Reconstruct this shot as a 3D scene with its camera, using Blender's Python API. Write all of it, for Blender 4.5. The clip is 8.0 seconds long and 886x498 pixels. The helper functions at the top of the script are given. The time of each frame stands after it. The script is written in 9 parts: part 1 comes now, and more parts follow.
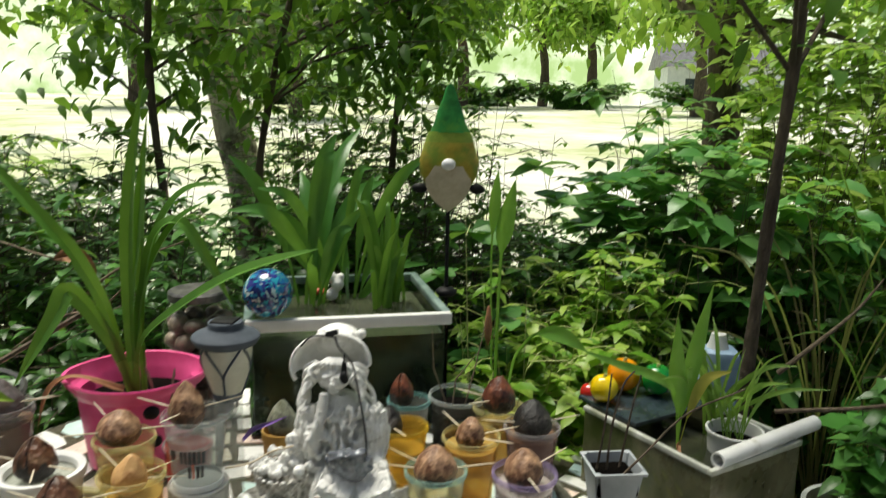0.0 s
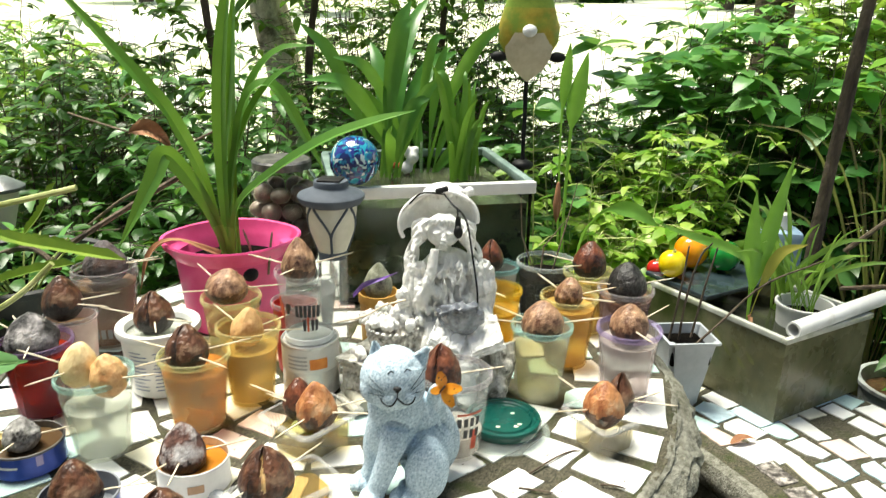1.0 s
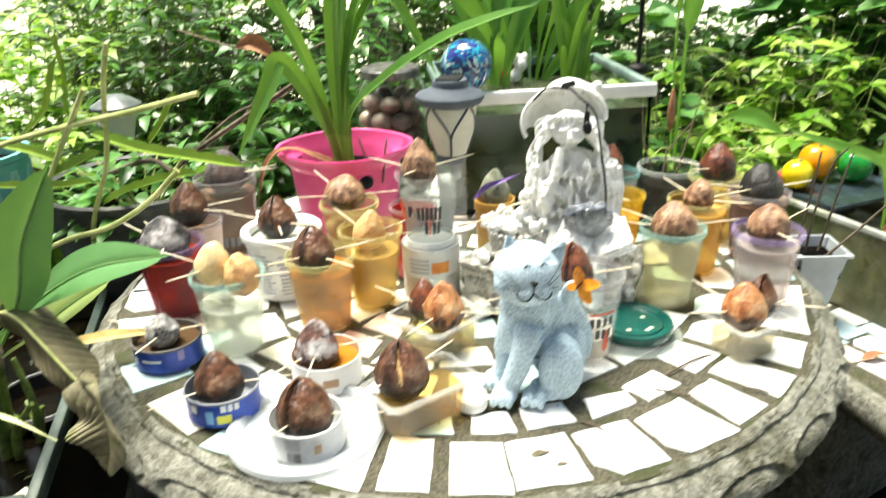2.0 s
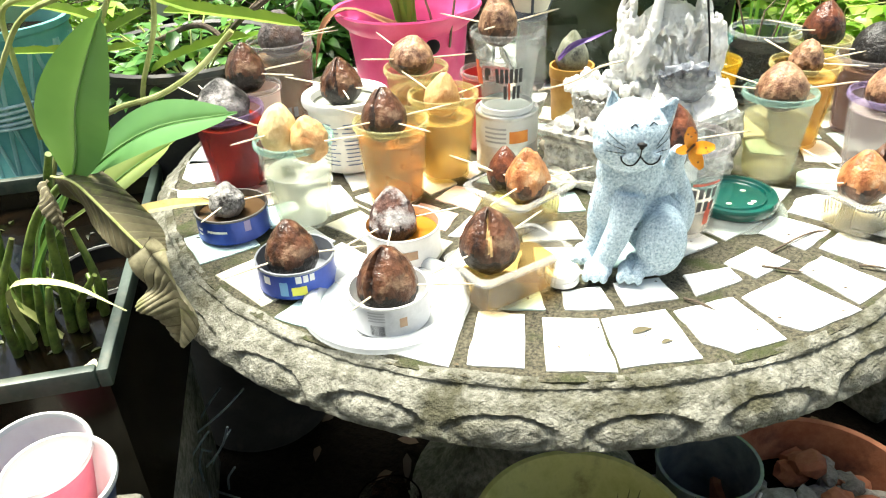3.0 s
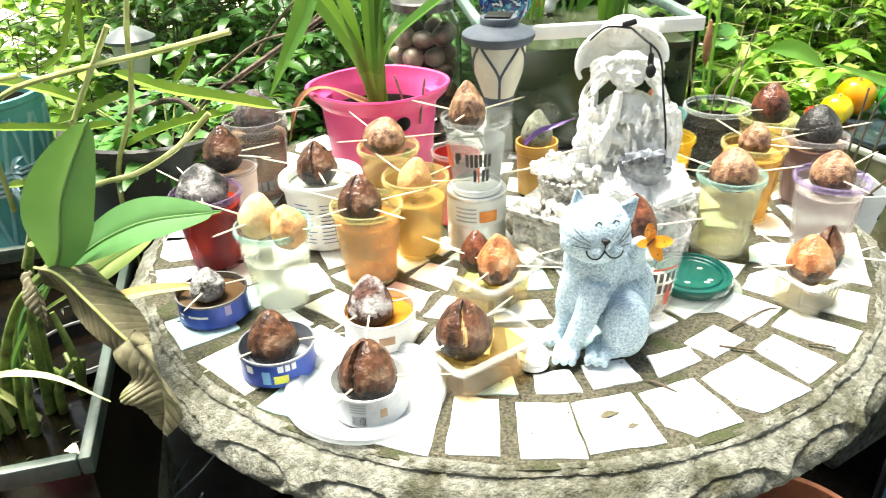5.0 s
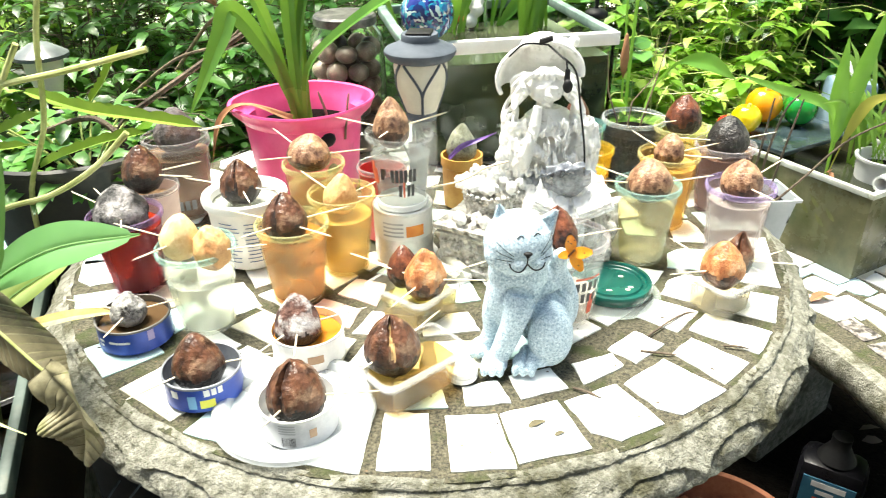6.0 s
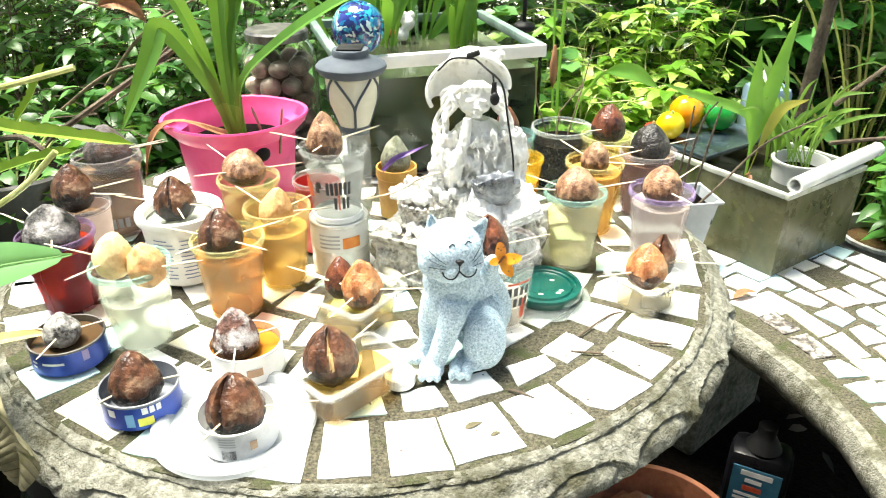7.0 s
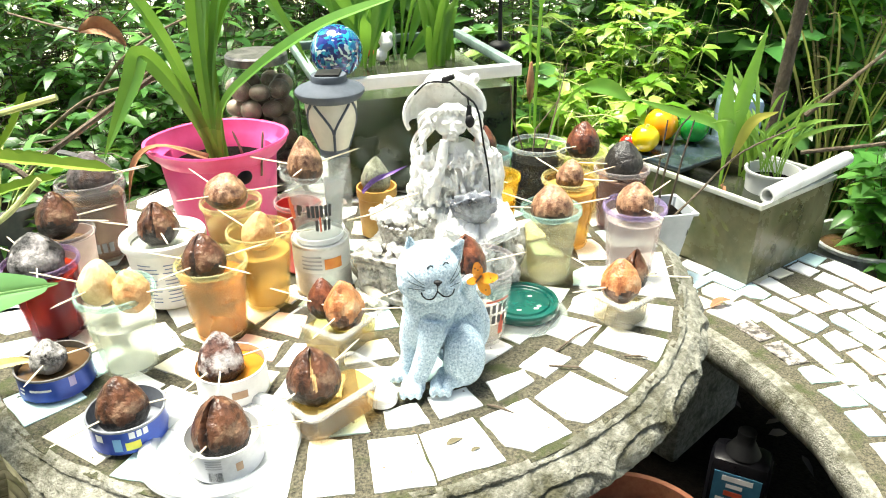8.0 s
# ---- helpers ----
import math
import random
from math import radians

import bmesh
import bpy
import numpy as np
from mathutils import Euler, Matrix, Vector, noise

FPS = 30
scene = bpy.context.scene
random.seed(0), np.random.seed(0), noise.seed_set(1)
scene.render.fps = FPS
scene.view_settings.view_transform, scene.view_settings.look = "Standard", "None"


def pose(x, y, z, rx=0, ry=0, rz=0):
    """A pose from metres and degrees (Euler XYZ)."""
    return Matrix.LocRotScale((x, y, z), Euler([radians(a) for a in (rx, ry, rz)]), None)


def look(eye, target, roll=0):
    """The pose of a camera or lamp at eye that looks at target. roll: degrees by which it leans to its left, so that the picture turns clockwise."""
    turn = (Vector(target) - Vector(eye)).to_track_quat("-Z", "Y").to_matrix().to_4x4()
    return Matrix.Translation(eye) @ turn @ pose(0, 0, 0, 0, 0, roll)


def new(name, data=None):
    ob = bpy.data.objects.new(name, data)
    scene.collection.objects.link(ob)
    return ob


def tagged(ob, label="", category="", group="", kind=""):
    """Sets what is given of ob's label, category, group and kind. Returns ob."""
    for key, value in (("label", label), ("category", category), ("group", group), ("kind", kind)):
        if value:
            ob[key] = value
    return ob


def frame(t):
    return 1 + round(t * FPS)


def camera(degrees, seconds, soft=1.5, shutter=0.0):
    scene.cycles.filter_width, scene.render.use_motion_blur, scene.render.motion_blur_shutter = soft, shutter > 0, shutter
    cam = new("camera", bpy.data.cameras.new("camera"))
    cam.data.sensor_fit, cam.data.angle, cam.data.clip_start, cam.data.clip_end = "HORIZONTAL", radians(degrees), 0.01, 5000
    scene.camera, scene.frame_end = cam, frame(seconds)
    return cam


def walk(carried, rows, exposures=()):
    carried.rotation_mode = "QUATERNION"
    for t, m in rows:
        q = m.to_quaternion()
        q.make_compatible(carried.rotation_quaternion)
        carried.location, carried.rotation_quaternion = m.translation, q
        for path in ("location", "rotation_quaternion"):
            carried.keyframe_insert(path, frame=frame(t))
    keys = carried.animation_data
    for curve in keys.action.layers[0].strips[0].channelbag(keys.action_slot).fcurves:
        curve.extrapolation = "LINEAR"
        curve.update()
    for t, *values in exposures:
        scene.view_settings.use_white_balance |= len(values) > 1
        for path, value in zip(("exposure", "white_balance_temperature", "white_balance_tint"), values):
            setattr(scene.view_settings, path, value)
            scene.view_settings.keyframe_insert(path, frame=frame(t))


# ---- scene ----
cam = camera(61.36, 8.0, soft=1.02, shutter=0.4)
PATH = [
    (0, (0.041, 0.094, 1.347), (-0.15, 2.049, 0.974), 1.2),
    (0.5, (-0.038, 0.072, 1.311), (-0.248, 1.995, 0.801), 1.0),
    (1, (-0.081, 0.07, 1.286), (-0.304, 1.955, 0.657), 0.9),
    (1.5, (-0.102, 0.073, 1.265), (-0.419, 1.921, 0.57), -0.3),
    (2, (-0.136, 0.073, 1.237), (-0.568, 1.857, 0.442), -2.0),
    (2.2, (-0.152, 0.078, 1.218), (-0.617, 1.819, 0.35), -2.6),
    (3.3, (-0.214, 0.109, 1.18), (-0.703, 1.726, 0.109), -3.1),
    (3.5, (-0.215, 0.107, 1.193), (-0.679, 1.722, 0.109), -2.9),
    (4, (-0.219, 0.107, 1.218), (-0.68, 1.727, 0.139), -3.3),
    (4.5, (-0.218, 0.104, 1.244), (-0.677, 1.759, 0.22), -2.6),
    (4.7, (-0.216, 0.103, 1.248), (-0.662, 1.78, 0.254), -2.4),
    (5.8, (-0.207, 0.101, 1.26), (-0.471, 1.834, 0.298), -0.9),
    (6, (-0.204, 0.101, 1.261), (-0.438, 1.842, 0.305), -0.9),
    (6.5, (-0.197, 0.094, 1.262), (-0.353, 1.85, 0.318), -0.5),
    (7, (-0.192, 0.082, 1.272), (-0.276, 1.848, 0.336), -0.3),
    (7.5, (-0.188, 0.074, 1.278), (-0.247, 1.846, 0.355), -0.7),
    (8, (-0.183, 0.067, 1.293), (-0.229, 1.846, 0.381), -0.9),
]
EXPOSURES = [(t, e, 6850, 3) for t, e in ((0.0, 0.92), (0.5, 1.32), (1.0, 1.85), (1.5, 2.05), (2.0, 2.3), (3.5, 2.65), (4.5, 2.7), (6.0, 2.72), (8.0, 2.72))]
walk(cam, [(t, look(eye, target, roll)) for t, eye, target, roll in PATH], EXPOSURES)

# ---- light ----
world = bpy.data.worlds.new("sky")
scene.world = world
world.use_nodes = True
wt = world.node_tree
sky = wt.nodes.new("ShaderNodeTexSky")
sky.sky_type = "NISHITA"
sky.sun_disc = False
sky.sun_elevation = radians(72)
sky.sun_rotation = radians(-59)
sky.air_density, sky.dust_density = 1.0, 3.0
wt.links.new(sky.outputs[0], wt.nodes["Background"].inputs[0])
wt.nodes["Background"].inputs[1].default_value = 0.04
sun = new("sun", bpy.data.lights.new("sun", "SUN"))
sun.data.energy, sun.data.angle, sun.data.color = 2.5, radians(28), (1.0, 0.96, 0.90)
sun.matrix_world = look((-2.0, 1.2, 8.0), (0, 0, 0))

# ---- materials ----
def ramp(nt, fac, stops):
    n = nt.nodes.new("ShaderNodeValToRGB")
    while len(n.color_ramp.elements) < len(stops):
        n.color_ramp.elements.new(0.5)
    for e, (p, c) in zip(n.color_ramp.elements, stops):
        e.position, e.color = p, (*c, 1)
    nt.links.new(fac, n.inputs[0])
    return n.outputs[0]


def noise_out(nt, scale, detail=8.0, rough=0.68, coords="Object", stretch=None):
    tc = nt.nodes.new("ShaderNodeTexCoord")
    out = tc.outputs[coords]
    if stretch:
        mp = nt.nodes.new("ShaderNodeMapping")
        mp.inputs["Scale"].default_value = stretch
        nt.links.new(out, mp.inputs[0])
        out = mp.outputs[0]
    n = nt.nodes.new("ShaderNodeTexNoise")
    n.inputs["Scale"].default_value, n.inputs["Detail"].default_value, n.inputs["Roughness"].default_value = scale, detail, rough
    nt.links.new(out, n.inputs["Vector"])
    return n.outputs["Fac"]


def mix_rgb(nt, fac, a, b, mode="MIX"):
    n = nt.nodes.new("ShaderNodeMix")
    n.data_type, n.blend_type = "RGBA", mode
    for sock, v in ((n.inputs[0], fac), (n.inputs[6], a), (n.inputs[7], b)):
        if isinstance(v, bpy.types.NodeSocket):
            nt.links.new(v, sock)
        else:
            sock.default_value = v if isinstance(v, float) else (*v, 1)
    return n.outputs[2]


def surface(name, dark, light, scale=30.0, rough=0.6, bump=0.2, bump_scale=200.0, stain=None, stain_scale=6.0, stain_at=0.58, metal=0.0, vary=0.0, stretch=None, spec=0.5, clear=0.0, rough_vary=0.15, bump_dist=0.002, coat=0.0, tint=None):
    """Two-scale noise colour, fine bump, varied roughness. clear: how much light goes straight through."""
    m = bpy.data.materials.new(name)
    m.use_nodes = True
    nt = m.node_tree
    b = nt.nodes["Principled BSDF"]
    n1 = noise_out(nt, scale, stretch=stretch)
    col = ramp(nt, n1, [(0.36, dark), (0.64, light)])
    if stain:
        n2 = noise_out(nt, stain_scale, 6, 0.65)
        f = ramp(nt, n2, [(stain_at - 0.06, (0, 0, 0)), (stain_at + 0.1, (1, 1, 1))])
        col = mix_rgb(nt, f, col, stain)
    if vary:
        info = nt.nodes.new("ShaderNodeObjectInfo")
        hsv = nt.nodes.new("ShaderNodeHueSaturation")
        mr = nt.nodes.new("ShaderNodeMapRange")
        mr.inputs[3].default_value, mr.inputs[4].default_value = 1 - vary, 1 + vary
        nt.links.new(info.outputs["Random"], mr.inputs[0])
        nt.links.new(mr.outputs[0], hsv.inputs["Value"])
        nt.links.new(col, hsv.inputs["Color"])
        col = hsv.outputs[0]
    nt.links.new(col, b.inputs["Base Color"])
    b.inputs["Metallic"].default_value = metal
    b.inputs["Specular IOR Level"].default_value = spec
    b.inputs["Coat Weight"].default_value = coat
    mr = nt.nodes.new("ShaderNodeMapRange")
    mr.inputs[3].default_value, mr.inputs[4].default_value = max(0.02, rough - rough_vary), min(1, rough + rough_vary)
    nt.links.new(noise_out(nt, scale * 0.7), mr.inputs[0])
    nt.links.new(mr.outputs[0], b.inputs["Roughness"])
    if bump:
        bp = nt.nodes.new("ShaderNodeBump")
        bp.inputs["Strength"].default_value, bp.inputs["Distance"].default_value = bump, bump_dist
        nt.links.new(noise_out(nt, bump_scale, 4, 0.6), bp.inputs["Height"])
        nt.links.new(bp.outputs[0], b.inputs["Normal"])
    if clear:
        tr = nt.nodes.new("ShaderNodeBsdfTransparent")
        tr.inputs[0].default_value = (*(tint or [0.5 + 0.5 * c ** 0.5 for c in light]), 1)
        mx = nt.nodes.new("ShaderNodeMixShader")
        mx.inputs[0].default_value = clear
        nt.links.new(b.outputs[0], mx.inputs[1])
        nt.links.new(tr.outputs[0], mx.inputs[2])
        nt.links.new(mx.outputs[0], nt.nodes["Material Output"].inputs[0])
    return m


def leaf_mat(name, dark, light, trans=0.35, rough=0.45, scale=14.0, island=True):
    m = bpy.data.materials.new(name)
    m.use_nodes = True
    nt = m.node_tree
    b = nt.nodes["Principled BSDF"]
    n1 = noise_out(nt, scale, 3)
    if island:
        geo = nt.nodes.new("ShaderNodeNewGeometry")
        add = nt.nodes.new("ShaderNodeMath")
        add.operation = "MULTIPLY_ADD"
        nt.links.new(geo.outputs["Random Per Island"], add.inputs[0])
        add.inputs[1].default_value = 0.75
        sub = nt.nodes.new("ShaderNodeMath")
        sub.operation = "MULTIPLY"
        nt.links.new(n1, sub.inputs[0])
        sub.inputs[1].default_value = 0.3
        nt.links.new(sub.outputs[0], add.inputs[2])
        fac = add.outputs[0]
    else:
        fac = n1
    col = ramp(nt, fac, [(0.15, dark), (0.6, tuple((a + c) / 2 for a, c in zip(dark, light))), (0.9, light)])
    nt.links.new(col, b.inputs["Base Color"])
    b.inputs["Roughness"].default_value = rough
    t = nt.nodes.new("ShaderNodeBsdfTranslucent")
    warm = mix_rgb(nt, 0.4, col, (0.40, 0.66, 0.05))
    nt.links.new(warm, t.inputs[0])
    mx = nt.nodes.new("ShaderNodeMixShader")
    mx.inputs[0].default_value = trans
    nt.links.new(b.outputs[0], mx.inputs[1])
    nt.links.new(t.outputs[0], mx.inputs[2])
    nt.links.new(mx.outputs[0], nt.nodes["Material Output"].inputs[0])
    return m


def glass_mat(name, tint=(0.9, 0.95, 0.93), rough=0.02, ior=1.3):
    m = bpy.data.materials.new(name)
    m.use_nodes = True
    b = m.node_tree.nodes["Principled BSDF"]
    b.inputs["Base Color"].default_value = (*tint, 1)
    b.inputs["Transmission Weight"].default_value = 1.0
    b.inputs["Roughness"].default_value, b.inputs["IOR"].default_value = rough, ior
    return m


M_CONC = surface("weathered_concrete", (0.108, 0.105, 0.078), (0.310, 0.305, 0.255), 85, 0.92, 1.0, 260, stain=(0.065, 0.062, 0.034), stain_scale=16, stain_at=0.55, bump_dist=0.005)
M_GROUT = surface("mossy_grout", (0.012, 0.011, 0.006), (0.15, 0.135, 0.088), 300, 0.95, 1.0, 420, stain=(0.045, 0.055, 0.014), stain_scale=26, stain_at=0.56, bump_dist=0.004)
M_TILE_W = surface("white_tile", (0.74, 0.74, 0.71), (0.88, 0.88, 0.86), 18, 0.3, 0.08, 90, stain=(0.58, 0.56, 0.48), stain_scale=24, stain_at=0.72, vary=0.05)
M_TILE_C = surface("cream_tile", (0.62, 0.58, 0.44), (0.80, 0.76, 0.62), 18, 0.3, 0.08, 90, stain=(0.45, 0.42, 0.32), stain_scale=22, stain_at=0.68, vary=0.07)
M_TILE_T = surface("pale_teal_tile", (0.42, 0.58, 0.56), (0.60, 0.76, 0.73), 18, 0.3, 0.08, 90, stain=(0.5, 0.5, 0.42), stain_scale=22, stain_at=0.7, vary=0.07)
M_TILE_P = surface("pale_pink_tile", (0.66, 0.49, 0.42), (0.80, 0.66, 0.58), 18, 0.3, 0.08, 90, stain=(0.5, 0.42, 0.34), stain_scale=22, stain_at=0.7, vary=0.07)
M_TILE_B = surface("pale_blue_tile", (0.45, 0.60, 0.68), (0.62, 0.76, 0.82), 18, 0.3, 0.08, 90, stain=(0.5, 0.5, 0.42), stain_scale=22, stain_at=0.7, vary=0.07)
# soil blackened to carry the deep shade under the table; fills pots too
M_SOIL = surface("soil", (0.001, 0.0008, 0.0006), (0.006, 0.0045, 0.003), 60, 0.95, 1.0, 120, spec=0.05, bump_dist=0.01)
M_PICK = surface("toothpick_wood", (0.58, 0.47, 0.31), (0.84, 0.77, 0.62), 60, 0.6, 0.2, 300)
M_PIT = {
    "tan": surface("tan_pit_skin", (0.10, 0.032, 0.012), (0.56, 0.34, 0.20), 48, 0.5, 0.8, 110, stain=(0.06, 0.02, 0.012), stain_scale=34, stain_at=0.55, bump_dist=0.004, stretch=(1, 1, 0.45)),
    "orange": surface("orange_pit_skin", (0.22, 0.06, 0.018), (0.60, 0.28, 0.11), 52, 0.42, 0.8, 110, stain=(0.66, 0.46, 0.28), stain_scale=40, stain_at=0.58, bump_dist=0.004, stretch=(1, 1, 0.45)),
    "brown": surface("dark_brown_pit_skin", (0.010, 0.004, 0.0025), (0.17, 0.068, 0.034), 46, 0.34, 0.9, 100, stain=(0.42, 0.27, 0.17), stain_scale=36, stain_at=0.59, bump_dist=0.004, stretch=(1, 1, 0.45)),
    "black": surface("blackened_pit_skin", (0.004, 0.0035, 0.0035), (0.035, 0.03, 0.028), 50, 0.4, 1.0, 110, stain=(0.26, 0.23, 0.21), stain_scale=36, stain_at=0.62, bump_dist=0.005),
    "mould": surface("mouldy_pit_skin", (0.02, 0.008, 0.008), (0.16, 0.07, 0.05), 40, 0.8, 1.0, 140, stain=(0.70, 0.67, 0.66), stain_scale=30, stain_at=0.53, bump_dist=0.004, stretch=(1, 1, 0.45)),
    "bloom": surface("mould_bloomed_black_skin", (0.004, 0.0035, 0.0035), (0.035, 0.03, 0.028), 50, 0.6, 1.0, 110, stain=(0.40, 0.37, 0.37), stain_scale=24, stain_at=0.51, bump_dist=0.005),
    "grey": surface("grey_mould_skin", (0.08, 0.075, 0.075), (0.60, 0.58, 0.56), 45, 0.9, 1.0, 160, stain=(0.012, 0.01, 0.01), stain_scale=40, stain_at=0.53, bump_dist=0.004, stretch=(1, 1, 0.45)),
    "cream": surface("peeled_cream_pit", (0.66, 0.47, 0.22), (0.82, 0.66, 0.38), 30, 0.5, 0.25, 120, stain=(0.55, 0.33, 0.13), stain_scale=27.0, stain_at=0.58),
    "peeled": surface("peeled_golden_pit", (0.52, 0.28, 0.10), (0.76, 0.50, 0.24), 40, 0.5, 0.5, 160, stain=(0.40, 0.18, 0.06), stain_scale=36.0, stain_at=0.54),
    "red": surface("red_brown_pit_skin", (0.035, 0.008, 0.005), (0.26, 0.085, 0.04), 46, 0.34, 0.8, 100, stain=(0.015, 0.005, 0.004), stain_scale=30, stain_at=0.54, bump_dist=0.004, stretch=(1, 1, 0.45)),
    "slate": surface("slate_grey_pit_skin", (0.03, 0.024, 0.026), (0.17, 0.14, 0.14), 45, 0.7, 0.8, 120, stain=(0.09, 0.04, 0.025), stain_scale=26, stain_at=0.57, bump_dist=0.004, stretch=(1, 1, 0.45)),
}


def plastic(name, col, clear=0.45, rough=0.3):
    d = tuple(c * 0.88 for c in col)
    return surface(name, d, col, 12, rough, 0.05, 60, clear=1 - (1 - clear) * 0.24, rough_vary=0.08)


def liquid(name, col, clear=0.25):
    d = tuple(c * 0.8 for c in col)
    return surface(name, d, col, 9, 0.08, 0.0, 10, clear=clear, rough_vary=0.03, tint=[c ** 0.55 for c in col])


M_BLUECAN = surface("blue_printed_tin", (0.012, 0.035, 0.24), (0.025, 0.075, 0.42), 16, 0.3, 0.05, 100, stain=(0.02, 0.03, 0.10), stain_scale=18, stain_at=0.7, metal=0.25)
M_TIN = surface("bare_tin", (0.55, 0.55, 0.55), (0.82, 0.81, 0.79), 30, 0.35, 0.1, 120, metal=0.5, stain=(0.3, 0.25, 0.2), stain_scale=20, stain_at=0.66)
M_TINDARK = surface("dull_dark_tin", (0.06, 0.06, 0.06), (0.22, 0.21, 0.20), 30, 0.45, 0.1, 120, metal=0.7)
M_PAPER = surface("white_paper_label", (0.70, 0.69, 0.66), (0.85, 0.84, 0.82), 20, 0.5, 0.08, 150, stain=(0.45, 0.35, 0.25), stain_scale=16, stain_at=0.72)
M_INK = surface("dark_ink", (0.02, 0.02, 0.025), (0.05, 0.05, 0.055), 40, 0.5, 0.0)
M_INKBLUE = surface("blue_ink", (0.06, 0.10, 0.22), (0.14, 0.20, 0.36), 40, 0.5, 0.0)
M_INKRED = surface("red_ink", (0.50, 0.06, 0.03), (0.68, 0.13, 0.06), 40, 0.45, 0.0)
M_INKORANGE = surface("orange_ink", (0.70, 0.20, 0.03), (0.85, 0.33, 0.06), 40, 0.45, 0.0)
M_INKWHITE = surface("white_ink", (0.7, 0.7, 0.7), (0.85, 0.85, 0.85), 40, 0.5, 0.0)
M_PINK = surface("pink_plastic", (0.70, 0.06, 0.22), (0.82, 0.11, 0.32), 7, 0.38, 0.06, 60, stain=(0.45, 0.05, 0.13), stain_scale=9, stain_at=0.66)
M_STATUE = surface("chalky_white_stone", (0.74, 0.735, 0.70), (0.87, 0.865, 0.84), 60, 0.85, 0.35, 260, stain=(0.34, 0.32, 0.27), stain_scale=50, stain_at=0.64, bump_dist=0.0015)
M_STATUEWORN = surface("grey_worn_stone", (0.30, 0.285, 0.24), (0.72, 0.70, 0.65), 55, 0.9, 0.6, 200, stain=(0.12, 0.11, 0.085), stain_scale=60, stain_at=0.56, bump_dist=0.002)
M_CAT = surface("speckled_blue_grey_stone", (0.22, 0.32, 0.41), (0.60, 0.72, 0.79), 420, 0.9, 0.35, 420, stain=(0.76, 0.84, 0.88), stain_scale=300, stain_at=0.60, bump_dist=0.0025)
M_BLACK = surface("black_plastic", (0.003, 0.003, 0.0035), (0.010, 0.010, 0.011), 25, 0.6, 0.1, 120, spec=0.25)
M_LAMPGREY = surface("grey_blue_plastic", (0.045, 0.058, 0.075), (0.085, 0.10, 0.125), 14, 0.8, 0.08, 120, stain=(0.2, 0.2, 0.2), stain_scale=16, stain_at=0.7)
M_LAMPGLASS = surface("frosted_lamp_pane", (0.55, 0.53, 0.44), (0.74, 0.71, 0.60), 10, 0.4, 0.05, 80, clear=0.15)
M_WHITEPL = surface("white_plastic", (0.68, 0.68, 0.66), (0.82, 0.82, 0.81), 10, 0.35, 0.06, 90, stain=(0.45, 0.42, 0.36), stain_scale=14, stain_at=0.7)
M_GREYPL = surface("pale_grey_plastic", (0.36, 0.39, 0.42), (0.50, 0.53, 0.56), 9, 0.4, 0.06, 80, stain=(0.25, 0.25, 0.22), stain_scale=9, stain_at=0.66)
M_GREEN_LID = surface("dark_green_lid_plastic", (0.002, 0.045, 0.036), (0.005, 0.08, 0.062), 10, 0.22, 0.05, 80, coat=0.2)
M_TERRA = surface("terracotta", (0.30, 0.095, 0.045), (0.48, 0.19, 0.10), 22, 0.85, 0.4, 140, stain=(0.15, 0.06, 0.04), stain_scale=10, stain_at=0.6)
M_ROCK = surface("broken_stone", (0.18, 0.16, 0.14), (0.46, 0.42, 0.37), 24, 0.95, 0.9, 90, stain=(0.10, 0.09, 0.08), stain_scale=14, stain_at=0.57, vary=0.3, bump_dist=0.006)
M_BARK = surface("bark", (0.05, 0.036, 0.025), (0.16, 0.12, 0.085), 26, 0.95, 1.0, 40, stretch=(1, 1, 0.25), bump_dist=0.01)
M_BARKPALE = surface("pale_lichen_bark", (0.40, 0.31, 0.24), (0.78, 0.68, 0.58), 16, 0.95, 1.0, 30, stretch=(1, 1, 0.4), stain=(0.12, 0.09, 0.06), stain_scale=7, stain_at=0.56, bump_dist=0.02)
M_TWIG = surface("dry_twig", (0.12, 0.085, 0.055), (0.30, 0.23, 0.16), 40, 0.9, 0.5, 120)
M_STALK = surface("pale_green_stalk", (0.28, 0.32, 0.09), (0.56, 0.58, 0.25), 20, 0.5, 0.2, 90)
M_VINE = leaf_mat("yellow_green_cactus_stem", (0.09, 0.19, 0.02), (0.33, 0.42, 0.06), 0.10, 0.42, 12, island=False)
M_BLADE = leaf_mat("strap_leaf", (0.05, 0.17, 0.02), (0.17, 0.36, 0.055), 0.25, 0.36, 9, island=False)
M_BLADEPALE = leaf_mat("pale_leaf_base", (0.12, 0.26, 0.04), (0.26, 0.42, 0.09), 0.25, 0.4, 9, island=False)
M_CANNA = leaf_mat("broad_leaf", (0.10, 0.30, 0.035), (0.32, 0.58, 0.13), 0.42, 0.32, 9, island=False)
M_POND = leaf_mat("pond_leaf", (0.030, 0.13, 0.02), (0.14, 0.36, 0.07), 0.35, 0.32, 9, island=False)
M_YELLEAF = leaf_mat("yellowing_leaf", (0.42, 0.40, 0.06), (0.66, 0.56, 0.13), 0.3, 0.5, 9, island=False)
M_DEAD = surface("withered_leaf", (0.042, 0.035, 0.015), (0.150, 0.126, 0.064), 18, 0.75, 0.6, 60, stain=(0.22, 0.26, 0.05), stain_scale=12, stain_at=0.58)
M_DRY = surface("dry_brown_leaf", (0.22, 0.09, 0.04), (0.42, 0.21, 0.10), 18, 0.75, 0.5, 60)
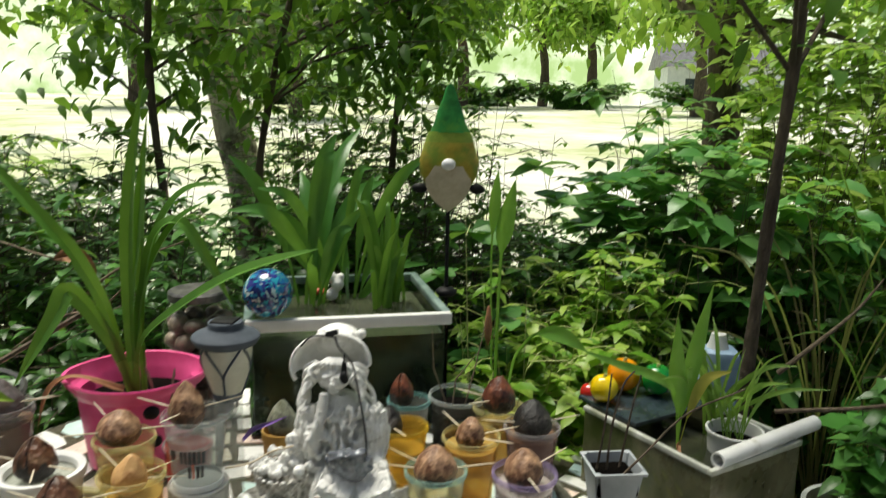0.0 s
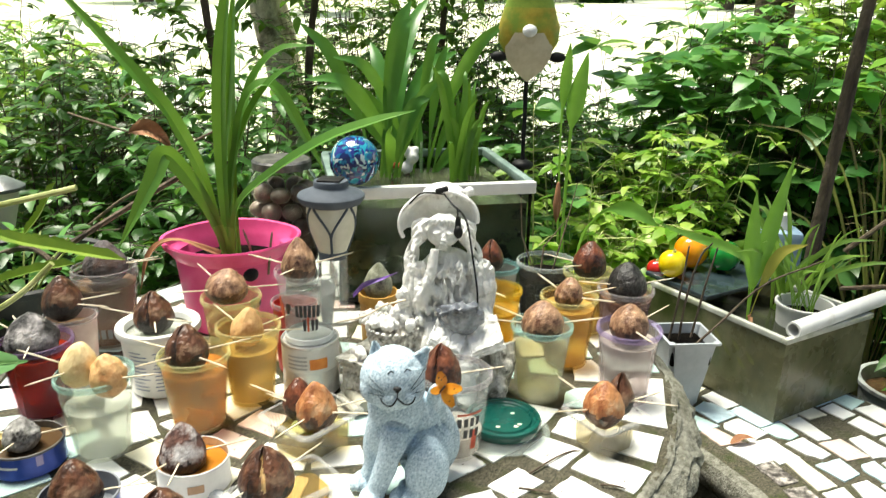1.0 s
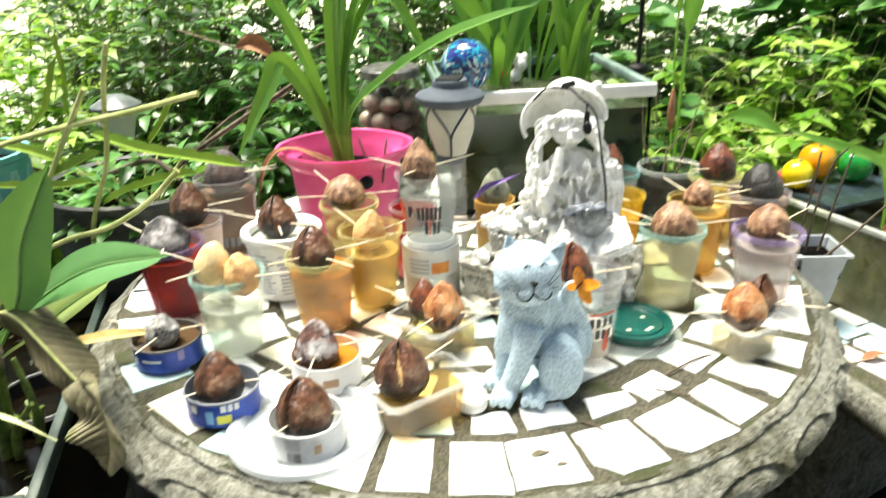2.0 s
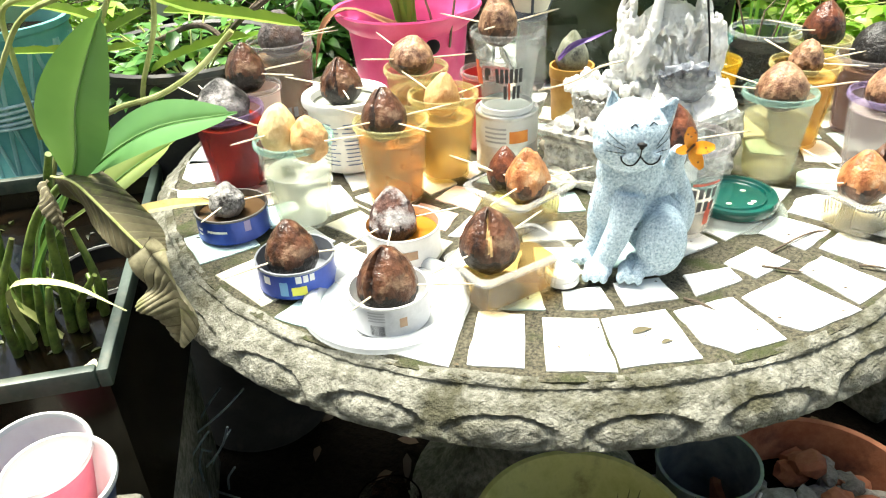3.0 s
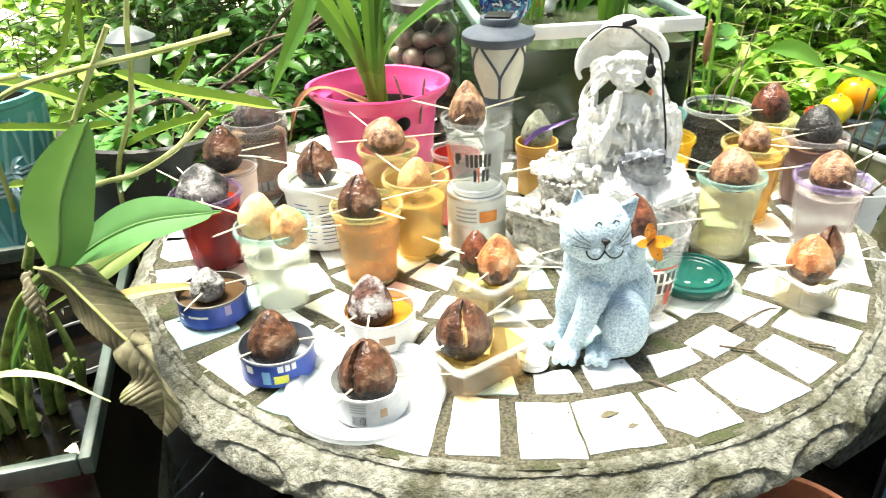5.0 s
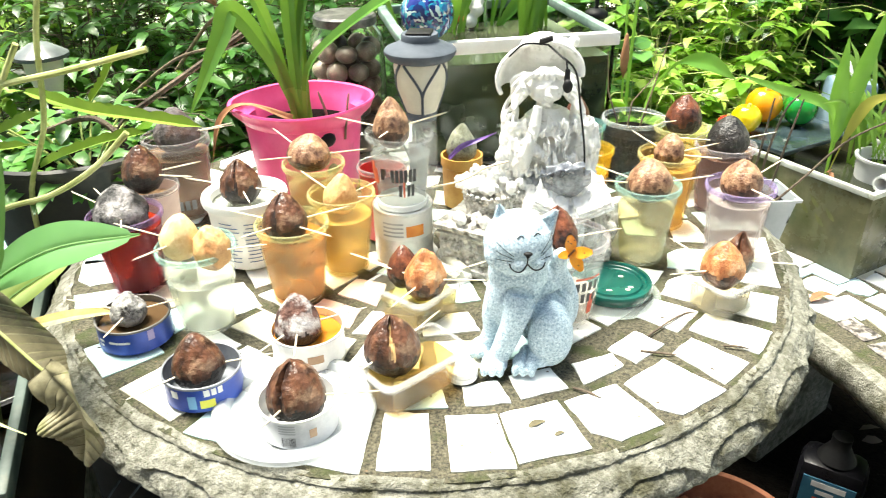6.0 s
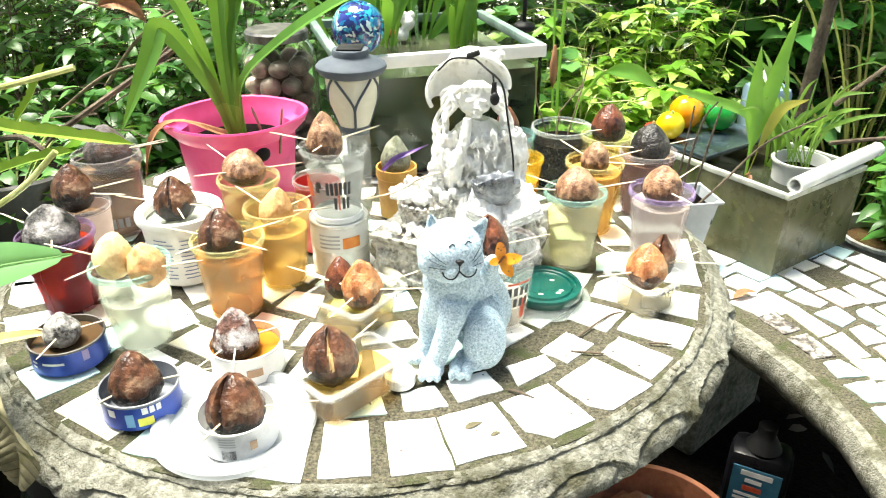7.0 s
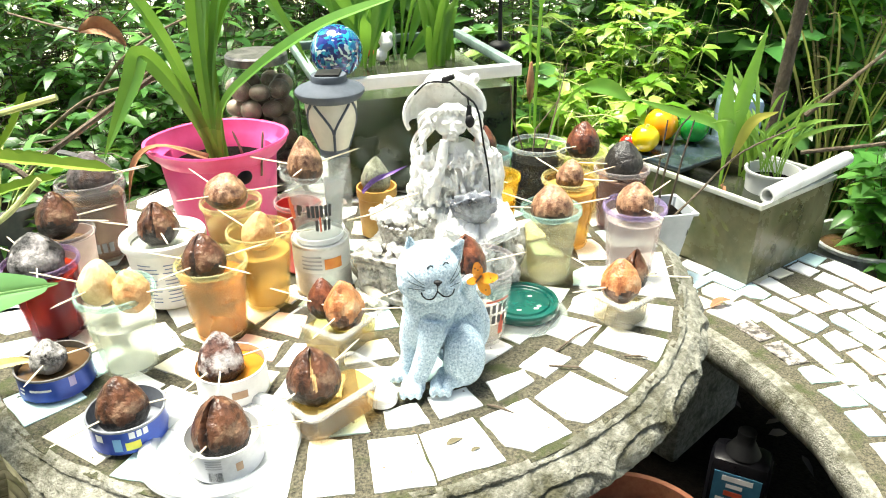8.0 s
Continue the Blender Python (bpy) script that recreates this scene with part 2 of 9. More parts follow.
M_SHRUB = leaf_mat("shrub_leaf", (0.010, 0.050, 0.007), (0.11, 0.28, 0.04), 0.3, 0.36)
M_SHRUBLIME = leaf_mat("lime_shrub_leaf", (0.12, 0.30, 0.02), (0.50, 0.68, 0.13), 0.38, 0.38)
M_SHRUBBLUE = leaf_mat("soft_green_shrub_leaf", (0.028, 0.12, 0.024), (0.17, 0.39, 0.095), 0.35, 0.34)
# shaded and sunlit tones of one crown leaf, the light set by colour
M_CROWN = leaf_mat("shaded_crown_leaf", (0.02, 0.075, 0.010), (0.15, 0.34, 0.05), 0.45)
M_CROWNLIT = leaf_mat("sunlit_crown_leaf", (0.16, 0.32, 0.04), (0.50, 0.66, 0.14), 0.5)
M_ROUND = leaf_mat("round_leaf", (0.05, 0.20, 0.045), (0.26, 0.52, 0.15), 0.38, 0.34)
M_BROAD = leaf_mat("broad_bright_leaf", (0.06, 0.24, 0.04), (0.22, 0.50, 0.12), 0.35, 0.35)
M_REED = leaf_mat("reed_blade", (0.09, 0.24, 0.03), (0.36, 0.52, 0.12), 0.35)
M_STRAW = leaf_mat("dry_reed", (0.16, 0.12, 0.05), (0.48, 0.40, 0.19), 0.3)
# lawn colour paled towards white in place of strong sun falling on it
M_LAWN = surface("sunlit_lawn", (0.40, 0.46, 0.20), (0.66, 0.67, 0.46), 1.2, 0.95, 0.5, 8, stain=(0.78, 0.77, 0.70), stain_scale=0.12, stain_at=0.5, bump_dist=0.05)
M_AQGLASS = glass_mat("aquarium_glass", (0.80, 0.90, 0.85), 0.03, 1.25)
M_JARGLASS = glass_mat("jar_glass", (0.92, 0.94, 0.93), 0.03, 1.2)


# ---- mesh helpers ----
def link(name, bm, mats, parent=None, label="", smooth=True):
    me = bpy.data.meshes.new(name)
    bm.to_mesh(me)
    bm.free()
    for m in (mats if isinstance(mats, (list, tuple)) else [mats]):
        me.materials.append(m)
    if smooth:
        me.polygons.foreach_set("use_smooth", [True] * len(me.polygons))
        me.set_sharp_from_angle(angle=radians(40))
    ob = new(name, me)
    if parent:
        ob.parent = parent
    if label:
        ob["label"] = label
    return ob


def part(name, bm, mats, parent, label="", smooth=True):
    return link(name, bm, mats, parent, label, smooth)


def thing(name, x, y, z, label, category, group="", kind="", rz=0.0, rx=0.0, ry=0.0):
    ob = new(name)
    ob.empty_display_size = 0.05
    ob.matrix_world = pose(x, y, z, rx, ry, rz)
    return tagged(ob, label, category, group, kind)


def lathe(profile, segs=40, bm=None, wave=None, mat=0, squash=1.0):
    """Revolve (r, z) rows. wave(angle, r, z) gives a radius offset."""
    bm = bm or bmesh.new()
    rings = []
    for r, z in profile:
        if r < 1e-5:
            rings.append([bm.verts.new((0, 0, z))])
            continue
        ring = []
        for i in range(segs):
            a = 2 * math.pi * i / segs
            rr = r + (wave(a, r, z) if wave else 0.0)
            ring.append(bm.verts.new((rr * math.cos(a), rr * math.sin(a) * squash, z)))
        rings.append(ring)
    for p, q in zip(rings, rings[1:]):
        n = max(len(p), len(q))
        if n == 1:
            continue
        for i in range(n):
            j = (i + 1) % n
            vs = [p[i % len(p)]]
            if len(p) > 1:
                vs.append(p[j])
            if len(q) > 1:
                vs.append(q[j])
            vs.append(q[i % len(q)])
            bm.faces.new(vs).material_index = mat
    return bm


def tube(pts, radii, segs=8, bm=None, mat=0, cap=True):
    """A tube through points, with a radius at each."""
    bm = bm or bmesh.new()
    pts = [Vector(p) for p in pts]
    if not isinstance(radii, (list, tuple)):
        radii = [radii] * len(pts)
    rings, side = [], None
    for i, p in enumerate(pts):
        d = (pts[min(i + 1, len(pts) - 1)] - pts[max(i - 1, 0)]).normalized()
        if side is None:
            side = d.orthogonal().normalized()
        side = (side - d * side.dot(d)).normalized()
        up = d.cross(side)
        rings.append([bm.verts.new(p + (side * math.cos(a) + up * math.sin(a)) * radii[i]) for a in (2 * math.pi * k / segs for k in range(segs))])
    for p, q in zip(rings, rings[1:]):
        for k in range(segs):
            bm.faces.new((p[k], p[(k + 1) % segs], q[(k + 1) % segs], q[k])).material_index = mat
    if cap:
        bm.faces.new(rings[0][::-1]).material_index = mat
        bm.faces.new(rings[-1]).material_index = mat
    return bm


def spline(pts, n):
    """n points on a smooth curve through pts."""
    pts = [Vector(p) for p in pts]
    pts = [pts[0] * 2 - pts[1]] + pts + [pts[-1] * 2 - pts[-2]]
    out, m = [], len(pts) - 3
    for i in range(n):
        u = i / (n - 1) * m
        k = min(int(u), m - 1)
        t = u - k
        a, b, c, d = pts[k:k + 4]
        out.append(0.5 * (2 * b + (c - a) * t + (2 * a - 5 * b + 4 * c - d) * t * t + (3 * b - a - 3 * c + d) * t ** 3))
    return out


def blade(bm, pts, width, n=14, fold=0.25, shape=None, face=None, mat=0, wavy=0.0, thick=0.0):
    """A strap leaf along pts: a folded strip of five vertices across. shape(u) scales the width, face is the way that its upper side looks."""
    c = spline(pts, n)
    face = Vector(face or (0, -0.3, 1))
    rows = []
    for i, p in enumerate(c):
        u = i / (n - 1)
        d = (c[min(i + 1, n - 1)] - c[max(i - 1, 0)]).normalized()
        side = d.cross(face)
        if side.length < 1e-3:
            side = d.orthogonal()
        side.normalize()
        nor = side.cross(d).normalized()
        w = width * (shape(u) if shape else (1 - u ** 3) * (0.75 + 0.25 * math.sin(math.pi * u))) / 2
        w = max(w, 0.0006)
        row = []
        for s in (-1, -0.5, 0, 0.5, 1):
            lift = fold * w * abs(s) + wavy * w * math.sin(9 * u + 2.2 * s) * abs(s)
            row.append(bm.verts.new(p + side * s * w + nor * lift))
        rows.append(row)
    for p, q in zip(rows, rows[1:]):
        for k in range(4):
            bm.faces.new((p[k], p[k + 1], q[k + 1], q[k])).material_index = mat
    return bm


def veined(bm, pts, width, n=60, m=10, fold=0.2, shape=None, face=None, mat=0, wavy=0.0, rib=0.0008, ribs=26, lean=0.18, stripe=0.0):
    """A broad leaf along pts; its rows run along the slanting veins, which lean towards the tip. stripe: how much of each rib takes the next material."""
    c = spline(pts, 241)
    face = Vector(face or (0, -0.3, 1))
    rows = []
    for i in range(n):
        row = []
        for k in range(2 * m + 1):
            q = k / m - 1
            u0 = i / (n - 1)
            u = u0 + lean * abs(q) ** 1.3 * (1 - u0) * min(1, u0 * 4)
            j = min(239, int(u * 240))
            p = c[j].lerp(c[j + 1], u * 240 - j)
            d = (c[min(j + 3, 240)] - c[max(j - 3, 0)]).normalized()
            side = d.cross(face).normalized()
            nor = side.cross(d).normalized()
            w = max(width * shape(u) / 2, 0.0006)
            vein = rib * (2 * abs(math.sin(math.pi * ribs * u0)) - 1) * min(1, w / 0.008) * min(1, abs(q) * 4)
            lift = fold * w * abs(q) + wavy * w * math.sin(9 * u + 2.2 * q) * abs(q) + vein - 0.0012 * math.exp(-(q * 9) ** 2)
            row.append(bm.verts.new(p + side * q * w + nor * lift))
        rows.append(row)
    for i, (p, q) in enumerate(zip(rows, rows[1:])):
        line = stripe and abs(math.sin(math.pi * ribs * (i + 0.5) / (n - 1))) < stripe
        for k in range(2 * m):
            bm.faces.new((p[k], p[k + 1], q[k + 1], q[k])).material_index = mat + (1 if line else 0)
    return bm


def broad(u):
    """Width along a broad pointed leaf."""
    return max(0.0, math.sin(math.pi * min(1, u * 0.94 + 0.05)) ** 0.8 * (1.12 - 0.55 * u))


def box(bm, x0, y0, z0, x1, y1, z1, bevel=0.0, mat=0):
    g = bmesh.ops.create_cube(bm, size=1.0)
    for v in g["verts"]:
        v.co = Vector(((x0 + x1) / 2 + v.co.x * (x1 - x0), (y0 + y1) / 2 + v.co.y * (y1 - y0), (z0 + z1) / 2 + v.co.z * (z1 - z0)))
    fs = list({f for v in g["verts"] for f in v.link_faces})
    for f in fs:
        f.material_index = mat
    if bevel:
        es = list({e for v in g["verts"] for e in v.link_edges})
        bmesh.ops.bevel(bm, geom=es, offset=bevel, segments=2, affect="EDGES", profile=0.5)
    return bm


def ball(bm, c, r, segs=12, mat=0, turn=None):
    """An ellipsoid; r is a radius or three."""
    r = (r, r, r) if isinstance(r, (int, float)) else r
    m = Matrix.Translation(c) @ (turn or Matrix()) @ Matrix.Diagonal((*r, 1))
    g = bmesh.ops.create_uvsphere(bm, u_segments=segs, v_segments=max(6, segs * 2 // 3), radius=1.0, matrix=m)
    for f in {f for v in g["verts"] for f in v.link_faces}:
        f.material_index = mat
    return bm


def fused(bm, voxel, smooth=4, rough=0.0, rough_scale=60.0):
    """Melts the shells of bm into one carved-looking skin."""
    me = bpy.data.meshes.new("melt")
    bm.to_mesh(me)
    bm.free()
    ob = new("melt", me)
    md = ob.modifiers.new("melt", "REMESH")
    md.mode, md.voxel_size = "VOXEL", voxel
    sm = ob.modifiers.new("soft", "SMOOTH")
    sm.iterations, sm.factor = smooth, 0.5
    dep = bpy.context.evaluated_depsgraph_get()
    dep.update()
    out = bmesh.new()
    out.from_mesh(ob.evaluated_get(dep).to_mesh())
    bpy.data.objects.remove(ob)
    bpy.data.meshes.remove(me)
    out.normal_update()
    if rough:
        for v in out.verts:
            v.co += v.normal * (noise.fractal(v.co * rough_scale, 1.0, 2.0, 3) * rough)
    return out


def leaf_cloud(P, D, N, L, W, droop=0.25):
    """Many pointed, folded leaves as vertices and faces. P base, D way, N upper side, L length, W width."""
    n = len(P)
    D = D / np.linalg.norm(D, axis=1)[:, None]
    S = np.cross(D, N)
    S = S / (np.linalg.norm(S, axis=1)[:, None] + 1e-9)
    U = np.cross(S, D)
    L, W = L[:, None], W[:, None]
    rows = [P, P + D * L * 0.30 - S * W * 0.45 + U * W * 0.12, P + D * L * 0.34, P + D * L * 0.30 + S * W * 0.45 + U * W * 0.12,
            P + D * L * 0.66 - S * W * 0.38 + U * (W * 0.06 - L * droop * 0.25), P + D * L * 0.68 - U * L * droop * 0.3, P + D * L * 0.66 + S * W * 0.38 + U * (W * 0.06 - L * droop * 0.25),
            P + D * L - U * L * droop]
    V = np.stack(rows, 1).reshape(-1, 3)
    f = np.array([(0, 2, 1, 0), (0, 3, 2, 0), (1, 2, 5, 4), (2, 3, 6, 5), (4, 5, 7, 4), (5, 6, 7, 5)])
    faces = []
    base = np.arange(n)[:, None, None] * 8 + f[None]
    for q in base.reshape(-1, 4).tolist():
        faces.append(q[:3] if q[3] == q[0] else (q[:3] if q[3] == q[0] else q))
    faces = [q[:3] if len(q) == 4 and q[3] in q[:3] else q for q in faces]
    return V, faces


def mesh_from(name, V, F, mats, parent=None, label="", smooth=True):
    me = bpy.data.meshes.new(name)
    me.from_pydata(V.tolist() if hasattr(V, "tolist") else V, [], F)
    for m in (mats if isinstance(mats, (list, tuple)) else [mats]):
        me.materials.append(m)
    if smooth:
        me.polygons.foreach_set("use_smooth", [True] * len(me.polygons))
    ob = new(name, me)
    if parent:
        ob.parent = parent
    if label:
        ob["label"] = label
    return ob


# ---- ground, lawn and table ----
TX, TY, TZ = -0.357, 1.085, 0.75
rnd = random.Random(4)


def rise(x, y):
    far = max(0.0, y - 5.0)
    return 0.07 * min(far, 55) - 0.035 * min(max(0.0, y - 2.0), 58) + 0.03 * noise.noise(Vector((x * 0.8, y * 0.8, 0)))


bm = bmesh.new()
xs = [-400, -150, -60, -30, -16, -9, -5, -3, -2, -1.2, -0.5, 0.2, 0.9, 1.6, 2.4, 3.5, 5, 9, 16, 30, 60, 150, 400]
ys = [-300, -60, -15, -5, -2, -0.8, 0, 0.6, 1.2, 1.8, 2.4, 3, 4, 5, 6, 8, 11, 15, 20, 27, 35, 45, 60, 90, 160, 400]
grid = [[bm.verts.new((x, y, rise(x, y) - (0.02 if -2 < y < 3 else 0))) for x in xs] for y in ys]
for r0, r1 in zip(grid, grid[1:]):
    for i in range(len(xs) - 1):
        f = bm.faces.new((r0[i], r0[i + 1], r1[i + 1], r1[i]))
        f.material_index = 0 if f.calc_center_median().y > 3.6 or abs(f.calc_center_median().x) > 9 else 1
tagged(link("ground", bm, [M_LAWN, M_SOIL]), "bare garden soil blackened as shade, running out to a lawn paled as sunlit", "ground", kind="structure")

# unseen wall added behind the camera to cut the sky light from there
bm = bmesh.new()
box(bm, -7, -2.3, -0.1, 7, -2.1, 3.2)
tagged(link("unseen_wall", bm, [surface("blocking_wall", (0.22, 0.21, 0.19), (0.34, 0.32, 0.29), 6, 0.9, 0.3)], smooth=False), "unseen plain wall added to block light from behind", "wall", kind="structure")

table = thing("garden_table", TX, TY, 0, "round weathered concrete garden table with mosaic tile top", "table")
bm = lathe([(0, 0.690), (0.46, 0.690), (0.487, 0.7035), (0.498, 0.722), (0.500, 0.7475), (0.492, 0.7490), (0.3, 0.7488), (0, 0.7488)], 160)
part("tabletop", bm, M_GROUT, table, "mossy grey concrete bed between tiles")


def relief(a, k):
    """The cast ornament of the rim: ovals in scrolled frames between two ridges. k runs from the upper edge to the lower one."""
    step = 2 * math.pi / 28
    u = ((a / step) % 1.0 - 0.5) * 2
    v = (k - 0.58) / 0.30
    d = math.hypot(u / 0.80, v / 0.72)
    o = 0.0
    if d < 0.8:
        o += 0.0030 * (1 - (d / 0.8) ** 2) ** 0.5
    o -= 0.0032 * math.exp(-((d - 0.92) / 0.09) ** 2)
    o += 0.0034 * math.exp(-((d - 1.16) / 0.13) ** 2) * (1 if v < 0.3 else 0.5)
    o += 0.0035 * math.exp(-((abs(u) - 1) / 0.10) ** 2) * math.exp(-(v / 0.8) ** 2)
    o -= 0.006 * math.exp(-((k - 0.17) / 0.045) ** 2)
    o += 0.004 * math.exp(-((k - 0.93) / 0.05) ** 2)
    return o


bm = bmesh.new()
SEG, ROW = 900, 34
rows = []
for j in range(ROW):
    k = j / (ROW - 1)
    ang = -0.15 + k * 2.15
    row = []
    for i in range(SEG):
        a = 2 * math.pi * i / SEG
        r = 0.494 + 0.040 * math.sin(min(k * 1.25, 1) * math.pi / 2) ** 0.8 - (0.040 * max(0, (k - 0.72) / 0.28) ** 2)
        z = 0.7495 - 0.068 * k ** 1.15 if k > 0 else 0.7495
        p = Vector((math.cos(a), math.sin(a), 0))
        nz = noise.fractal(Vector((p.x * 16, p.y * 16, k * 2.5)), 1.0, 2.0, 4) * 0.0030 + noise.fractal(Vector((p.x * 70, p.y * 70, k * 8)), 1.0, 2.0, 3) * 0.0016
        o = relief(a, k) + nz
        row.append(bm.verts.new((p.x * (r + o), p.y * (r + o), z + nz * 0.4 + (0.003 * noise.noise(p * 9) if k < 0.1 else 0))))
    rows.append(row)
for p, q in zip(rows, rows[1:]):
    for i in range(SEG):
        bm.faces.new((p[i], q[i], q[(i + 1) % SEG], p[(i + 1) % SEG]))
part("rim", bm, M_CONC, table, "moulded edge with worn oval ornaments")
bm = lathe([(0.0, 0.0), (0.22, 0.0), (0.22, 0.05), (0.17, 0.08), (0.10, 0.16), (0.085, 0.32), (0.11, 0.48), (0.16, 0.60), (0.24, 0.66), (0.26, 0.6895), (0, 0.6895)], 48)
part("pedestal", bm, M_CONC, table)

# curved bench beside the table
BZ = 0.465
BX, BY = -0.340, 0.921
bench = thing("curved_bench", BX, BY, 0, "curved concrete garden bench with mosaic tile seat", "bench")
bm = bmesh.new()
A0, A1, SEGB = -58, 64, 200
prof = [(0.768, BZ - 0.075), (0.750, BZ - 0.05), (0.746, BZ - 0.025), (0.756, BZ - 0.006), (0.775, BZ), (1.235, BZ), (1.250, BZ - 0.006), (1.257, BZ - 0.03), (1.243, BZ - 0.075)]
ringsb = []
for i in range(SEGB + 1):
    a = radians(A0 + (A1 - A0) * i / SEGB)
    ring = []
    for r, z in prof:
        o = noise.fractal(Vector((r * 12 * math.cos(a), r * 12 * math.sin(a), z * 12)), 1.0, 2.0, 4) * 0.004
        ring.append(bm.verts.new(((r + o) * math.cos(a), (r + o) * math.sin(a), z + (o * 0.5 if z < BZ - 0.001 else 0))))
    ringsb.append(ring)
for p, q in zip(ringsb, ringsb[1:]):
    for i in range(len(prof)):
        j = (i + 1) % len(prof)
        bm.faces.new((p[i], p[j], q[j], q[i]))
bm.faces.new(ringsb[0])
bm.faces.new(ringsb[-1][::-1])
for f in bm.faces:
    if all(v.co.z > BZ - 0.003 for v in f.verts):
        f.material_index = 1
part("seat", bm, [M_CONC, M_GROUT], bench, "weathered concrete seat slab with dark joints")
for a in (-45, 0, 44):
    bm = bmesh.new()
    box(bm, 0.84, -0.09, 0, 1.15, 0.09, BZ - 0.07, 0.012)
    bmesh.ops.rotate(bm, verts=bm.verts, matrix=Matrix.Rotation(radians(a), 3, "Z"))
    part("support", bm, M_CONC, bench)

# ---- things on the table: cups, cans and trays ----
def cup_shell(r0, r1, h, wall=0.0014, lip=0.0028):
    """Tapered drinking cup with a rolled lip."""
    return lathe([(0, 0.002), (r0 - 0.004, 0.002), (r0 - 0.001, 0.0), (r0, 0.004), (r0 + (r1 - r0) * 0.5, h * 0.5), (r1 - 0.001, h - 0.010), (r1, h - 0.006), (r1 - wall, h - 0.006), (r1 - wall - 0.001, h - 0.012), (r0 - wall, 0.006), (0, 0.004)], 44)


def cup_lip(r, h, w=0.0026):
    return lathe([(r - 0.0016, h - 0.007), (r + w * 0.8, h - 0.0065), (r + w, h - 0.003), (r + w * 0.6, h), (r - 0.0008, h + 0.0004), (r - 0.0022, h - 0.003), (r - 0.0016, h - 0.007)], 44)


def cup(name, x, y, r0, r1, h, mat, lip_mat, fill, fill_mat, label, z=TZ + 0.0035, category="cup", lean=(0, 0)):
    ob = thing(name, x, y, z, label, category, rx=lean[0], ry=lean[1])
    part("cup_wall", cup_shell(r0, r1, h), mat, ob)
    part("lip", cup_lip(r1, h), lip_mat, ob)
    if fill_mat:
        t = fill
        rt = r0 + (r1 - r0) * t - 0.0018
        part("water", lathe([(0, 0.0045), (r0 - 0.0025, 0.0045), (r0 - 0.0020, 0.008), (rt, h * t - 0.001), (rt - 0.001, h * t), (0, h * t)], 40), fill_mat, ob, "still water seen through the cup")
    return ob


def pit_mesh(w, h, seed, crack=0, point=0.0, lumps=0.05, wet=False):
    """An avocado stone: an egg, pointed above, with wrinkles and a split; faces in the split and on the wet foot take their own material."""
    bm = bmesh.new()
    bmesh.ops.create_uvsphere(bm, u_segments=72, v_segments=34, radius=1.0)
    r = random.Random(seed)
    off = Vector((r.uniform(0, 50), r.uniform(0, 50), r.uniform(0, 50)))
    side = r.uniform(-1.85, -1.25) if crack else 0
    mark = {}
    for v in bm.verts:
        p = v.co.copy()
        s = 1.06 - 0.40 * (p.z * 0.5 + 0.5) ** 1.7
        up = p.z + (0.03 + 0.55 * point) * max(0, p.z) ** 6
        d = 1 + lumps * noise.fractal(p * 1.7 + off, 1.0, 2.0, 4) + 0.022 * noise.noise(p * 7 + off) + 0.014 * noise.noise(Vector((p.x * 16, p.y * 16, p.z * 5)) + off)
        a = math.atan2(p.y, p.x) - side + 0.25 * p.z + 0.10 * noise.noise(p * 5 + off)
        a = math.atan2(math.sin(a), math.cos(a))
        if crack:
            gap = math.exp(-(a / 0.085) ** 2) * max(0, min(1, (p.z + 0.40) * 1.5))
            d -= 0.15 * crack * gap
            d += 0.035 * crack * math.exp(-((abs(a) - 0.22) / 0.10) ** 2)
            mark[v] = 1 if gap > 0.30 else 0
        if wet and not mark.get(v) and p.z + 0.38 * noise.fractal(p * 2.2 + off, 1.0, 2.0, 4) < -0.12:
            mark[v] = 2
        v.co = Vector((p.x * s * w / 2 * d, p.y * s * w / 2 * d, up * h / 2 * d))
    for f in bm.faces:
        k = [mark.get(v, 0) for v in f.verts]
        f.material_index = max(set(k), key=k.count)
    return bm


M_SPLIT = surface("dark_split", (0.004, 0.002, 0.0015), (0.03, 0.012, 0.007), 60, 0.6, 0.5, 150)


def pit(x, y, z, w, h, kind, label, picks=(), seed=0, crack=0, point=0.15, tilt=(0, 0), lumps=0.05, extra=None, dip=0.012, pick_z=0.1, pick_len=0.054):
    """An avocado stone at its middle, held by toothpicks at the angles given."""
    ob = thing("avocado_pit", x, y, z, label, "avocado pit", group="sprouting avocado pits", rx=tilt[0], ry=tilt[1])
    wet = kind in ("tan", "orange", "red", "brown", "mould")
    part("seed", pit_mesh(w, h, seed, crack, point, lumps, wet), [M_PIT[kind], M_PIT["cream"] if seed == 24 else M_SPLIT, M_PIT["brown"] if kind in ("tan", "orange") else M_PIT["black"]], ob)
    r = random.Random(seed + 7)
    for a in picks:
        a0 = radians(a)
        d = Vector((math.cos(a0), math.sin(a0), r.uniform(0.05, 0.22)))
        b = Vector((0, 0, -h * pick_z)) + d * w * 0.30
        e = b + d * (w * 0.15 + pick_len)
        part("toothpick", tube([b, b.lerp(e, 0.15), b.lerp(e, 0.85), e], [0.0007, 0.0010, 0.0010, 0.0004], 7), M_PICK, ob)
    if extra:
        extra(ob)
    return ob


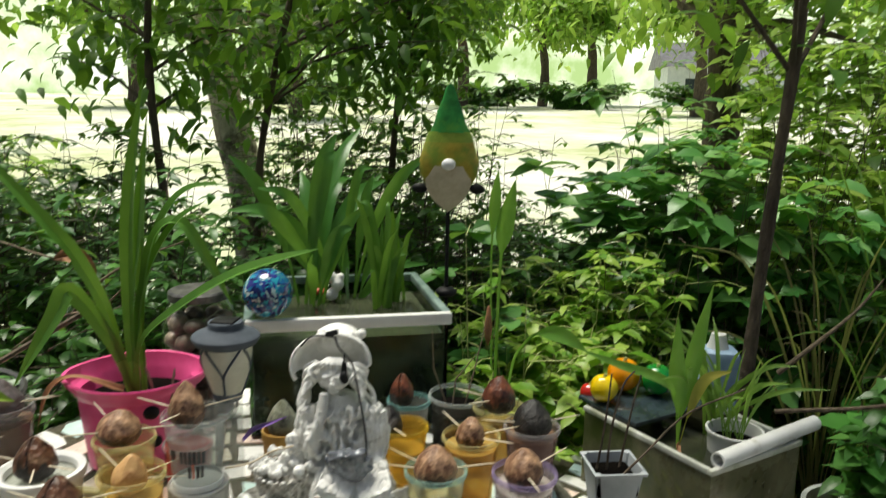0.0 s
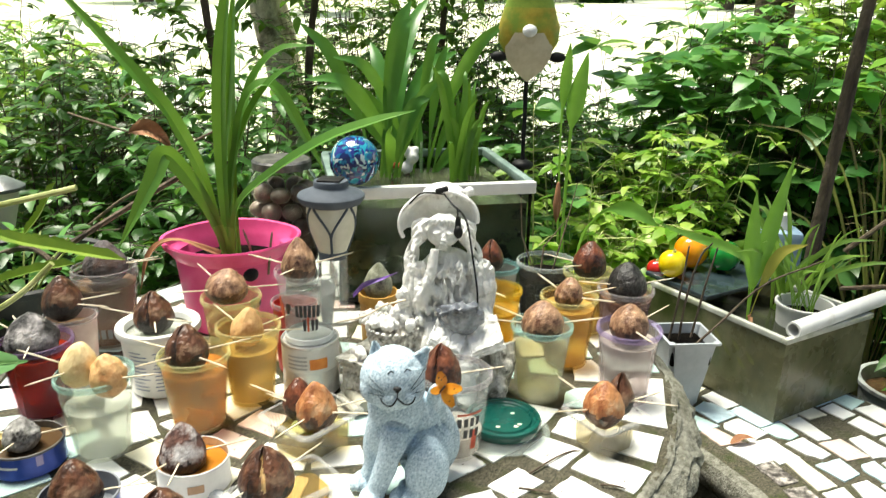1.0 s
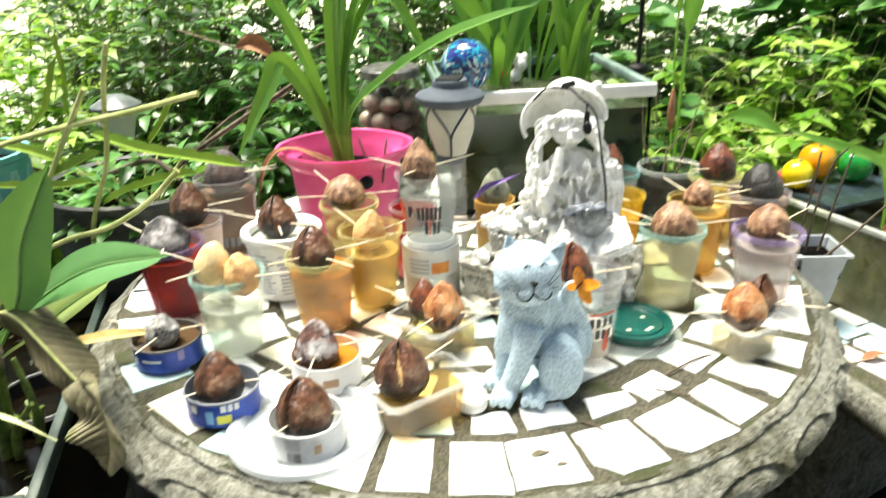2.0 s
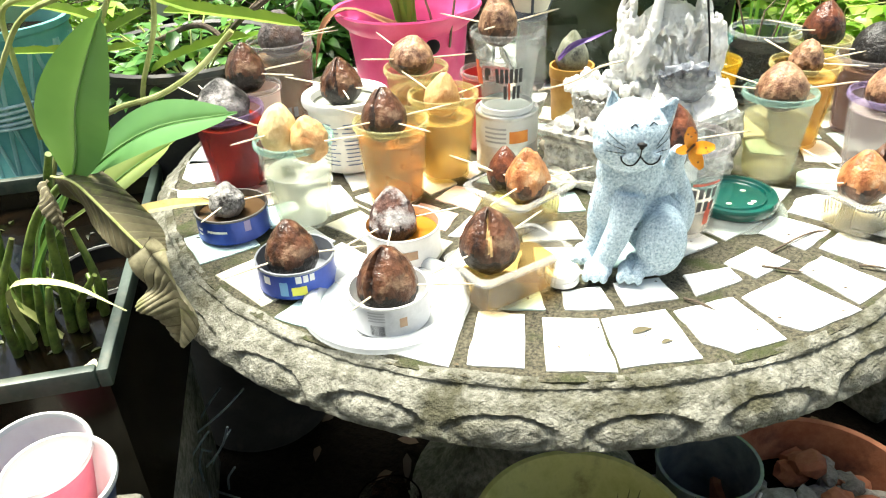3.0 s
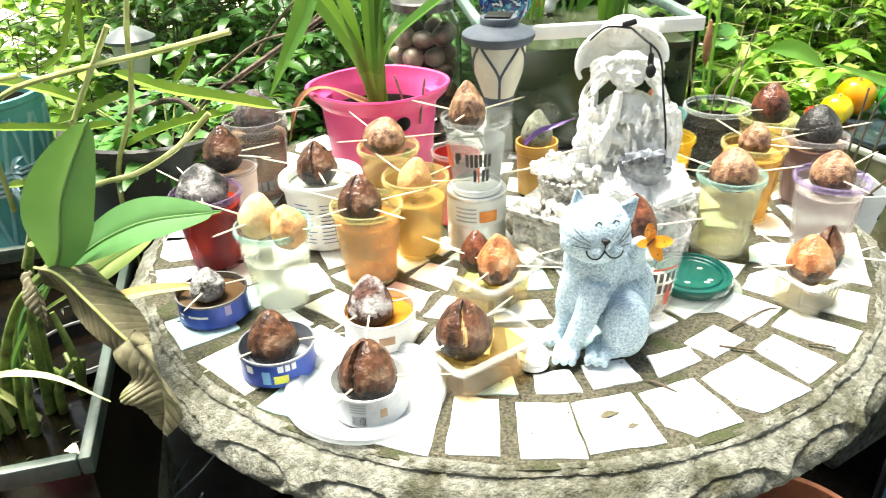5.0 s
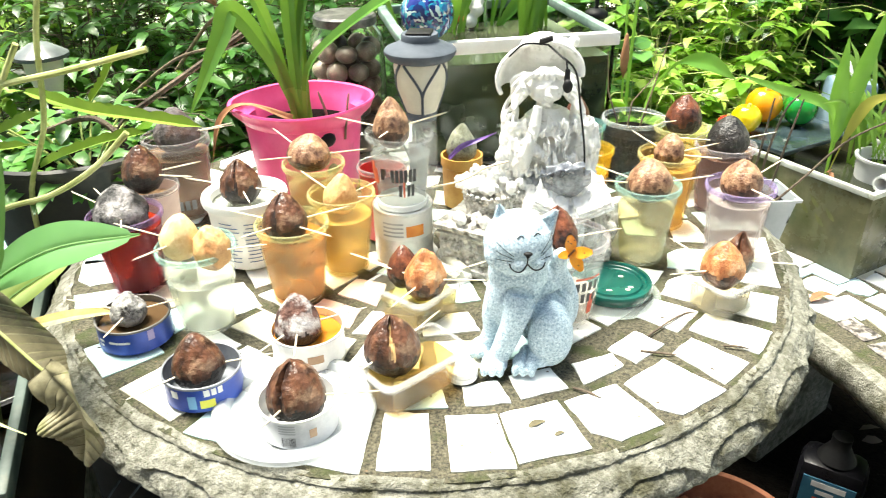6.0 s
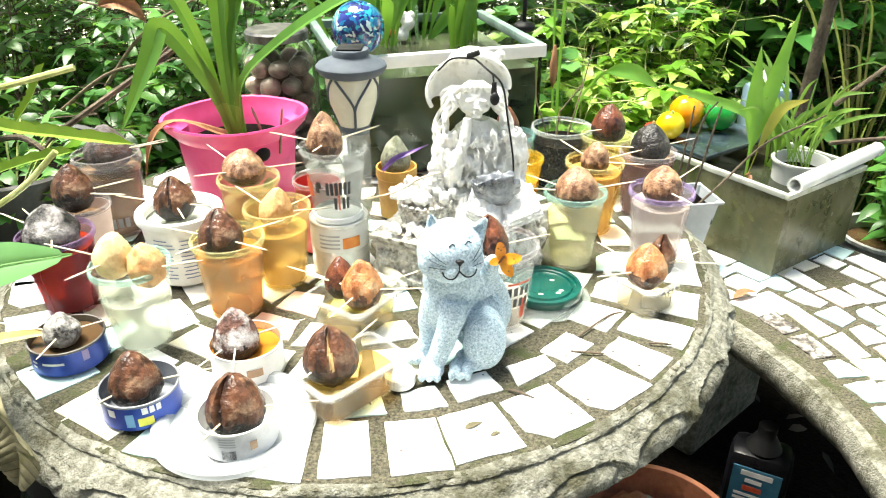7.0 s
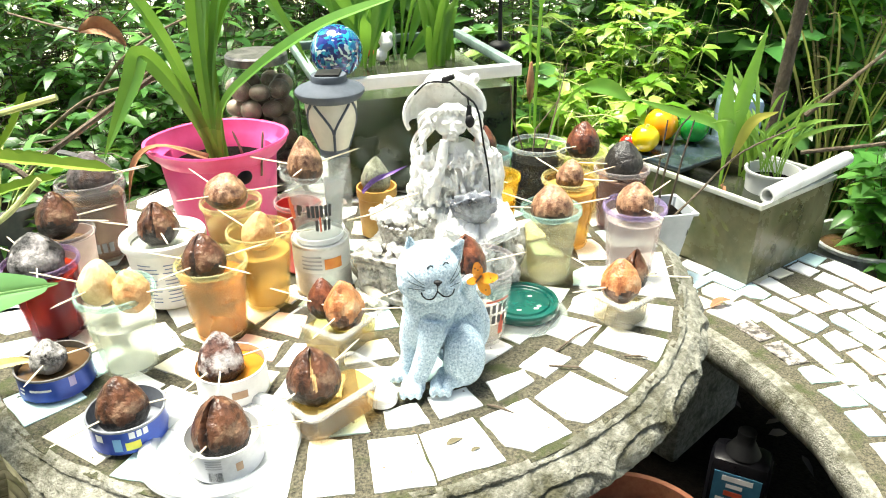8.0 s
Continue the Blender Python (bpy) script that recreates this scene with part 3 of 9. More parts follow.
def bars(name, parent, rows, mat, r, zs, a0, a1, gap=0.0006, label=""):
    for side in parent.children:
        if side.name.split(".")[0] in ("cup_wall", "can_wall", "tub_wall", "label"):
            parent = side
            break
    """Lines of unreadable print: curved bars lying on a round wall. r(z) is the wall's radius."""
    bm = bmesh.new()
    for (s0, s1, z0, z1) in rows:
        n = 6
        top, low = [], []
        for i in range(n + 1):
            a = radians(a0 + (a1 - a0) * (s0 + (s1 - s0) * i / n))
            for zz, lst in ((z0, low), (z1, top)):
                rr = r(zz) + gap
                lst.append(bm.verts.new((rr * math.cos(a), rr * math.sin(a), zz)))
        for i in range(n):
            bm.faces.new((low[i], low[i + 1], top[i + 1], top[i]))
    made = part(name, bm, mat, parent, label)
    if len(rows) > 1:
        made["kind"] = "stuff"
    return made


CLEAR = surface("clear_cup_wall", (0.82, 0.85, 0.83), (0.90, 0.92, 0.91), 12, 0.12, 0.05, 60, clear=0.90, rough_vary=0.05, tint=(0.985, 0.99, 0.985))
P_LIME = plastic("lime_tinted_cup", (0.84, 0.74, 0.44), 0.30)
P_LIMELIP = plastic("lime_lip", (0.82, 0.80, 0.42), 0.0)
P_YELLOW = plastic("yellow_tinted_cup", (0.88, 0.76, 0.40), 0.20)
P_YELLOWLIP = plastic("yellow_lip", (0.84, 0.76, 0.38), 0.0)
P_MINT = plastic("mint_tinted_cup", (0.86, 0.90, 0.83), 0.45)
P_MINTLIP = plastic("mint_lip", (0.50, 0.76, 0.68), 0.0)
P_PURPLE = plastic("purple_tinted_cup", (0.62, 0.40, 0.50), 0.86)
P_PURPLELIP = plastic("purple_lip", (0.34, 0.24, 0.42), 0.0)
P_LILAC = plastic("lilac_tinted_cup", (0.82, 0.76, 0.80), 0.50)
P_LILACLIP = plastic("lilac_lip", (0.50, 0.40, 0.68), 0.0)
P_SMOKE = plastic("smoky_cup", (0.52, 0.48, 0.46), 0.45)
P_SMOKELIP = plastic("smoky_lip", (0.58, 0.55, 0.55), 0.0)
P_MAUVE = plastic("mauve_tinted_cup", (0.52, 0.38, 0.40), 0.35)
P_AMBER = plastic("amber_tinted_cup", (0.86, 0.62, 0.26), 0.35)
P_TEAL = plastic("teal_lip", (0.30, 0.60, 0.58), 0.0)
W_ORANGE = liquid("orange_brown_water", (0.76, 0.32, 0.07), 0.64)
W_YELLOW = liquid("yellow_water", (0.90, 0.64, 0.20), 0.62)
W_CLEAR = liquid("cloudy_pale_water", (0.90, 0.92, 0.84), 0.68)
W_RED = liquid("dark_red_water", (0.40, 0.040, 0.016), 0.50)
W_BROWN = liquid("brown_water", (0.42, 0.26, 0.15), 0.5)
W_OLIVE = liquid("olive_yellow_water", (0.92, 0.83, 0.48), 0.78)
W_MILK = liquid("milky_pink_water", (0.84, 0.76, 0.68), 0.66)
W_DARK = liquid("dark_brown_water", (0.10, 0.06, 0.03), 0.1)

cup("plastic_cup", -0.4975, 0.8910, 0.0340, 0.0437, 0.1020, P_LIME, P_LIMELIP, 0.80, W_ORANGE, "lime-rimmed translucent cup of orange-brown water on the table")
pit(-0.5021, 0.8827, 0.8635, 0.0561, 0.0617, "brown", "dark brown split avocado pit with small toothpicks over a cup", (170, 250, 330, 20), 1, 0.4, 0.1)
cup("plastic_cup", -0.4527, 0.9650, 0.0305, 0.0425, 0.1115, P_YELLOW, P_YELLOWLIP, 0.72, W_YELLOW, "yellow plastic cup of yellow water, speckled near its base")
pit(-0.4527, 0.9613, 0.8617, 0.0468, 0.0524, "peeled", "peeled golden half avocado pit with brown toothpicks in a cup", (150, 20, 60), 2, 0, 0.2, tilt=(0, 10))
cup("plastic_cup", -0.5210, 1.0725, 0.0340, 0.0433, 0.1074, P_LIME, P_LIMELIP, 0.7, W_OLIVE, "khaki translucent cup beside the pink flower pot")
pit(-0.5228, 1.0633, 0.8783, 0.0655, 0.0524, "tan", "wide tan avocado pit held by white toothpicks", (145, 25, 235), 3, 0, 0.0, tilt=(0, 8))
cup("plastic_cup", -0.5880, 0.8155, 0.0333, 0.0437, 0.1055, P_MINT, P_MINTLIP, 0.62, W_CLEAR, "mint-rimmed clear cup half full of cloudy water")
pit(-0.6036, 0.8137, 0.8689, 0.0468, 0.0561, "cream", "pale cream half of a peeled avocado pit", (185, 255), 4, 0, 0.05, tilt=(0, 10))
pit(-0.5641, 0.8063, 0.8613, 0.0449, 0.0524, "peeled", "golden wrinkled half of an avocado pit", (350,), 5, 0, 0.0, tilt=(0, -8), lumps=0.08)
cup("plastic_cup", -0.7140, 0.8893, 0.0333, 0.0445, 0.1045, P_PURPLE, P_PURPLELIP, 0.84, W_RED, "purple-rimmed cup of dark red water")
pit(-0.7158, 0.8856, 0.8641, 0.0692, 0.0617, "bloom", "large blackened avocado pit with pale mould over a purple cup", (140, 160, 300), 6, 0, 0.0, lumps=0.07)
cup("plastic_cup", -0.7270, 0.9860, 0.0280, 0.0355, 0.1000, surface("white_red_cup", (0.5, 0.35, 0.3), (0.75, 0.62, 0.55), 10, 0.4, 0.05), P_SMOKELIP, 0.8, W_BROWN, "small white cup with a red band")
pit(-0.7307, 0.9786, 0.8784, 0.0561, 0.0636, "brown", "dark reddish brown avocado pit over a small cup", (350, 15), 7, 0, 0.1)
ob = cup("plastic_cup", -0.7460, 1.1120, 0.0390, 0.0488, 0.1170, P_SMOKE, P_SMOKELIP, 0.85, W_BROWN, "two nested smoky plastic cups of brown water")
part("inner_lip", cup_lip(0.0474, 0.126), P_SMOKELIP, ob)
bars("print", ob, [(0.05 + 0.16 * i, 0.16 + 0.16 * i, 0.018, 0.034) for i in range(6)], surface("grey_ink", (0.12, 0.13, 0.15), (0.2, 0.22, 0.24), 30, 0.5, 0), lambda z: 0.039 + 0.0098 * z / 0.117, None, 235, 320)
pit(-0.7386, 1.1056, 0.8879, 0.0692, 0.0655, "slate", "slate-grey cone-shaped avocado pit with one long toothpick", (8, 30), 8, 0, 0.2, lumps=0.04)

# tub with white rim and blue print
ob = thing("dessert_tub", -0.591, 0.980, TZ + 0.0035, "white food tub with blue printed text and a white rim", "tub")
part("tub_wall", lathe([(0, 0.001), (0.0425, 0.001), (0.0445, 0.003), (0.0530, 0.094), (0.0515, 0.094), (0.0430, 0.004), (0, 0.004)], 44), M_PAPER, ob, "printed white tub wall")
part("rim", lathe([(0.0535, 0.087), (0.0570, 0.088), (0.0580, 0.093), (0.0566, 0.098), (0.0512, 0.099), (0.0458, 0.095), (0.0440, 0.087), (0.0535, 0.087)], 48), M_WHITEPL, ob)
part("water", lathe([(0, 0.080), (0.0500, 0.080), (0.0503, 0.084), (0, 0.084)], 36), W_CLEAR, ob)
rt = random.Random(3)
bars("print", ob, [(0.08 + 0.42 * c + rt.uniform(0, 0.05), 0.08 + 0.42 * c + rt.uniform(0.25, 0.38), 0.014 + 0.0058 * i, 0.0155 + 0.0058 * i) for c in (0, 1) for i in range(11)], M_INKBLUE, lambda z: 0.0443 + 0.0087 * z / 0.094, None, 235, 330)
pit(-0.592, 0.972, 0.868, 0.056, 0.058, "brown", "dark brown cracked avocado pit with a ragged top", (178, 300, 340), 9, 0.7, 0.08, lumps=0.10)

# tall printed cup standing on a food can
ob = thing("food_can", -0.380, 1.007, TZ + 0.0035, "ribbed food can with white and orange label", "can")
part("can_wall", lathe([(0, 0.0), (0.0395, 0.0), (0.0410, 0.002), (0.0400, 0.005), (0.0400, 0.020), (0.0393, 0.023), (0.0400, 0.026), (0.0393, 0.029), (0.0400, 0.032), (0.0393, 0.035), (0.0400, 0.038), (0.0400, 0.076), (0.0412, 0.079), (0.0400, 0.081), (0.0386, 0.080), (0.0382, 0.077), (0, 0.077)], 48), M_TIN, ob)
part("label", lathe([(0.0403, 0.040), (0.0404, 0.0745)], 48), M_PAPER, ob, "white paper label")
bars("print", ob, [(0.56, 0.95, 0.046, 0.062)], M_INKORANGE, lambda z: 0.0407, None, 235, 325)
bars("print", ob, [(0.05, 0.5, 0.046 + 0.006 * i, 0.0485 + 0.006 * i) for i in range(4)], surface("grey_print", (0.3, 0.3, 0.3), (0.42, 0.42, 0.42), 30, 0.5, 0), lambda z: 0.0407, None, 235, 325)
ob = cup("plastic_cup", -0.380, 1.007, 0.0320, 0.0434, 0.1035, CLEAR, CLEAR, 0.72, surface("clear_water", (0.84, 0.87, 0.85), (0.90, 0.92, 0.90), 9, 0.06, 0.0, 10, clear=0.90, rough_vary=0.03, tint=(0.97, 0.985, 0.975)), "clear cup with red and black print standing on a can", z=TZ + 0.0815)
part("base_ring", lathe([(0, 0.001), (0.0330, 0.001), (0.0345, 0.003), (0.0340, 0.009), (0.0325, 0.010), (0.0325, 0.003), (0, 0.003)], 44), surface("frosted_base", (0.78, 0.80, 0.80), (0.88, 0.90, 0.89), 20, 0.25, 0.05, 60, clear=0.35), ob, "frosted thick cup base")
cr = lambda z: 0.0320 + 0.0114 * z / 0.1035
bars("print", ob, [(0.46 + 0.072 * i, 0.51 + 0.072 * i, 0.046, 0.064) for i in range(6)] + [(0.58 + 0.072 * i, 0.63 + 0.072 * i, 0.025, 0.042) for i in (0, 2, 3)] + [(0.27, 0.34, 0.048, 0.061), (0.29, 0.38, 0.055, 0.064)], M_INK, cr, None, 205, 325)
bars("print", ob, [(0.655, 0.685, 0.024, 0.046), (0.04, 0.20, 0.040, 0.062), (0.06, 0.15, 0.062, 0.071)], M_INKRED, cr, None, 205, 325)
pit(-0.390, 1.003, 0.944, 0.049, 0.062, "tan", "tan pointed avocado pit with white toothpicks over a tall cup", (172, 25, 270), 10, 0, 0.25)

# right-hand cups
cup("plastic_cup", -0.0543, 1.0335, 0.0305, 0.0415, 0.1095, P_MINT, P_MINTLIP, 0.72, W_OLIVE, "mint-rimmed clear cup of olive-yellow water")
pit(-0.0543, 1.0280, 0.8691, 0.0617, 0.0580, "tan", "round pale tan avocado pit in a mint cup", (183, 5, 150), 11, 0, 0.0, lumps=0.04)
cup("plastic_cup", -0.0131, 1.1440, 0.0330, 0.0423, 0.1115, P_AMBER, P_YELLOWLIP, 0.85, W_YELLOW, "amber plastic cup of yellow water")
pit(-0.0140, 1.1385, 0.8692, 0.0449, 0.0486, "tan", "small wrinkled pale avocado pit in an amber cup", (15, 130, 330), 12, 0, 0.1, lumps=0.09)
cup("plastic_cup", 0.0662, 1.0460, 0.0340, 0.0432, 0.1073, P_LILAC, P_LILACLIP, 0.82, W_MILK, "lilac-rimmed cup of milky water")
pit(0.0644, 1.0396, 0.8688, 0.0561, 0.0561, "tan", "tan and brown avocado pit in a lilac-rimmed cup", (40, 285), 13, 0, 0.0, lumps=0.05)
cup("plastic_cup", 0.0790, 1.2070, 0.0330, 0.0430, 0.1050, P_MAUVE, P_SMOKELIP, 0.85, W_BROWN, "mauve translucent cup of brown water")
pit(0.0790, 1.1996, 0.8702, 0.0636, 0.0636, "black", "black avocado pit with one long toothpick", (22, 200), 14, 0, 0.05, lumps=0.05)
cup("plastic_cup", 0.0245, 1.2750, 0.0330, 0.0412, 0.1072, P_LIME, P_LIMELIP, 0.7, W_YELLOW, "lime-rimmed yellow cup near the table edge")
pit(0.0245, 1.2695, 0.8781, 0.0580, 0.0655, "red", "glossy brown avocado pit with a dusty top", (235, 160), 15, 0, 0.05)
cup("plastic_cup", -0.1300, 1.2950, 0.0270, 0.0360, 0.1000, CLEAR, P_TEAL, 0.6, W_DARK, "teal-rimmed cup half hidden behind the stone figure")
pit(-0.1410, 1.2858, 0.8709, 0.0430, 0.0561, "red", "red-brown split avocado pit in a teal-rimmed cup", (), 16, 1, 0.2)
cup("plastic_cup", -0.1240, 1.2030, 0.0290, 0.0380, 0.0930, plastic("yellow_opaque_cup", (0.85, 0.58, 0.05), 0.0), plastic("yellow_opaque_lip", (0.86, 0.62, 0.08), 0.0), 0.6, W_YELLOW, "bright yellow plastic cup behind the stone figure")
pit(-0.1461, 1.1966, 0.8526, 0.0430, 0.0542, "black", "dark avocado pit in a bright yellow cup", (300,), 17, 0, 0.1)
ob = cup("plastic_cup", -0.1590, 0.8790, 0.0330, 0.0435, 0.1080, CLEAR, P_SMOKELIP, 0.30, W_MILK, "clear printed cup standing behind the stone cat")
cc = lambda z: 0.033 + 0.0105 * z / 0.108
bars("print", ob, [(0.30 + 0.14 * i, 0.39 + 0.14 * i, 0.052, 0.064) for i in range(4)] + [(0.44 + 0.14 * i, 0.53 + 0.14 * i, 0.036, 0.048) for i in range(3)], M_INK, cc, None, 255, 340)
bars("print", ob, [(0.30, 0.86, 0.068, 0.071)], M_INKRED, cc, None, 255, 340)
bars("print", ob, [(0.64, 0.78, 0.018, 0.046)], M_INKRED, cc, None, 255, 340)
pit(-0.1756, 0.8707, 0.8638, 0.0524, 0.0655, "red", "dark red-brown split avocado pit behind the stone cat", (15,), 18, 1, 0.15)

# white nursery pot with soil
ob = thing("nursery_pot", -0.046, 1.315, TZ + 0.0035, "translucent white plastic pot filled with dark soil", "pot")
part("pot_wall", lathe([(0, 0.0), (0.041, 0.0), (0.043, 0.003), (0.0500, 0.106), (0.0487, 0.106), (0.0417, 0.005), (0, 0.004)], 44), plastic("milky_pot", (0.74, 0.78, 0.76), 0.80), ob)
part("rim", cup_lip(0.050, 0.107, 0.003), plastic("milky_lip", (0.76, 0.82, 0.80), 0.0), ob)
part("soil", lathe([(0, 0.006), (0.0412, 0.006), (0.0468, 0.082), (0.03, 0.086), (0, 0.087)], 40), M_SOIL, ob)
ob = thing("seedling", -0.046, 1.315, TZ + 0.085, "thin bare-stemmed seedling growing in the white pot", "plant")
bm = bmesh.new()
for s in ((-0.01, 0, 0.03, 0.10), (0.01, 0.01, 0.045, 0.16), (-0.02, 0.01, -0.05, 0.13)):
    tube([(s[0], s[1], -0.004), (s[0] * 1.5 + s[2] * 0.3, s[1], s[3] * 0.5), (s[2], s[1] * 2, s[3])], [0.0016, 0.0012, 0.0006], 6, bm)
part("stem", bm, M_TWIG, ob)

# cans
def can(name, x, y, r, h, wall_mat, label, inner, water_z=None, water=None):
    ob = thing(name, x, y, TZ + 0.0035, label, "can")
    part("can_wall", lathe([(0, 0.0), (r - 0.002, 0.0), (r, 0.002), (r - 0.0006, 0.004), (r - 0.0006, h - 0.003)], 56), wall_mat, ob)
    part("rim", lathe([(r - 0.0006, h - 0.003), (r + 0.0006, h - 0.002), (r + 0.0002, h), (r - 0.0018, h), (r - 0.002, h - 0.003), (r - 0.0022, 0.003), (0, 0.003)], 56), inner, ob, "bare metal rim and inside")
    if water_z:
        part("water", lathe([(0, water_z - 0.001), (r - 0.0025, water_z - 0.001), (r - 0.0025, water_z), (0, water_z)], 40), water, ob)
    return ob


ob = can("tuna_can", -0.6606, 0.7765, 0.0420, 0.0315, M_BLUECAN, "shallow blue tin can holding dark water", M_TINDARK, 0.023, W_DARK)
bars("print", ob, [(0.30, 0.62, 0.016, 0.019), (0.1, 0.2, 0.016, 0.019), (0.08, 0.18, 0.010, 0.013)], M_INKWHITE, lambda z: 0.0414, None, 225, 330)
bars("print", ob, [(0.88, 0.98, 0.015, 0.028)], surface("violet_ink", (0.25, 0.22, 0.45), (0.4, 0.36, 0.6), 30, 0.5, 0), lambda z: 0.0414, None, 225, 330)
pit(-0.6615, 0.7715, 0.794, 0.043, 0.042, "grey", "small grey mouldy avocado pit with brown toothpicks in a blue can", (20, 180, 280), 20, 0, 0.0, lumps=0.08)
ob = can("tuna_can", -0.5402, 0.6912, 0.0408, 0.0315, M_BLUECAN, "shallow blue tin can with yellow and white print", surface("grey_tin_inside", (0.16, 0.17, 0.19), (0.34, 0.36, 0.40), 20, 0.4, 0.05, metal=0.5))
cr2 = lambda z: 0.0402
bars("print", ob, [(0.62, 0.69, 0.020, 0.028), (0.71, 0.77, 0.020, 0.028), (0.79, 0.85, 0.020, 0.028)], M_INKWHITE, cr2, None, 220, 340)
bars("print", ob, [(0.56, 0.74, 0.006, 0.016)], surface("yellow_ink", (0.75, 0.68, 0.05), (0.85, 0.8, 0.12), 30, 0.5, 0), cr2, None, 220, 340)
bars("print", ob, [(0.42, 0.52, 0.006, 0.022)], surface("light_blue_ink", (0.15, 0.35, 0.62), (0.25, 0.48, 0.75), 30, 0.5, 0), cr2, None, 220, 340)
bars("print", ob, [(0.20, 0.30, 0.017, 0.026)], M_INKWHITE, cr2, None, 220, 340)
pit(-0.5425, 0.6895, 0.790, 0.0565, 0.062, "brown", "brown avocado pit with a blackened base in a blue can", (235, 18), 21, 0, 0.15)
ob = can("food_can", -0.4478, 0.766, 0.0410, 0.036, M_PAPER, "shallow white-labelled can with amber water", M_TIN, 0.026, liquid("amber_water", (0.62, 0.24, 0.03), 0.3))
bars("print", ob, [(0.55, 0.8, 0.012, 0.022)], surface("brown_ink", (0.25, 0.15, 0.08), (0.4, 0.25, 0.15), 30, 0.5, 0), lambda z: 0.0404, None, 230, 330)
pit(-0.4560, 0.761, 0.799, 0.0545, 0.060, "mould", "brown avocado pit covered in white mould", (160, 250, 285, 25), 22, 0, 0.2, lumps=0.07)
# clear deli lid under the front can
ob = thing("clear_saucer", -0.4364, 0.6722, TZ + 0.0030, "large clear plastic lid lying upside down on the tiles", "lid")
M_LIDCLEAR = surface("clear_lid", (0.78, 0.80, 0.81), (0.88, 0.90, 0.90), 14, 0.18, 0.06, 60, clear=0.74)
part("lid_disc", lathe([(0, 0.0015), (0.0655, 0.0015), (0.0650, 0.003), (0.040, 0.003), (0.0395, 0.0042), (0.038, 0.0042), (0.0375, 0.003), (0, 0.003)], 64), M_LIDCLEAR, ob)
part("rim", lathe([(0.066, 0.0015), (0.070, 0.006), (0.0755, 0.0065), (0.080, 0.003), (0.0815, 0.0), (0.084, 0.0005), (0.0830, 0.0055), (0.0765, 0.0095), (0.070, 0.009), (0.066, 0.003)], 64), surface("clear_lid_rim", (0.62, 0.65, 0.67), (0.80, 0.83, 0.84), 30, 0.12, 0.1, 60, clear=0.55), ob, "raised clear rim with a rolled edge")
ob = thing("food_can", -0.4230, 0.6462, TZ + 0.0068, "shallow white can with printed barcode on a clear lid", "can")
part("can_wall", lathe([(0, 0.0), (0.0368, 0.0), (0.0382, 0.002), (0.0377, 0.004), (0.0377, 0.031)], 56), surface("white_can_label", (0.62, 0.63, 0.66), (0.78, 0.78, 0.80), 16, 0.35, 0.04, stain=(0.5, 0.5, 0.52), stain_scale=12, stain_at=0.6), ob)
part("rim", lathe([(0.0377, 0.031), (0.0389, 0.032), (0.0385, 0.034), (0.0366, 0.034), (0.0364, 0.030), (0.0362, 0.003), (0, 0.003)], 56), M_WHITEPL, ob)
rb = random.Random(8)
bars("barcode", ob, [(0.42 + 0.011 * i, 0.42 + 0.011 * i + rb.choice((0.003, 0.006)), 0.004, 0.015) for i in range(18)], M_INK, lambda z: 0.0377, None, 215, 325)
bars("print", ob, [(0.40, 0.62, 0.019 + 0.003 * i, 0.0205 + 0.003 * i) for i in range(4)], surface("pale_print", (0.4, 0.4, 0.42), (0.5, 0.5, 0.52), 30, 0.5, 0), lambda z: 0.0377, None, 215, 325)
bars("print", ob, [(0.80, 0.90, 0.012, 0.022)], surface("tan_ink", (0.35, 0.2, 0.12), (0.55, 0.38, 0.25), 40, 0.5, 0), lambda z: 0.0377, None, 215, 325)
pit(-0.4225, 0.6445, 0.799, 0.0610, 0.066, "brown", "brown avocado pit split down the front in a white can", (255, 5), 23, 1.6, 0.1)


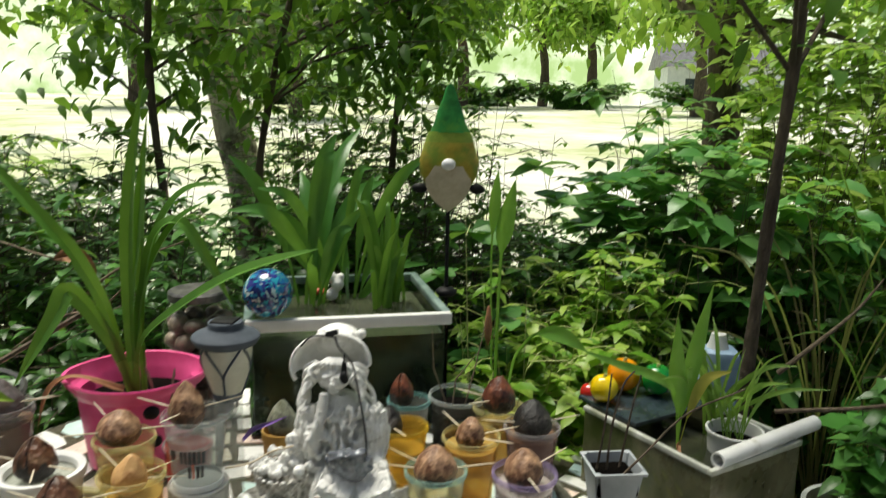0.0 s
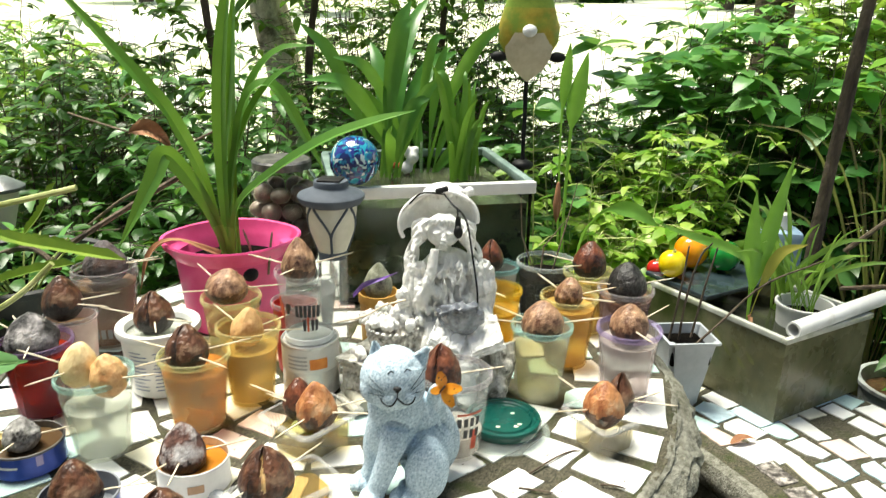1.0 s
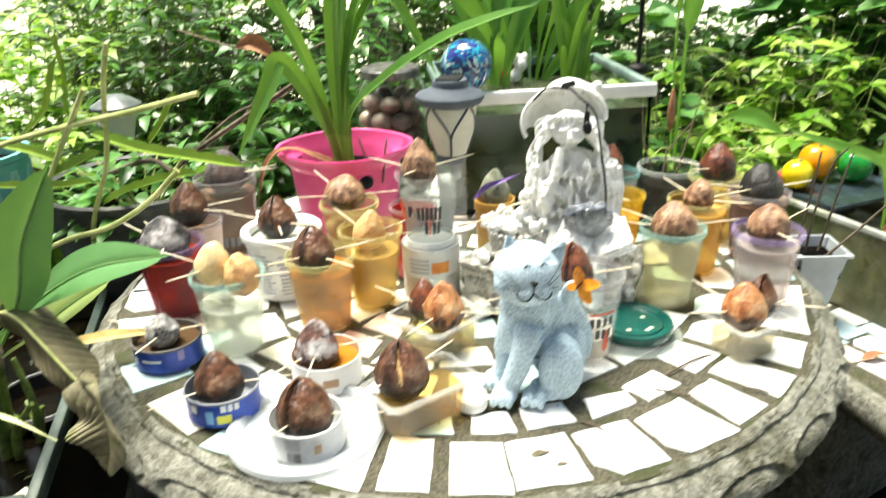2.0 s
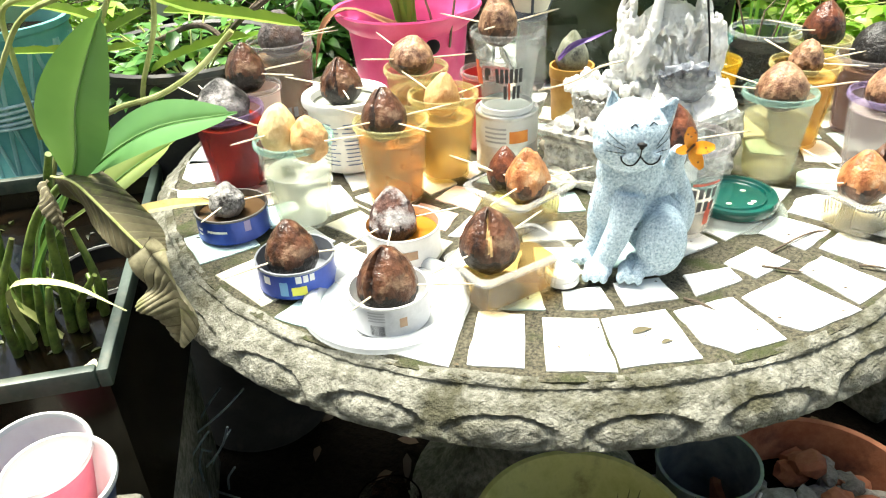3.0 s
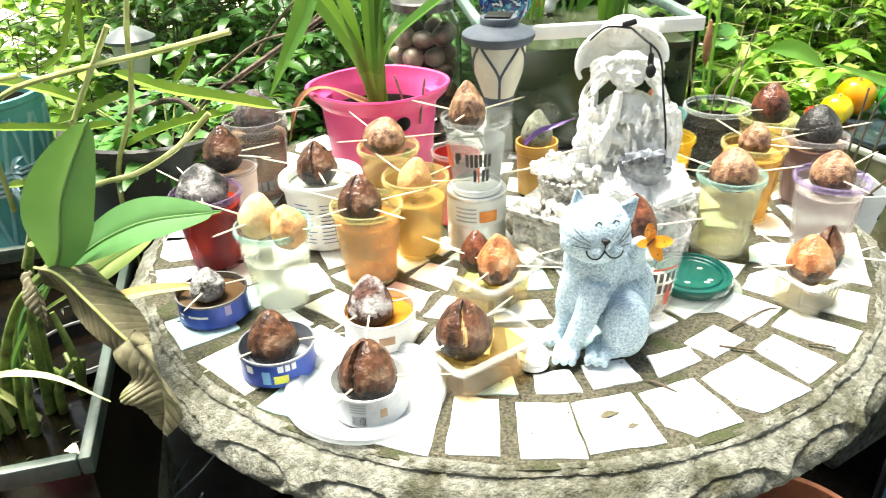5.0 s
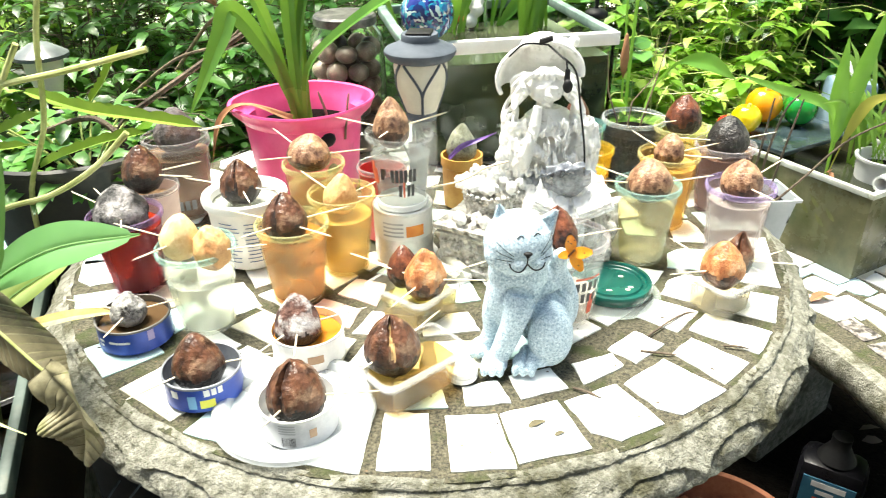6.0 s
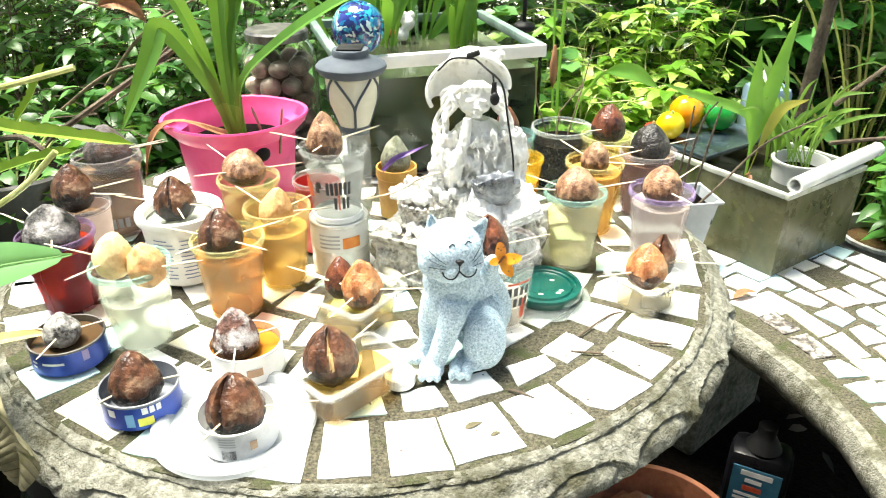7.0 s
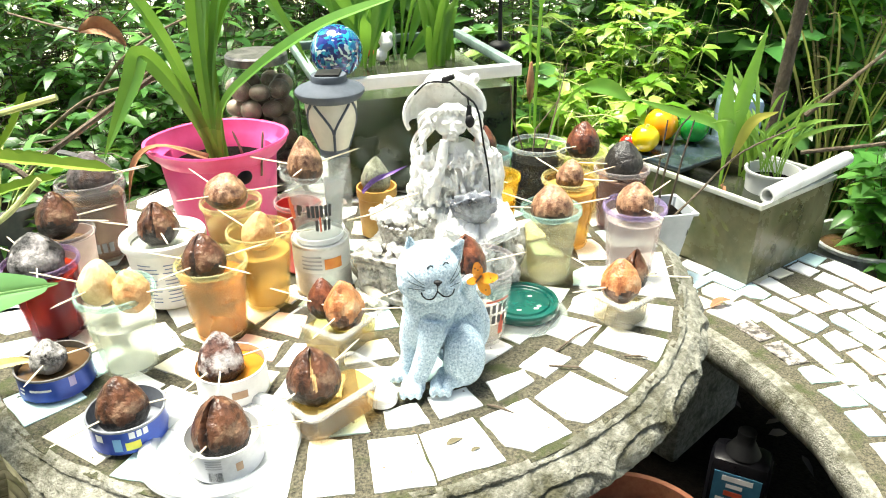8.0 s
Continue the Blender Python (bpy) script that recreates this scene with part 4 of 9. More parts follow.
# trays
def tray(x, y, rz, lx, ly, h, wall, fill, fill_mat, label, flare=0.008):
    ob = thing("food_tray", x, y, TZ + 0.0035, label, "tray", rz=rz)

    def loop(bm, a, b, z, c=0.012, n=5):
        pts = []
        for sx, sy, s in ((1, 1, 0), (-1, 1, 90), (-1, -1, 180), (1, -1, 270)):
            for i in range(n):
                t = radians(s + 90 * i / (n - 1))
                pts.append(bm.verts.new((sx * (a - c) + c * math.cos(t), sy * (b - c) + c * math.sin(t), z)))
        return pts

    def skin(loops, bm):
        for p, q in zip(loops, loops[1:]):
            for i in range(len(p)):
                bm.faces.new((p[i], p[(i + 1) % len(p)], q[(i + 1) % len(q)], q[i]))

    bm = bmesh.new()
    a, b = lx / 2, ly / 2
    ls = [loop(bm, a - flare, b - flare, 0.0), loop(bm, a - 0.002, b - 0.002, h - 0.006), loop(bm, a + 0.003, b + 0.003, h - 0.005), loop(bm, a + 0.004, b + 0.004, h), loop(bm, a - 0.002, b - 0.002, h + 0.0005), loop(bm, a - 0.004, b - 0.004, h - 0.005), loop(bm, a - flare - 0.0015, b - flare - 0.0015, 0.002)]
    skin(ls, bm)
    bm.faces.new(ls[0][::-1])
    bm.faces.new(ls[-1])
    part("tray_wall", bm, wall, ob, "clear plastic wall with a square rim")
    bm = bmesh.new()
    t = fill
    ls = [loop(bm, a - flare - 0.002, b - flare - 0.002, 0.003), loop(bm, a - flare * (1 - t) - 0.005, b - flare * (1 - t) - 0.005, h * t)]
    skin(ls, bm)
    bm.faces.new(ls[0][::-1])
    bm.faces.new(ls[1])
    part("water", bm, fill_mat, ob)
    bm = bmesh.new()
    n = int(lx / 0.006)
    for i in range(n):
        xx = -a + 0.014 + (lx - 0.028) * i / (n - 1)
        for s in (-1, 1):
            tube([(xx, s * (b - flare + 0.0006), 0.004), (xx, s * (b - 0.0016), h - 0.010)], 0.0009, 5, bm)
    n = int(ly / 0.006)
    for i in range(n):
        yy = -b + 0.014 + (ly - 0.028) * i / (n - 1)
        for s in (-1, 1):
            tube([(s * (a - flare + 0.0006), yy, 0.004), (s * (a - 0.0016), yy, h - 0.010)], 0.0009, 5, bm)
    part("ribs", bm, wall, ob)
    bm = bmesh.new()
    ls = [loop(bm, a - 0.0015, b - 0.0015, h + 0.0009), loop(bm, a + 0.0035, b + 0.0035, h + 0.0006), loop(bm, a + 0.0052, b + 0.0052, h - 0.0008), loop(bm, a + 0.0048, b + 0.0048, h - 0.0040)]
    skin(ls, bm)
    part("rim", bm, TRAYRIM, ob, "bright folded plastic rim")
    return ob


TRAY = surface("clear_tray_wall", (0.84, 0.84, 0.80), (0.90, 0.90, 0.87), 14, 0.12, 0.05, 60, clear=0.95, rough_vary=0.05, tint=(0.99, 0.985, 0.97))
TRAYRIM = surface("clear_tray_rim", (0.80, 0.80, 0.78), (0.90, 0.90, 0.88), 20, 0.15, 0.05, 80, clear=0.84)
tray(-0.3205, 0.7125, 48, 0.105, 0.062, 0.046, TRAY, 0.72, liquid("golden_water", (0.74, 0.53, 0.22), 0.84), "rectangular clear plastic tray of golden water")
pit(-0.3405, 0.712, 0.811, 0.0610, 0.064, "brown", "large brown avocado pit with a pale stripe in a clear tray", (238, 60), 24, 1.2, 0.1)
tray(-0.3365, 0.862, 58, 0.092, 0.086, 0.046, TRAY, 0.55, liquid("pale_yellow_water", (0.80, 0.66, 0.30), 0.86), "square clear plastic tray of pale yellow water")
pit(-0.3265, 0.851, 0.813, 0.0525, 0.062, "orange", "orange peeling avocado pit held by toothpicks in a clear tray", (160, 250, 28, 345), 25, 0, 0.2, lumps=0.08)
pit(-0.3580, 0.880, 0.805, 0.043, 0.053, "red", "small red-brown avocado pit behind an orange one", (165,), 26, 0, 0.2)
tray(0.0280, 0.9165, 40, 0.075, 0.075, 0.046, TRAY, 0.5, liquid("milky_yellow_water", (0.88, 0.80, 0.56), 0.84), "square clear plastic tray of milky water near the table edge")
pit(0.0240, 0.909, 0.814, 0.0535, 0.058, "orange", "rough orange-brown avocado pit in a clear tray", (135, 210, 20), 27, 0, 0.1, lumps=0.06)
pit(0.0450, 0.929, 0.817, 0.037, 0.054, "brown", "dark splintered avocado pit beside a rough orange one", (340,), 28, 1, 0.3, lumps=0.1)

# green-lidded tub lying low
ob = thing("lidded_tub", -0.1005, 0.930, TZ + 0.0035, "low translucent tub with a dark green lid on the tiles", "tub")
part("tub_wall", lathe([(0, 0.0), (0.060, 0.0), (0.062, 0.001), (0.056, 0.006), (0.048, 0.010), (0.046, 0.012), (0.043, 0.009), (0, 0.006)], 56), plastic("milky_tub", (0.76, 0.84, 0.80), 0.4), ob)
part("lid", lathe([(0.045, 0.009), (0.0495, 0.0095), (0.0505, 0.017), (0.0485, 0.0205), (0.044, 0.021), (0.0425, 0.0180), (0.0385, 0.0176), (0.037, 0.0200), (0.0355, 0.0176), (0, 0.0172)], 64), M_GREEN_LID, ob, "glossy dark green lid with a raised ring")
bm = bmesh.new()
for s in ((0.012, 0.014), (0.022, -0.012), (0.018, -0.018), (-0.005, -0.022)):
    ball(bm, (s[0], s[1], 0.0176), (0.0035, 0.002, 0.0008), 8)
part("crumbs", bm, M_TILE_C, ob)["kind"] = "stuff"
# small capped jar by the cat
ob = thing("bottle_cap", -0.2715, 0.7425, TZ + 0.0035, "two small white screw caps stacked on a tile", "cap")
part("cap", lathe([(0, 0), (0.0165, 0), (0.017, 0.002), (0.0168, 0.006), (0.0160, 0.0066), (0.0160, 0.0076), (0.0170, 0.0082), (0.0170, 0.0128), (0.0158, 0.0142), (0.0130, 0.0138), (0, 0.0136)], 36), M_WHITEPL, ob)


# fallen twigs and flecks on the tiles
DEBRIS = (((-0.064, 0.841, 0.752), (-0.034, 0.874, 0.754), (-0.013, 0.895, 0.752), (-0.001, 0.897, 0.753)), ((0.019, 0.831, 0.752), (0.032, 0.829, 0.754), (0.048, 0.828, 0.752)), ((-0.076, 0.811, 0.752), (-0.055, 0.808, 0.753), (-0.036, 0.808, 0.752)), ((-0.153, 0.737, 0.752), (-0.139, 0.731, 0.753), (-0.124, 0.723, 0.752)))
for pts in DEBRIS:
    tagged(link("twig", tube(spline(pts, 8), [0.0013] * 6 + [0.0009, 0.0005], 6), [M_BARK]), "thin dark twig fallen on the tiles", "twig", group="twigs on the table")
rf = random.Random(77)
V, D, N = [], [], []
for i in range(420):
    a, q = rf.uniform(0, 6.28), 0.49 * math.sqrt(rf.random())
    V.append((TX + q * math.cos(a), TY + q * math.sin(a), 0.7515))
    b = rf.uniform(0, 6.28)
    D.append((math.cos(b), math.sin(b), 0.05))
    N.append((rf.uniform(-0.3, 0.3), rf.uniform(-0.3, 0.3), 1))
rs = np.random.RandomState(9)
VV, FF = leaf_cloud(np.array(V), np.array(D), np.array(N), rs.uniform(0.0015, 0.0075, 420), rs.uniform(0.0012, 0.003, 420))
tagged(mesh_from("leaf_flecks", VV, FF, leaf_mat("fleck", (0.02, 0.012, 0.008), (0.20, 0.13, 0.07), 0.0, 0.8)), "brown leaf flecks and grit scattered over the tiles", "leaf litter", kind="stuff")
for x, y, q in ((-0.1895, 0.677, 0.010), (-0.1670, 0.665, 0.006)):
    ob = thing("dry_leaf", x, y, 0.7512, "small flat brown leaf stuck on a white tile", "leaf", rz=30)
    part("leaf", blade(bmesh.new(), [(-q, 0, 0.0005), (0, 0.001, 0.0015), (q, 0, 0.0008)], q * 0.9, 8, 0.15, broad, (0, 0, 1)), M_DEAD, ob)


bm = tube(spline([(-0.335, 1.050, 0.766), (-0.318, 1.022, 0.767), (-0.302, 0.996, 0.765), (-0.285, 0.972, 0.763)], 14), [0.0095, 0.0100, 0.0104, 0.0100, 0.0096, 0.0102, 0.0108, 0.0104, 0.0098, 0.0094, 0.0096, 0.0092, 0.0086, 0.0070], 14)
for v in bm.verts:
    v.co += Vector((1, 1, 1)) * 0.0016 * noise.noise(v.co * 90)
tagged(link("driftwood", bm, [surface("pale_dry_wood", (0.22, 0.18, 0.12), (0.55, 0.49, 0.38), 30, 0.9, 0.7, 90, stain=(0.08, 0.07, 0.04), stain_scale=40, stain_at=0.6)]), "short pale piece of dry wood on the tiles", "wood")


# ---- figures on the table ----
def cat_statue():
    bm = bmesh.new()
    T = Matrix.Rotation
    ball(bm, (-0.0120, -0.017, 0.1455), (0.0355, 0.0340, 0.0350), 34)
    for s in (-1, 1):
        ball(bm, (-0.0010 + s * 0.0080, -0.0408 + s * 0.0030, 0.1355), (0.0112, 0.0095, 0.0092), 16)
        ball(bm, (-0.0105 + s * 0.0165, -0.0260 + s * 0.0020, 0.1380), (0.0190, 0.0175, 0.0190), 18)
    ball(bm, (-0.0005, -0.0460, 0.1460), (0.0062, 0.0052, 0.0062), 14)
    for x, y, z, tilt in ((-0.0300, -0.016, 0.1745, -10), (0.0195, -0.013, 0.1715, 30)):
        bmesh.ops.create_cone(bm, cap_ends=True, segments=22, radius1=0.0128, radius2=0.0028, depth=0.025, matrix=Matrix.Translation((x, y, z)) @ T(radians(tilt), 4, "Y") @ Matrix.Diagonal((1, 0.50, 1, 1)))
    ball(bm, (-0.011, -0.006, 0.104), (0.0320, 0.0280, 0.0330), 22)
    ball(bm, (-0.014, -0.008, 0.076), (0.0305, 0.0270, 0.0420), 22)
    ball(bm, (0.008, 0.012, 0.070), (0.0300, 0.0270, 0.0460), 22)
    ball(bm, (0.020, 0.014, 0.040), (0.0330, 0.0320, 0.0400), 22)
    ball(bm, (0.0265, -0.0210, 0.0370), (0.0260, 0.0265, 0.0395), 30)
    tube(spline([(-0.031, -0.004, 0.088), (-0.036, -0.010, 0.058), (-0.037, -0.012, 0.030), (-0.043, -0.014, 0.012)], 10), [0.0120] * 5 + [0.0105] * 5, 16, bm)
    tube(spline([(-0.006, -0.026, 0.088), (-0.010, -0.034, 0.064), (-0.020, -0.038, 0.036), (-0.029, -0.040, 0.012)], 12), [0.0150, 0.0158, 0.0160, 0.0155, 0.0148, 0.0140, 0.0132, 0.0126, 0.0120, 0.0116, 0.0114, 0.0112], 18, bm)
    for x, y, q in ((-0.0315, -0.0440, 1.0), (0.0020, -0.0400, 1.0), (-0.0480, -0.0150, 0.85)):
        ball(bm, (x, y, 0.0095), (0.0145 * q, 0.0165 * q, 0.0105), 18)
        for k in (-1, 0, 1):
            ball(bm, (x + k * 0.0088 * q - 0.002, y - 0.0112 * q, 0.0072), (0.0044, 0.0060, 0.0072), 12)
    ball(bm, (0.014, -0.026, 0.012), (0.0200, 0.0200, 0.0120), 14)
    tube(spline([(0.040, 0.030, 0.010), (0.0490, 0.030, 0.030), (0.0495, 0.028, 0.052), (0.0430, 0.024, 0.074), (0.0350, 0.017, 0.093), (0.0315, 0.008, 0.110), (0.0350, -0.002, 0.128)], 24), [0.0088] * 17 + [0.0090, 0.0092, 0.0094, 0.0094, 0.0090, 0.0080, 0.0062], 16, bm)
    out = fused(bm, 0.0012, 3, 0.00022, 460)
    # carved lines: round the haunch, under the chin, between legs, in the ears
    for v in out.verts:
        p = v.co
        d = math.hypot((p.x - 0.0275) / 0.0265, (p.z - 0.0360) / 0.0390)
        if p.y < 0.004 and p.x > -0.012 and p.z > 0.014:
            v.co -= v.normal * 0.0052 * math.exp(-((d - 1.06) / 0.085) ** 2)
        e = math.hypot((p.x + 0.009) / 0.0165, (p.z - 0.080) / 0.020)
        if p.y < -0.020 and p.z > 0.078:
            v.co -= v.normal * 0.0022 * math.exp(-((e - 1.0) / 0.10) ** 2)
        for ex, ez, tl in ((-0.0300, 0.1755, -10), (0.0195, 0.1725, 30)):
            c, n = math.cos(radians(tl)), math.sin(radians(tl))
            lx, lz = (p.x - ex) * c - (p.z - ez) * n, (p.x - ex) * n + (p.z - ez) * c
            w = max(0.0, 0.0085 * (0.012 - lz) / 0.020)
            if p.y < -0.016 and -0.010 < lz < 0.012 and abs(lx) < w:
                v.co.y += 0.0036 * (1 - (lx / w) ** 2)
    for f in out.faces:
        f.material_index = 0
    # nose, closed eyes, smile and whiskers, laid on the carved face
    front = np.array([v.co for v in out.verts if v.co.z > 0.12 and v.normal.y < -0.05])

    def on_face(pts, n, lift=0.0005):
        made = []
        for p in spline([Vector((x, -0.1, z)) for x, z in pts], n):
            d = np.hypot(front[:, 0] - p.x, front[:, 2] - p.z)
            near = front[np.argsort(d)[:6]]
            made.append(Vector((p.x, near[:, 1].mean() - lift, p.z)))
        return made

    ny = on_face([(-0.0005, 0.1495), (-0.0005, 0.1490)], 2)[0].y - 0.0050
    ball(out, (-0.0005, ny + 0.0034, 0.1512), (0.0047, 0.0032, 0.0022), 14, 1)
    ball(out, (-0.0005, ny + 0.0036, 0.1490), (0.0024, 0.0030, 0.0028), 12, 1)
    tube(on_face([(-0.0005, 0.1475), (-0.0008, 0.1425), (-0.0010, 0.1385)], 8), 0.0006, 6, out, 1)
    for s in (-1, 1):
        tube(on_face([(-0.0010, 0.1388), (-0.0010 + s * 0.0050, 0.1312), (-0.0010 + s * 0.0105, 0.1295), (-0.0010 + s * 0.0155, 0.1325), (-0.0010 + s * 0.0175, 0.1375)], 18), 0.0008, 6, out, 1)
        tube(on_face([(-0.0005 + s * 0.0050, 0.1650), (-0.0005 + s * 0.0080, 0.1668), (-0.0005 + s * 0.0115, 0.1645)], 8), 0.0005, 6, out, 1)
        for k in (-1, 0, 1):
            tube(on_face([(-0.0010 + s * 0.0135, 0.1440 + k * 0.0030), (-0.0035 + s * 0.0200, 0.1465 + k * 0.0058), (-0.0050 + s * 0.0275, 0.1490 + k * 0.0090)], 8), 0.0003, 5, out, 1)
    # painted butterfly on the tail
    cx, cy, cz = 0.0430, -0.0185, 0.1370
    for ex, ez, w in ((-0.003, 0.022, 0.0125), (0.021, 0.004, 0.0125), (0.012, -0.019, 0.0125), (-0.013, -0.003, 0.009)):
        blade(out, [(cx, cy, cz), (cx + ex * 0.5, cy - 0.003, cz + ez * 0.5), (cx + ex, cy - 0.004, cz + ez)], w, 10, 0.1, lambda u: math.sin(math.pi * (0.15 + 0.74 * u)), (0.25, -1, 0.5), 2)
    tube([(cx - 0.004, cy - 0.0025, cz - 0.005), (cx + 0.003, cy - 0.0035, cz + 0.005)], 0.0012, 6, out, 3)
    for p in ((-0.001, 0.013), (-0.004, 0.015), (0.002, 0.017), (0.013, 0.003), (0.015, -0.001), (0.008, -0.012)):
        ball(out, (cx + p[0], cy - 0.0052, cz + p[1]), (0.0009, 0.0006, 0.0009), 6, 3)
    ob = link("cat_statue", out, [M_CAT, M_BLACK, surface("orange_paint", (0.75, 0.22, 0.01), (0.9, 0.38, 0.03), 60, 0.4, 0.1), surface("brown_paint", (0.08, 0.03, 0.01), (0.16, 0.06, 0.02), 40, 0.5, 0)])
    ob.matrix_world = pose(-0.206, 0.800, TZ + 0.0035, 0, 0, 0)
    tagged(ob, "pale blue-grey stone cat statue, sitting and smiling, with an orange butterfly", "statue")


cat_statue()


def girl_statue():
    bm = bmesh.new()
    R = Matrix.Rotation
    r = random.Random(21)
    # hat: upturned brim round the head and crown behind
    tilt = R(radians(-13), 4, "Y")
    HX, HZ = -0.011, 0.256
    lathe([(0.0, 0.010), (0.72, 0.010), (0.90, 0.004), (1.0, -0.012), (1.04, -0.010), (0.95, 0.016), (0.70, 0.024), (0, 0.026)], 56, bm)
    brim = [v for v in bm.verts]
    bmesh.ops.transform(bm, verts=brim, matrix=Matrix.Translation((HX, 0.012, HZ)) @ tilt @ Matrix.Diagonal((0.0540, 1, 0.042, 1)) @ R(radians(-90), 4, "X"))
    for v in brim:
        v.co.z = max(v.co.z, 0.2400 + 0.02 * abs(v.co.x - HX))
    for i in range(84):
        a = math.pi * (-0.08 + 1.16 * i / 83)
        p = tilt @ Vector((0.0568 * math.cos(a), 0.0, 0.0446 * math.sin(a)))
        ball(bm, (HX + p.x, -0.002 + (0.002 if i % 2 else 0), HZ + p.z), 0.0035 if i % 2 else 0.0026, 8)
    ball(bm, (-0.006, 0.034, 0.282), (0.034, 0.028, 0.024), 18)
    for i in range(10):
        ball(bm, (r.uniform(-0.036, 0.032), 0.010, 0.298 + r.uniform(-0.004, 0.003)), r.uniform(0.005, 0.008), 8)
    # head
    first = len(bm.verts)
    ball(bm, (0.004, -0.012, 0.240), (0.0250, 0.023, 0.030), 26)
    ball(bm, (0.006, -0.0350, 0.2370), (0.0030, 0.0050, 0.0065), 10)
    ball(bm, (0.006, -0.0385, 0.2335), (0.0044, 0.0036, 0.0030), 10)
    for s in (-1, 1):
        ball(bm, (0.005 + s * 0.0105, -0.0270, 0.2290), (0.0085, 0.0070, 0.0080), 12)
        ball(bm, (0.005 + s * 0.0095, -0.0335, 0.2440), (0.0062, 0.0036, 0.0030), 10)
    ball(bm, (0.006, -0.0358, 0.2258), (0.0064, 0.0040, 0.0020), 10)
    ball(bm, (0.006, -0.0348, 0.2222), (0.0054, 0.0040, 0.0020), 10)
    ball(bm, (0.006, -0.0290, 0.2155), (0.0080, 0.0065, 0.0050), 10)
    ball(bm, (0.004, -0.006, 0.206), (0.012, 0.012, 0.016), 12)
    for v in list(bm.verts)[first:]:
        v.co.x -= 0.007
        v.co.z = 0.265 - (0.265 - v.co.z) * 0.76
    # wavy hair in strands
    for s in (-1, 1):
        for i in range(8):
            x0, y0 = -0.003 + s * (0.013 + 0.0026 * i), -0.027 + 0.0042 * i
            pts = [(x0, y0, 0.266 - 0.001 * i)]
            for k in range(1, 7):
                u = k / 6
                pts.append((x0 + s * (0.010 + 0.013 * u + 0.0055 * math.sin(8 * u + 1.3 * i)), y0 + 0.007 * math.cos(9 * u + 2 * i), 0.266 - (0.030 + 0.055 * (i / 7 + 0.3)) * u))
            tube(spline(pts, 16), [0.0034] * 13 + [0.003, 0.0026, 0.002], 8, bm)
    for i in range(7):
        x0 = -0.016 + 0.0062 * i
        tube(spline([(-0.001 + (x0 - 0.004) * 0.4, -0.020, 0.272), (x0 - 0.005, -0.0295, 0.2665), (-0.001 + (x0 - 0.004) * 1.5, -0.0285, 0.2600)], 6), 0.0028, 7, bm)
    # ruffled collar, dress, sleeves
    for i in range(14):
        a = radians(180 + 180 * i / 13)
        tube([(0.004 + 0.012 * math.cos(a), -0.006 + 0.014 * math.sin(a), 0.217), (0.002 + 0.036 * math.cos(a), -0.004 + 0.031 * math.sin(a), 0.184)], [0.0035, 0.0060], 8, bm)
    ball(bm, (0.005, 0.006, 0.160), (0.050, 0.034, 0.056), 20)
    for s, x in ((-1, -0.038), (1, 0.050)):
        ball(bm, (x, -0.006, 0.158), (0.021, 0.022, 0.040), 16)
        for i in range(9):
            a = radians(170 + 25 * i)
            q = 0.020
            tube(spline([(x + q * 0.8 * math.cos(a), -0.006 + q * 0.8 * math.sin(a), 0.194), (x + q * 1.12 * math.cos(a), -0.006 + q * 1.15 * math.sin(a), 0.160), (x + q * 0.9 * math.cos(a), -0.006 + q * 0.95 * math.sin(a), 0.122)], 8), 0.0042, 7, bm)
    tube(spline([(-0.036, -0.014, 0.128), (-0.030, -0.036, 0.150), (-0.018, -0.038, 0.190), (-0.013, -0.034, 0.226)], 10), [0.013, 0.013, 0.012, 0.012, 0.011, 0.010, 0.009, 0.008, 0.007, 0.006], 12, bm)
    for i in range(7):
        a = radians(-20 + 40 * i)
        ball(bm, (-0.024 + 0.012 * math.cos(a), -0.040 + 0.006 * math.sin(a), 0.166 + 0.010 * math.sin(a)), 0.0062, 8)
    tube(spline([(0.052, -0.010, 0.140), (0.062, -0.036, 0.118), (0.040, -0.054, 0.114)], 8), [0.012] * 4 + [0.010] * 4, 12, bm)
    for i in range(150):
        a = radians(r.uniform(175, 365))
        z0 = r.uniform(0.115, 0.200)
        q = 1.0 + r.uniform(-0.03, 0.10)
        w = 0.058 - 0.12 * max(0, z0 - 0.165)
        c = Vector((0.005 + w * q * math.cos(a), 0.004 + 0.040 * q * math.sin(a), z0))
        t = Vector((r.uniform(-0.5, 0.5), r.uniform(-0.2, 0.2), -1)).normalized() * r.uniform(0.006, 0.013)
        tube(spline([c - t, c + Vector((math.cos(a), math.sin(a), 0)) * r.uniform(0.002, 0.005), c + t], 6), [0.0014, 0.0028, 0.0034, 0.0034, 0.0028, 0.0014], 6, bm)
    # skirt with folds
    ball(bm, (0.000, 0.000, 0.072), (0.080, 0.058, 0.054), 22)
    for i in range(22):
        a = radians(180 + i * 8.6)
        tube(spline([(0.045 * math.cos(a), 0.040 * math.sin(a), 0.116), (0.075 * math.cos(a), 0.060 * math.sin(a), 0.080), (0.084 * math.cos(a), 0.070 * math.sin(a), 0.020)], 8), [0.005, 0.006, 0.007, 0.007, 0.008, 0.008, 0.009, 0.009], 8, bm)
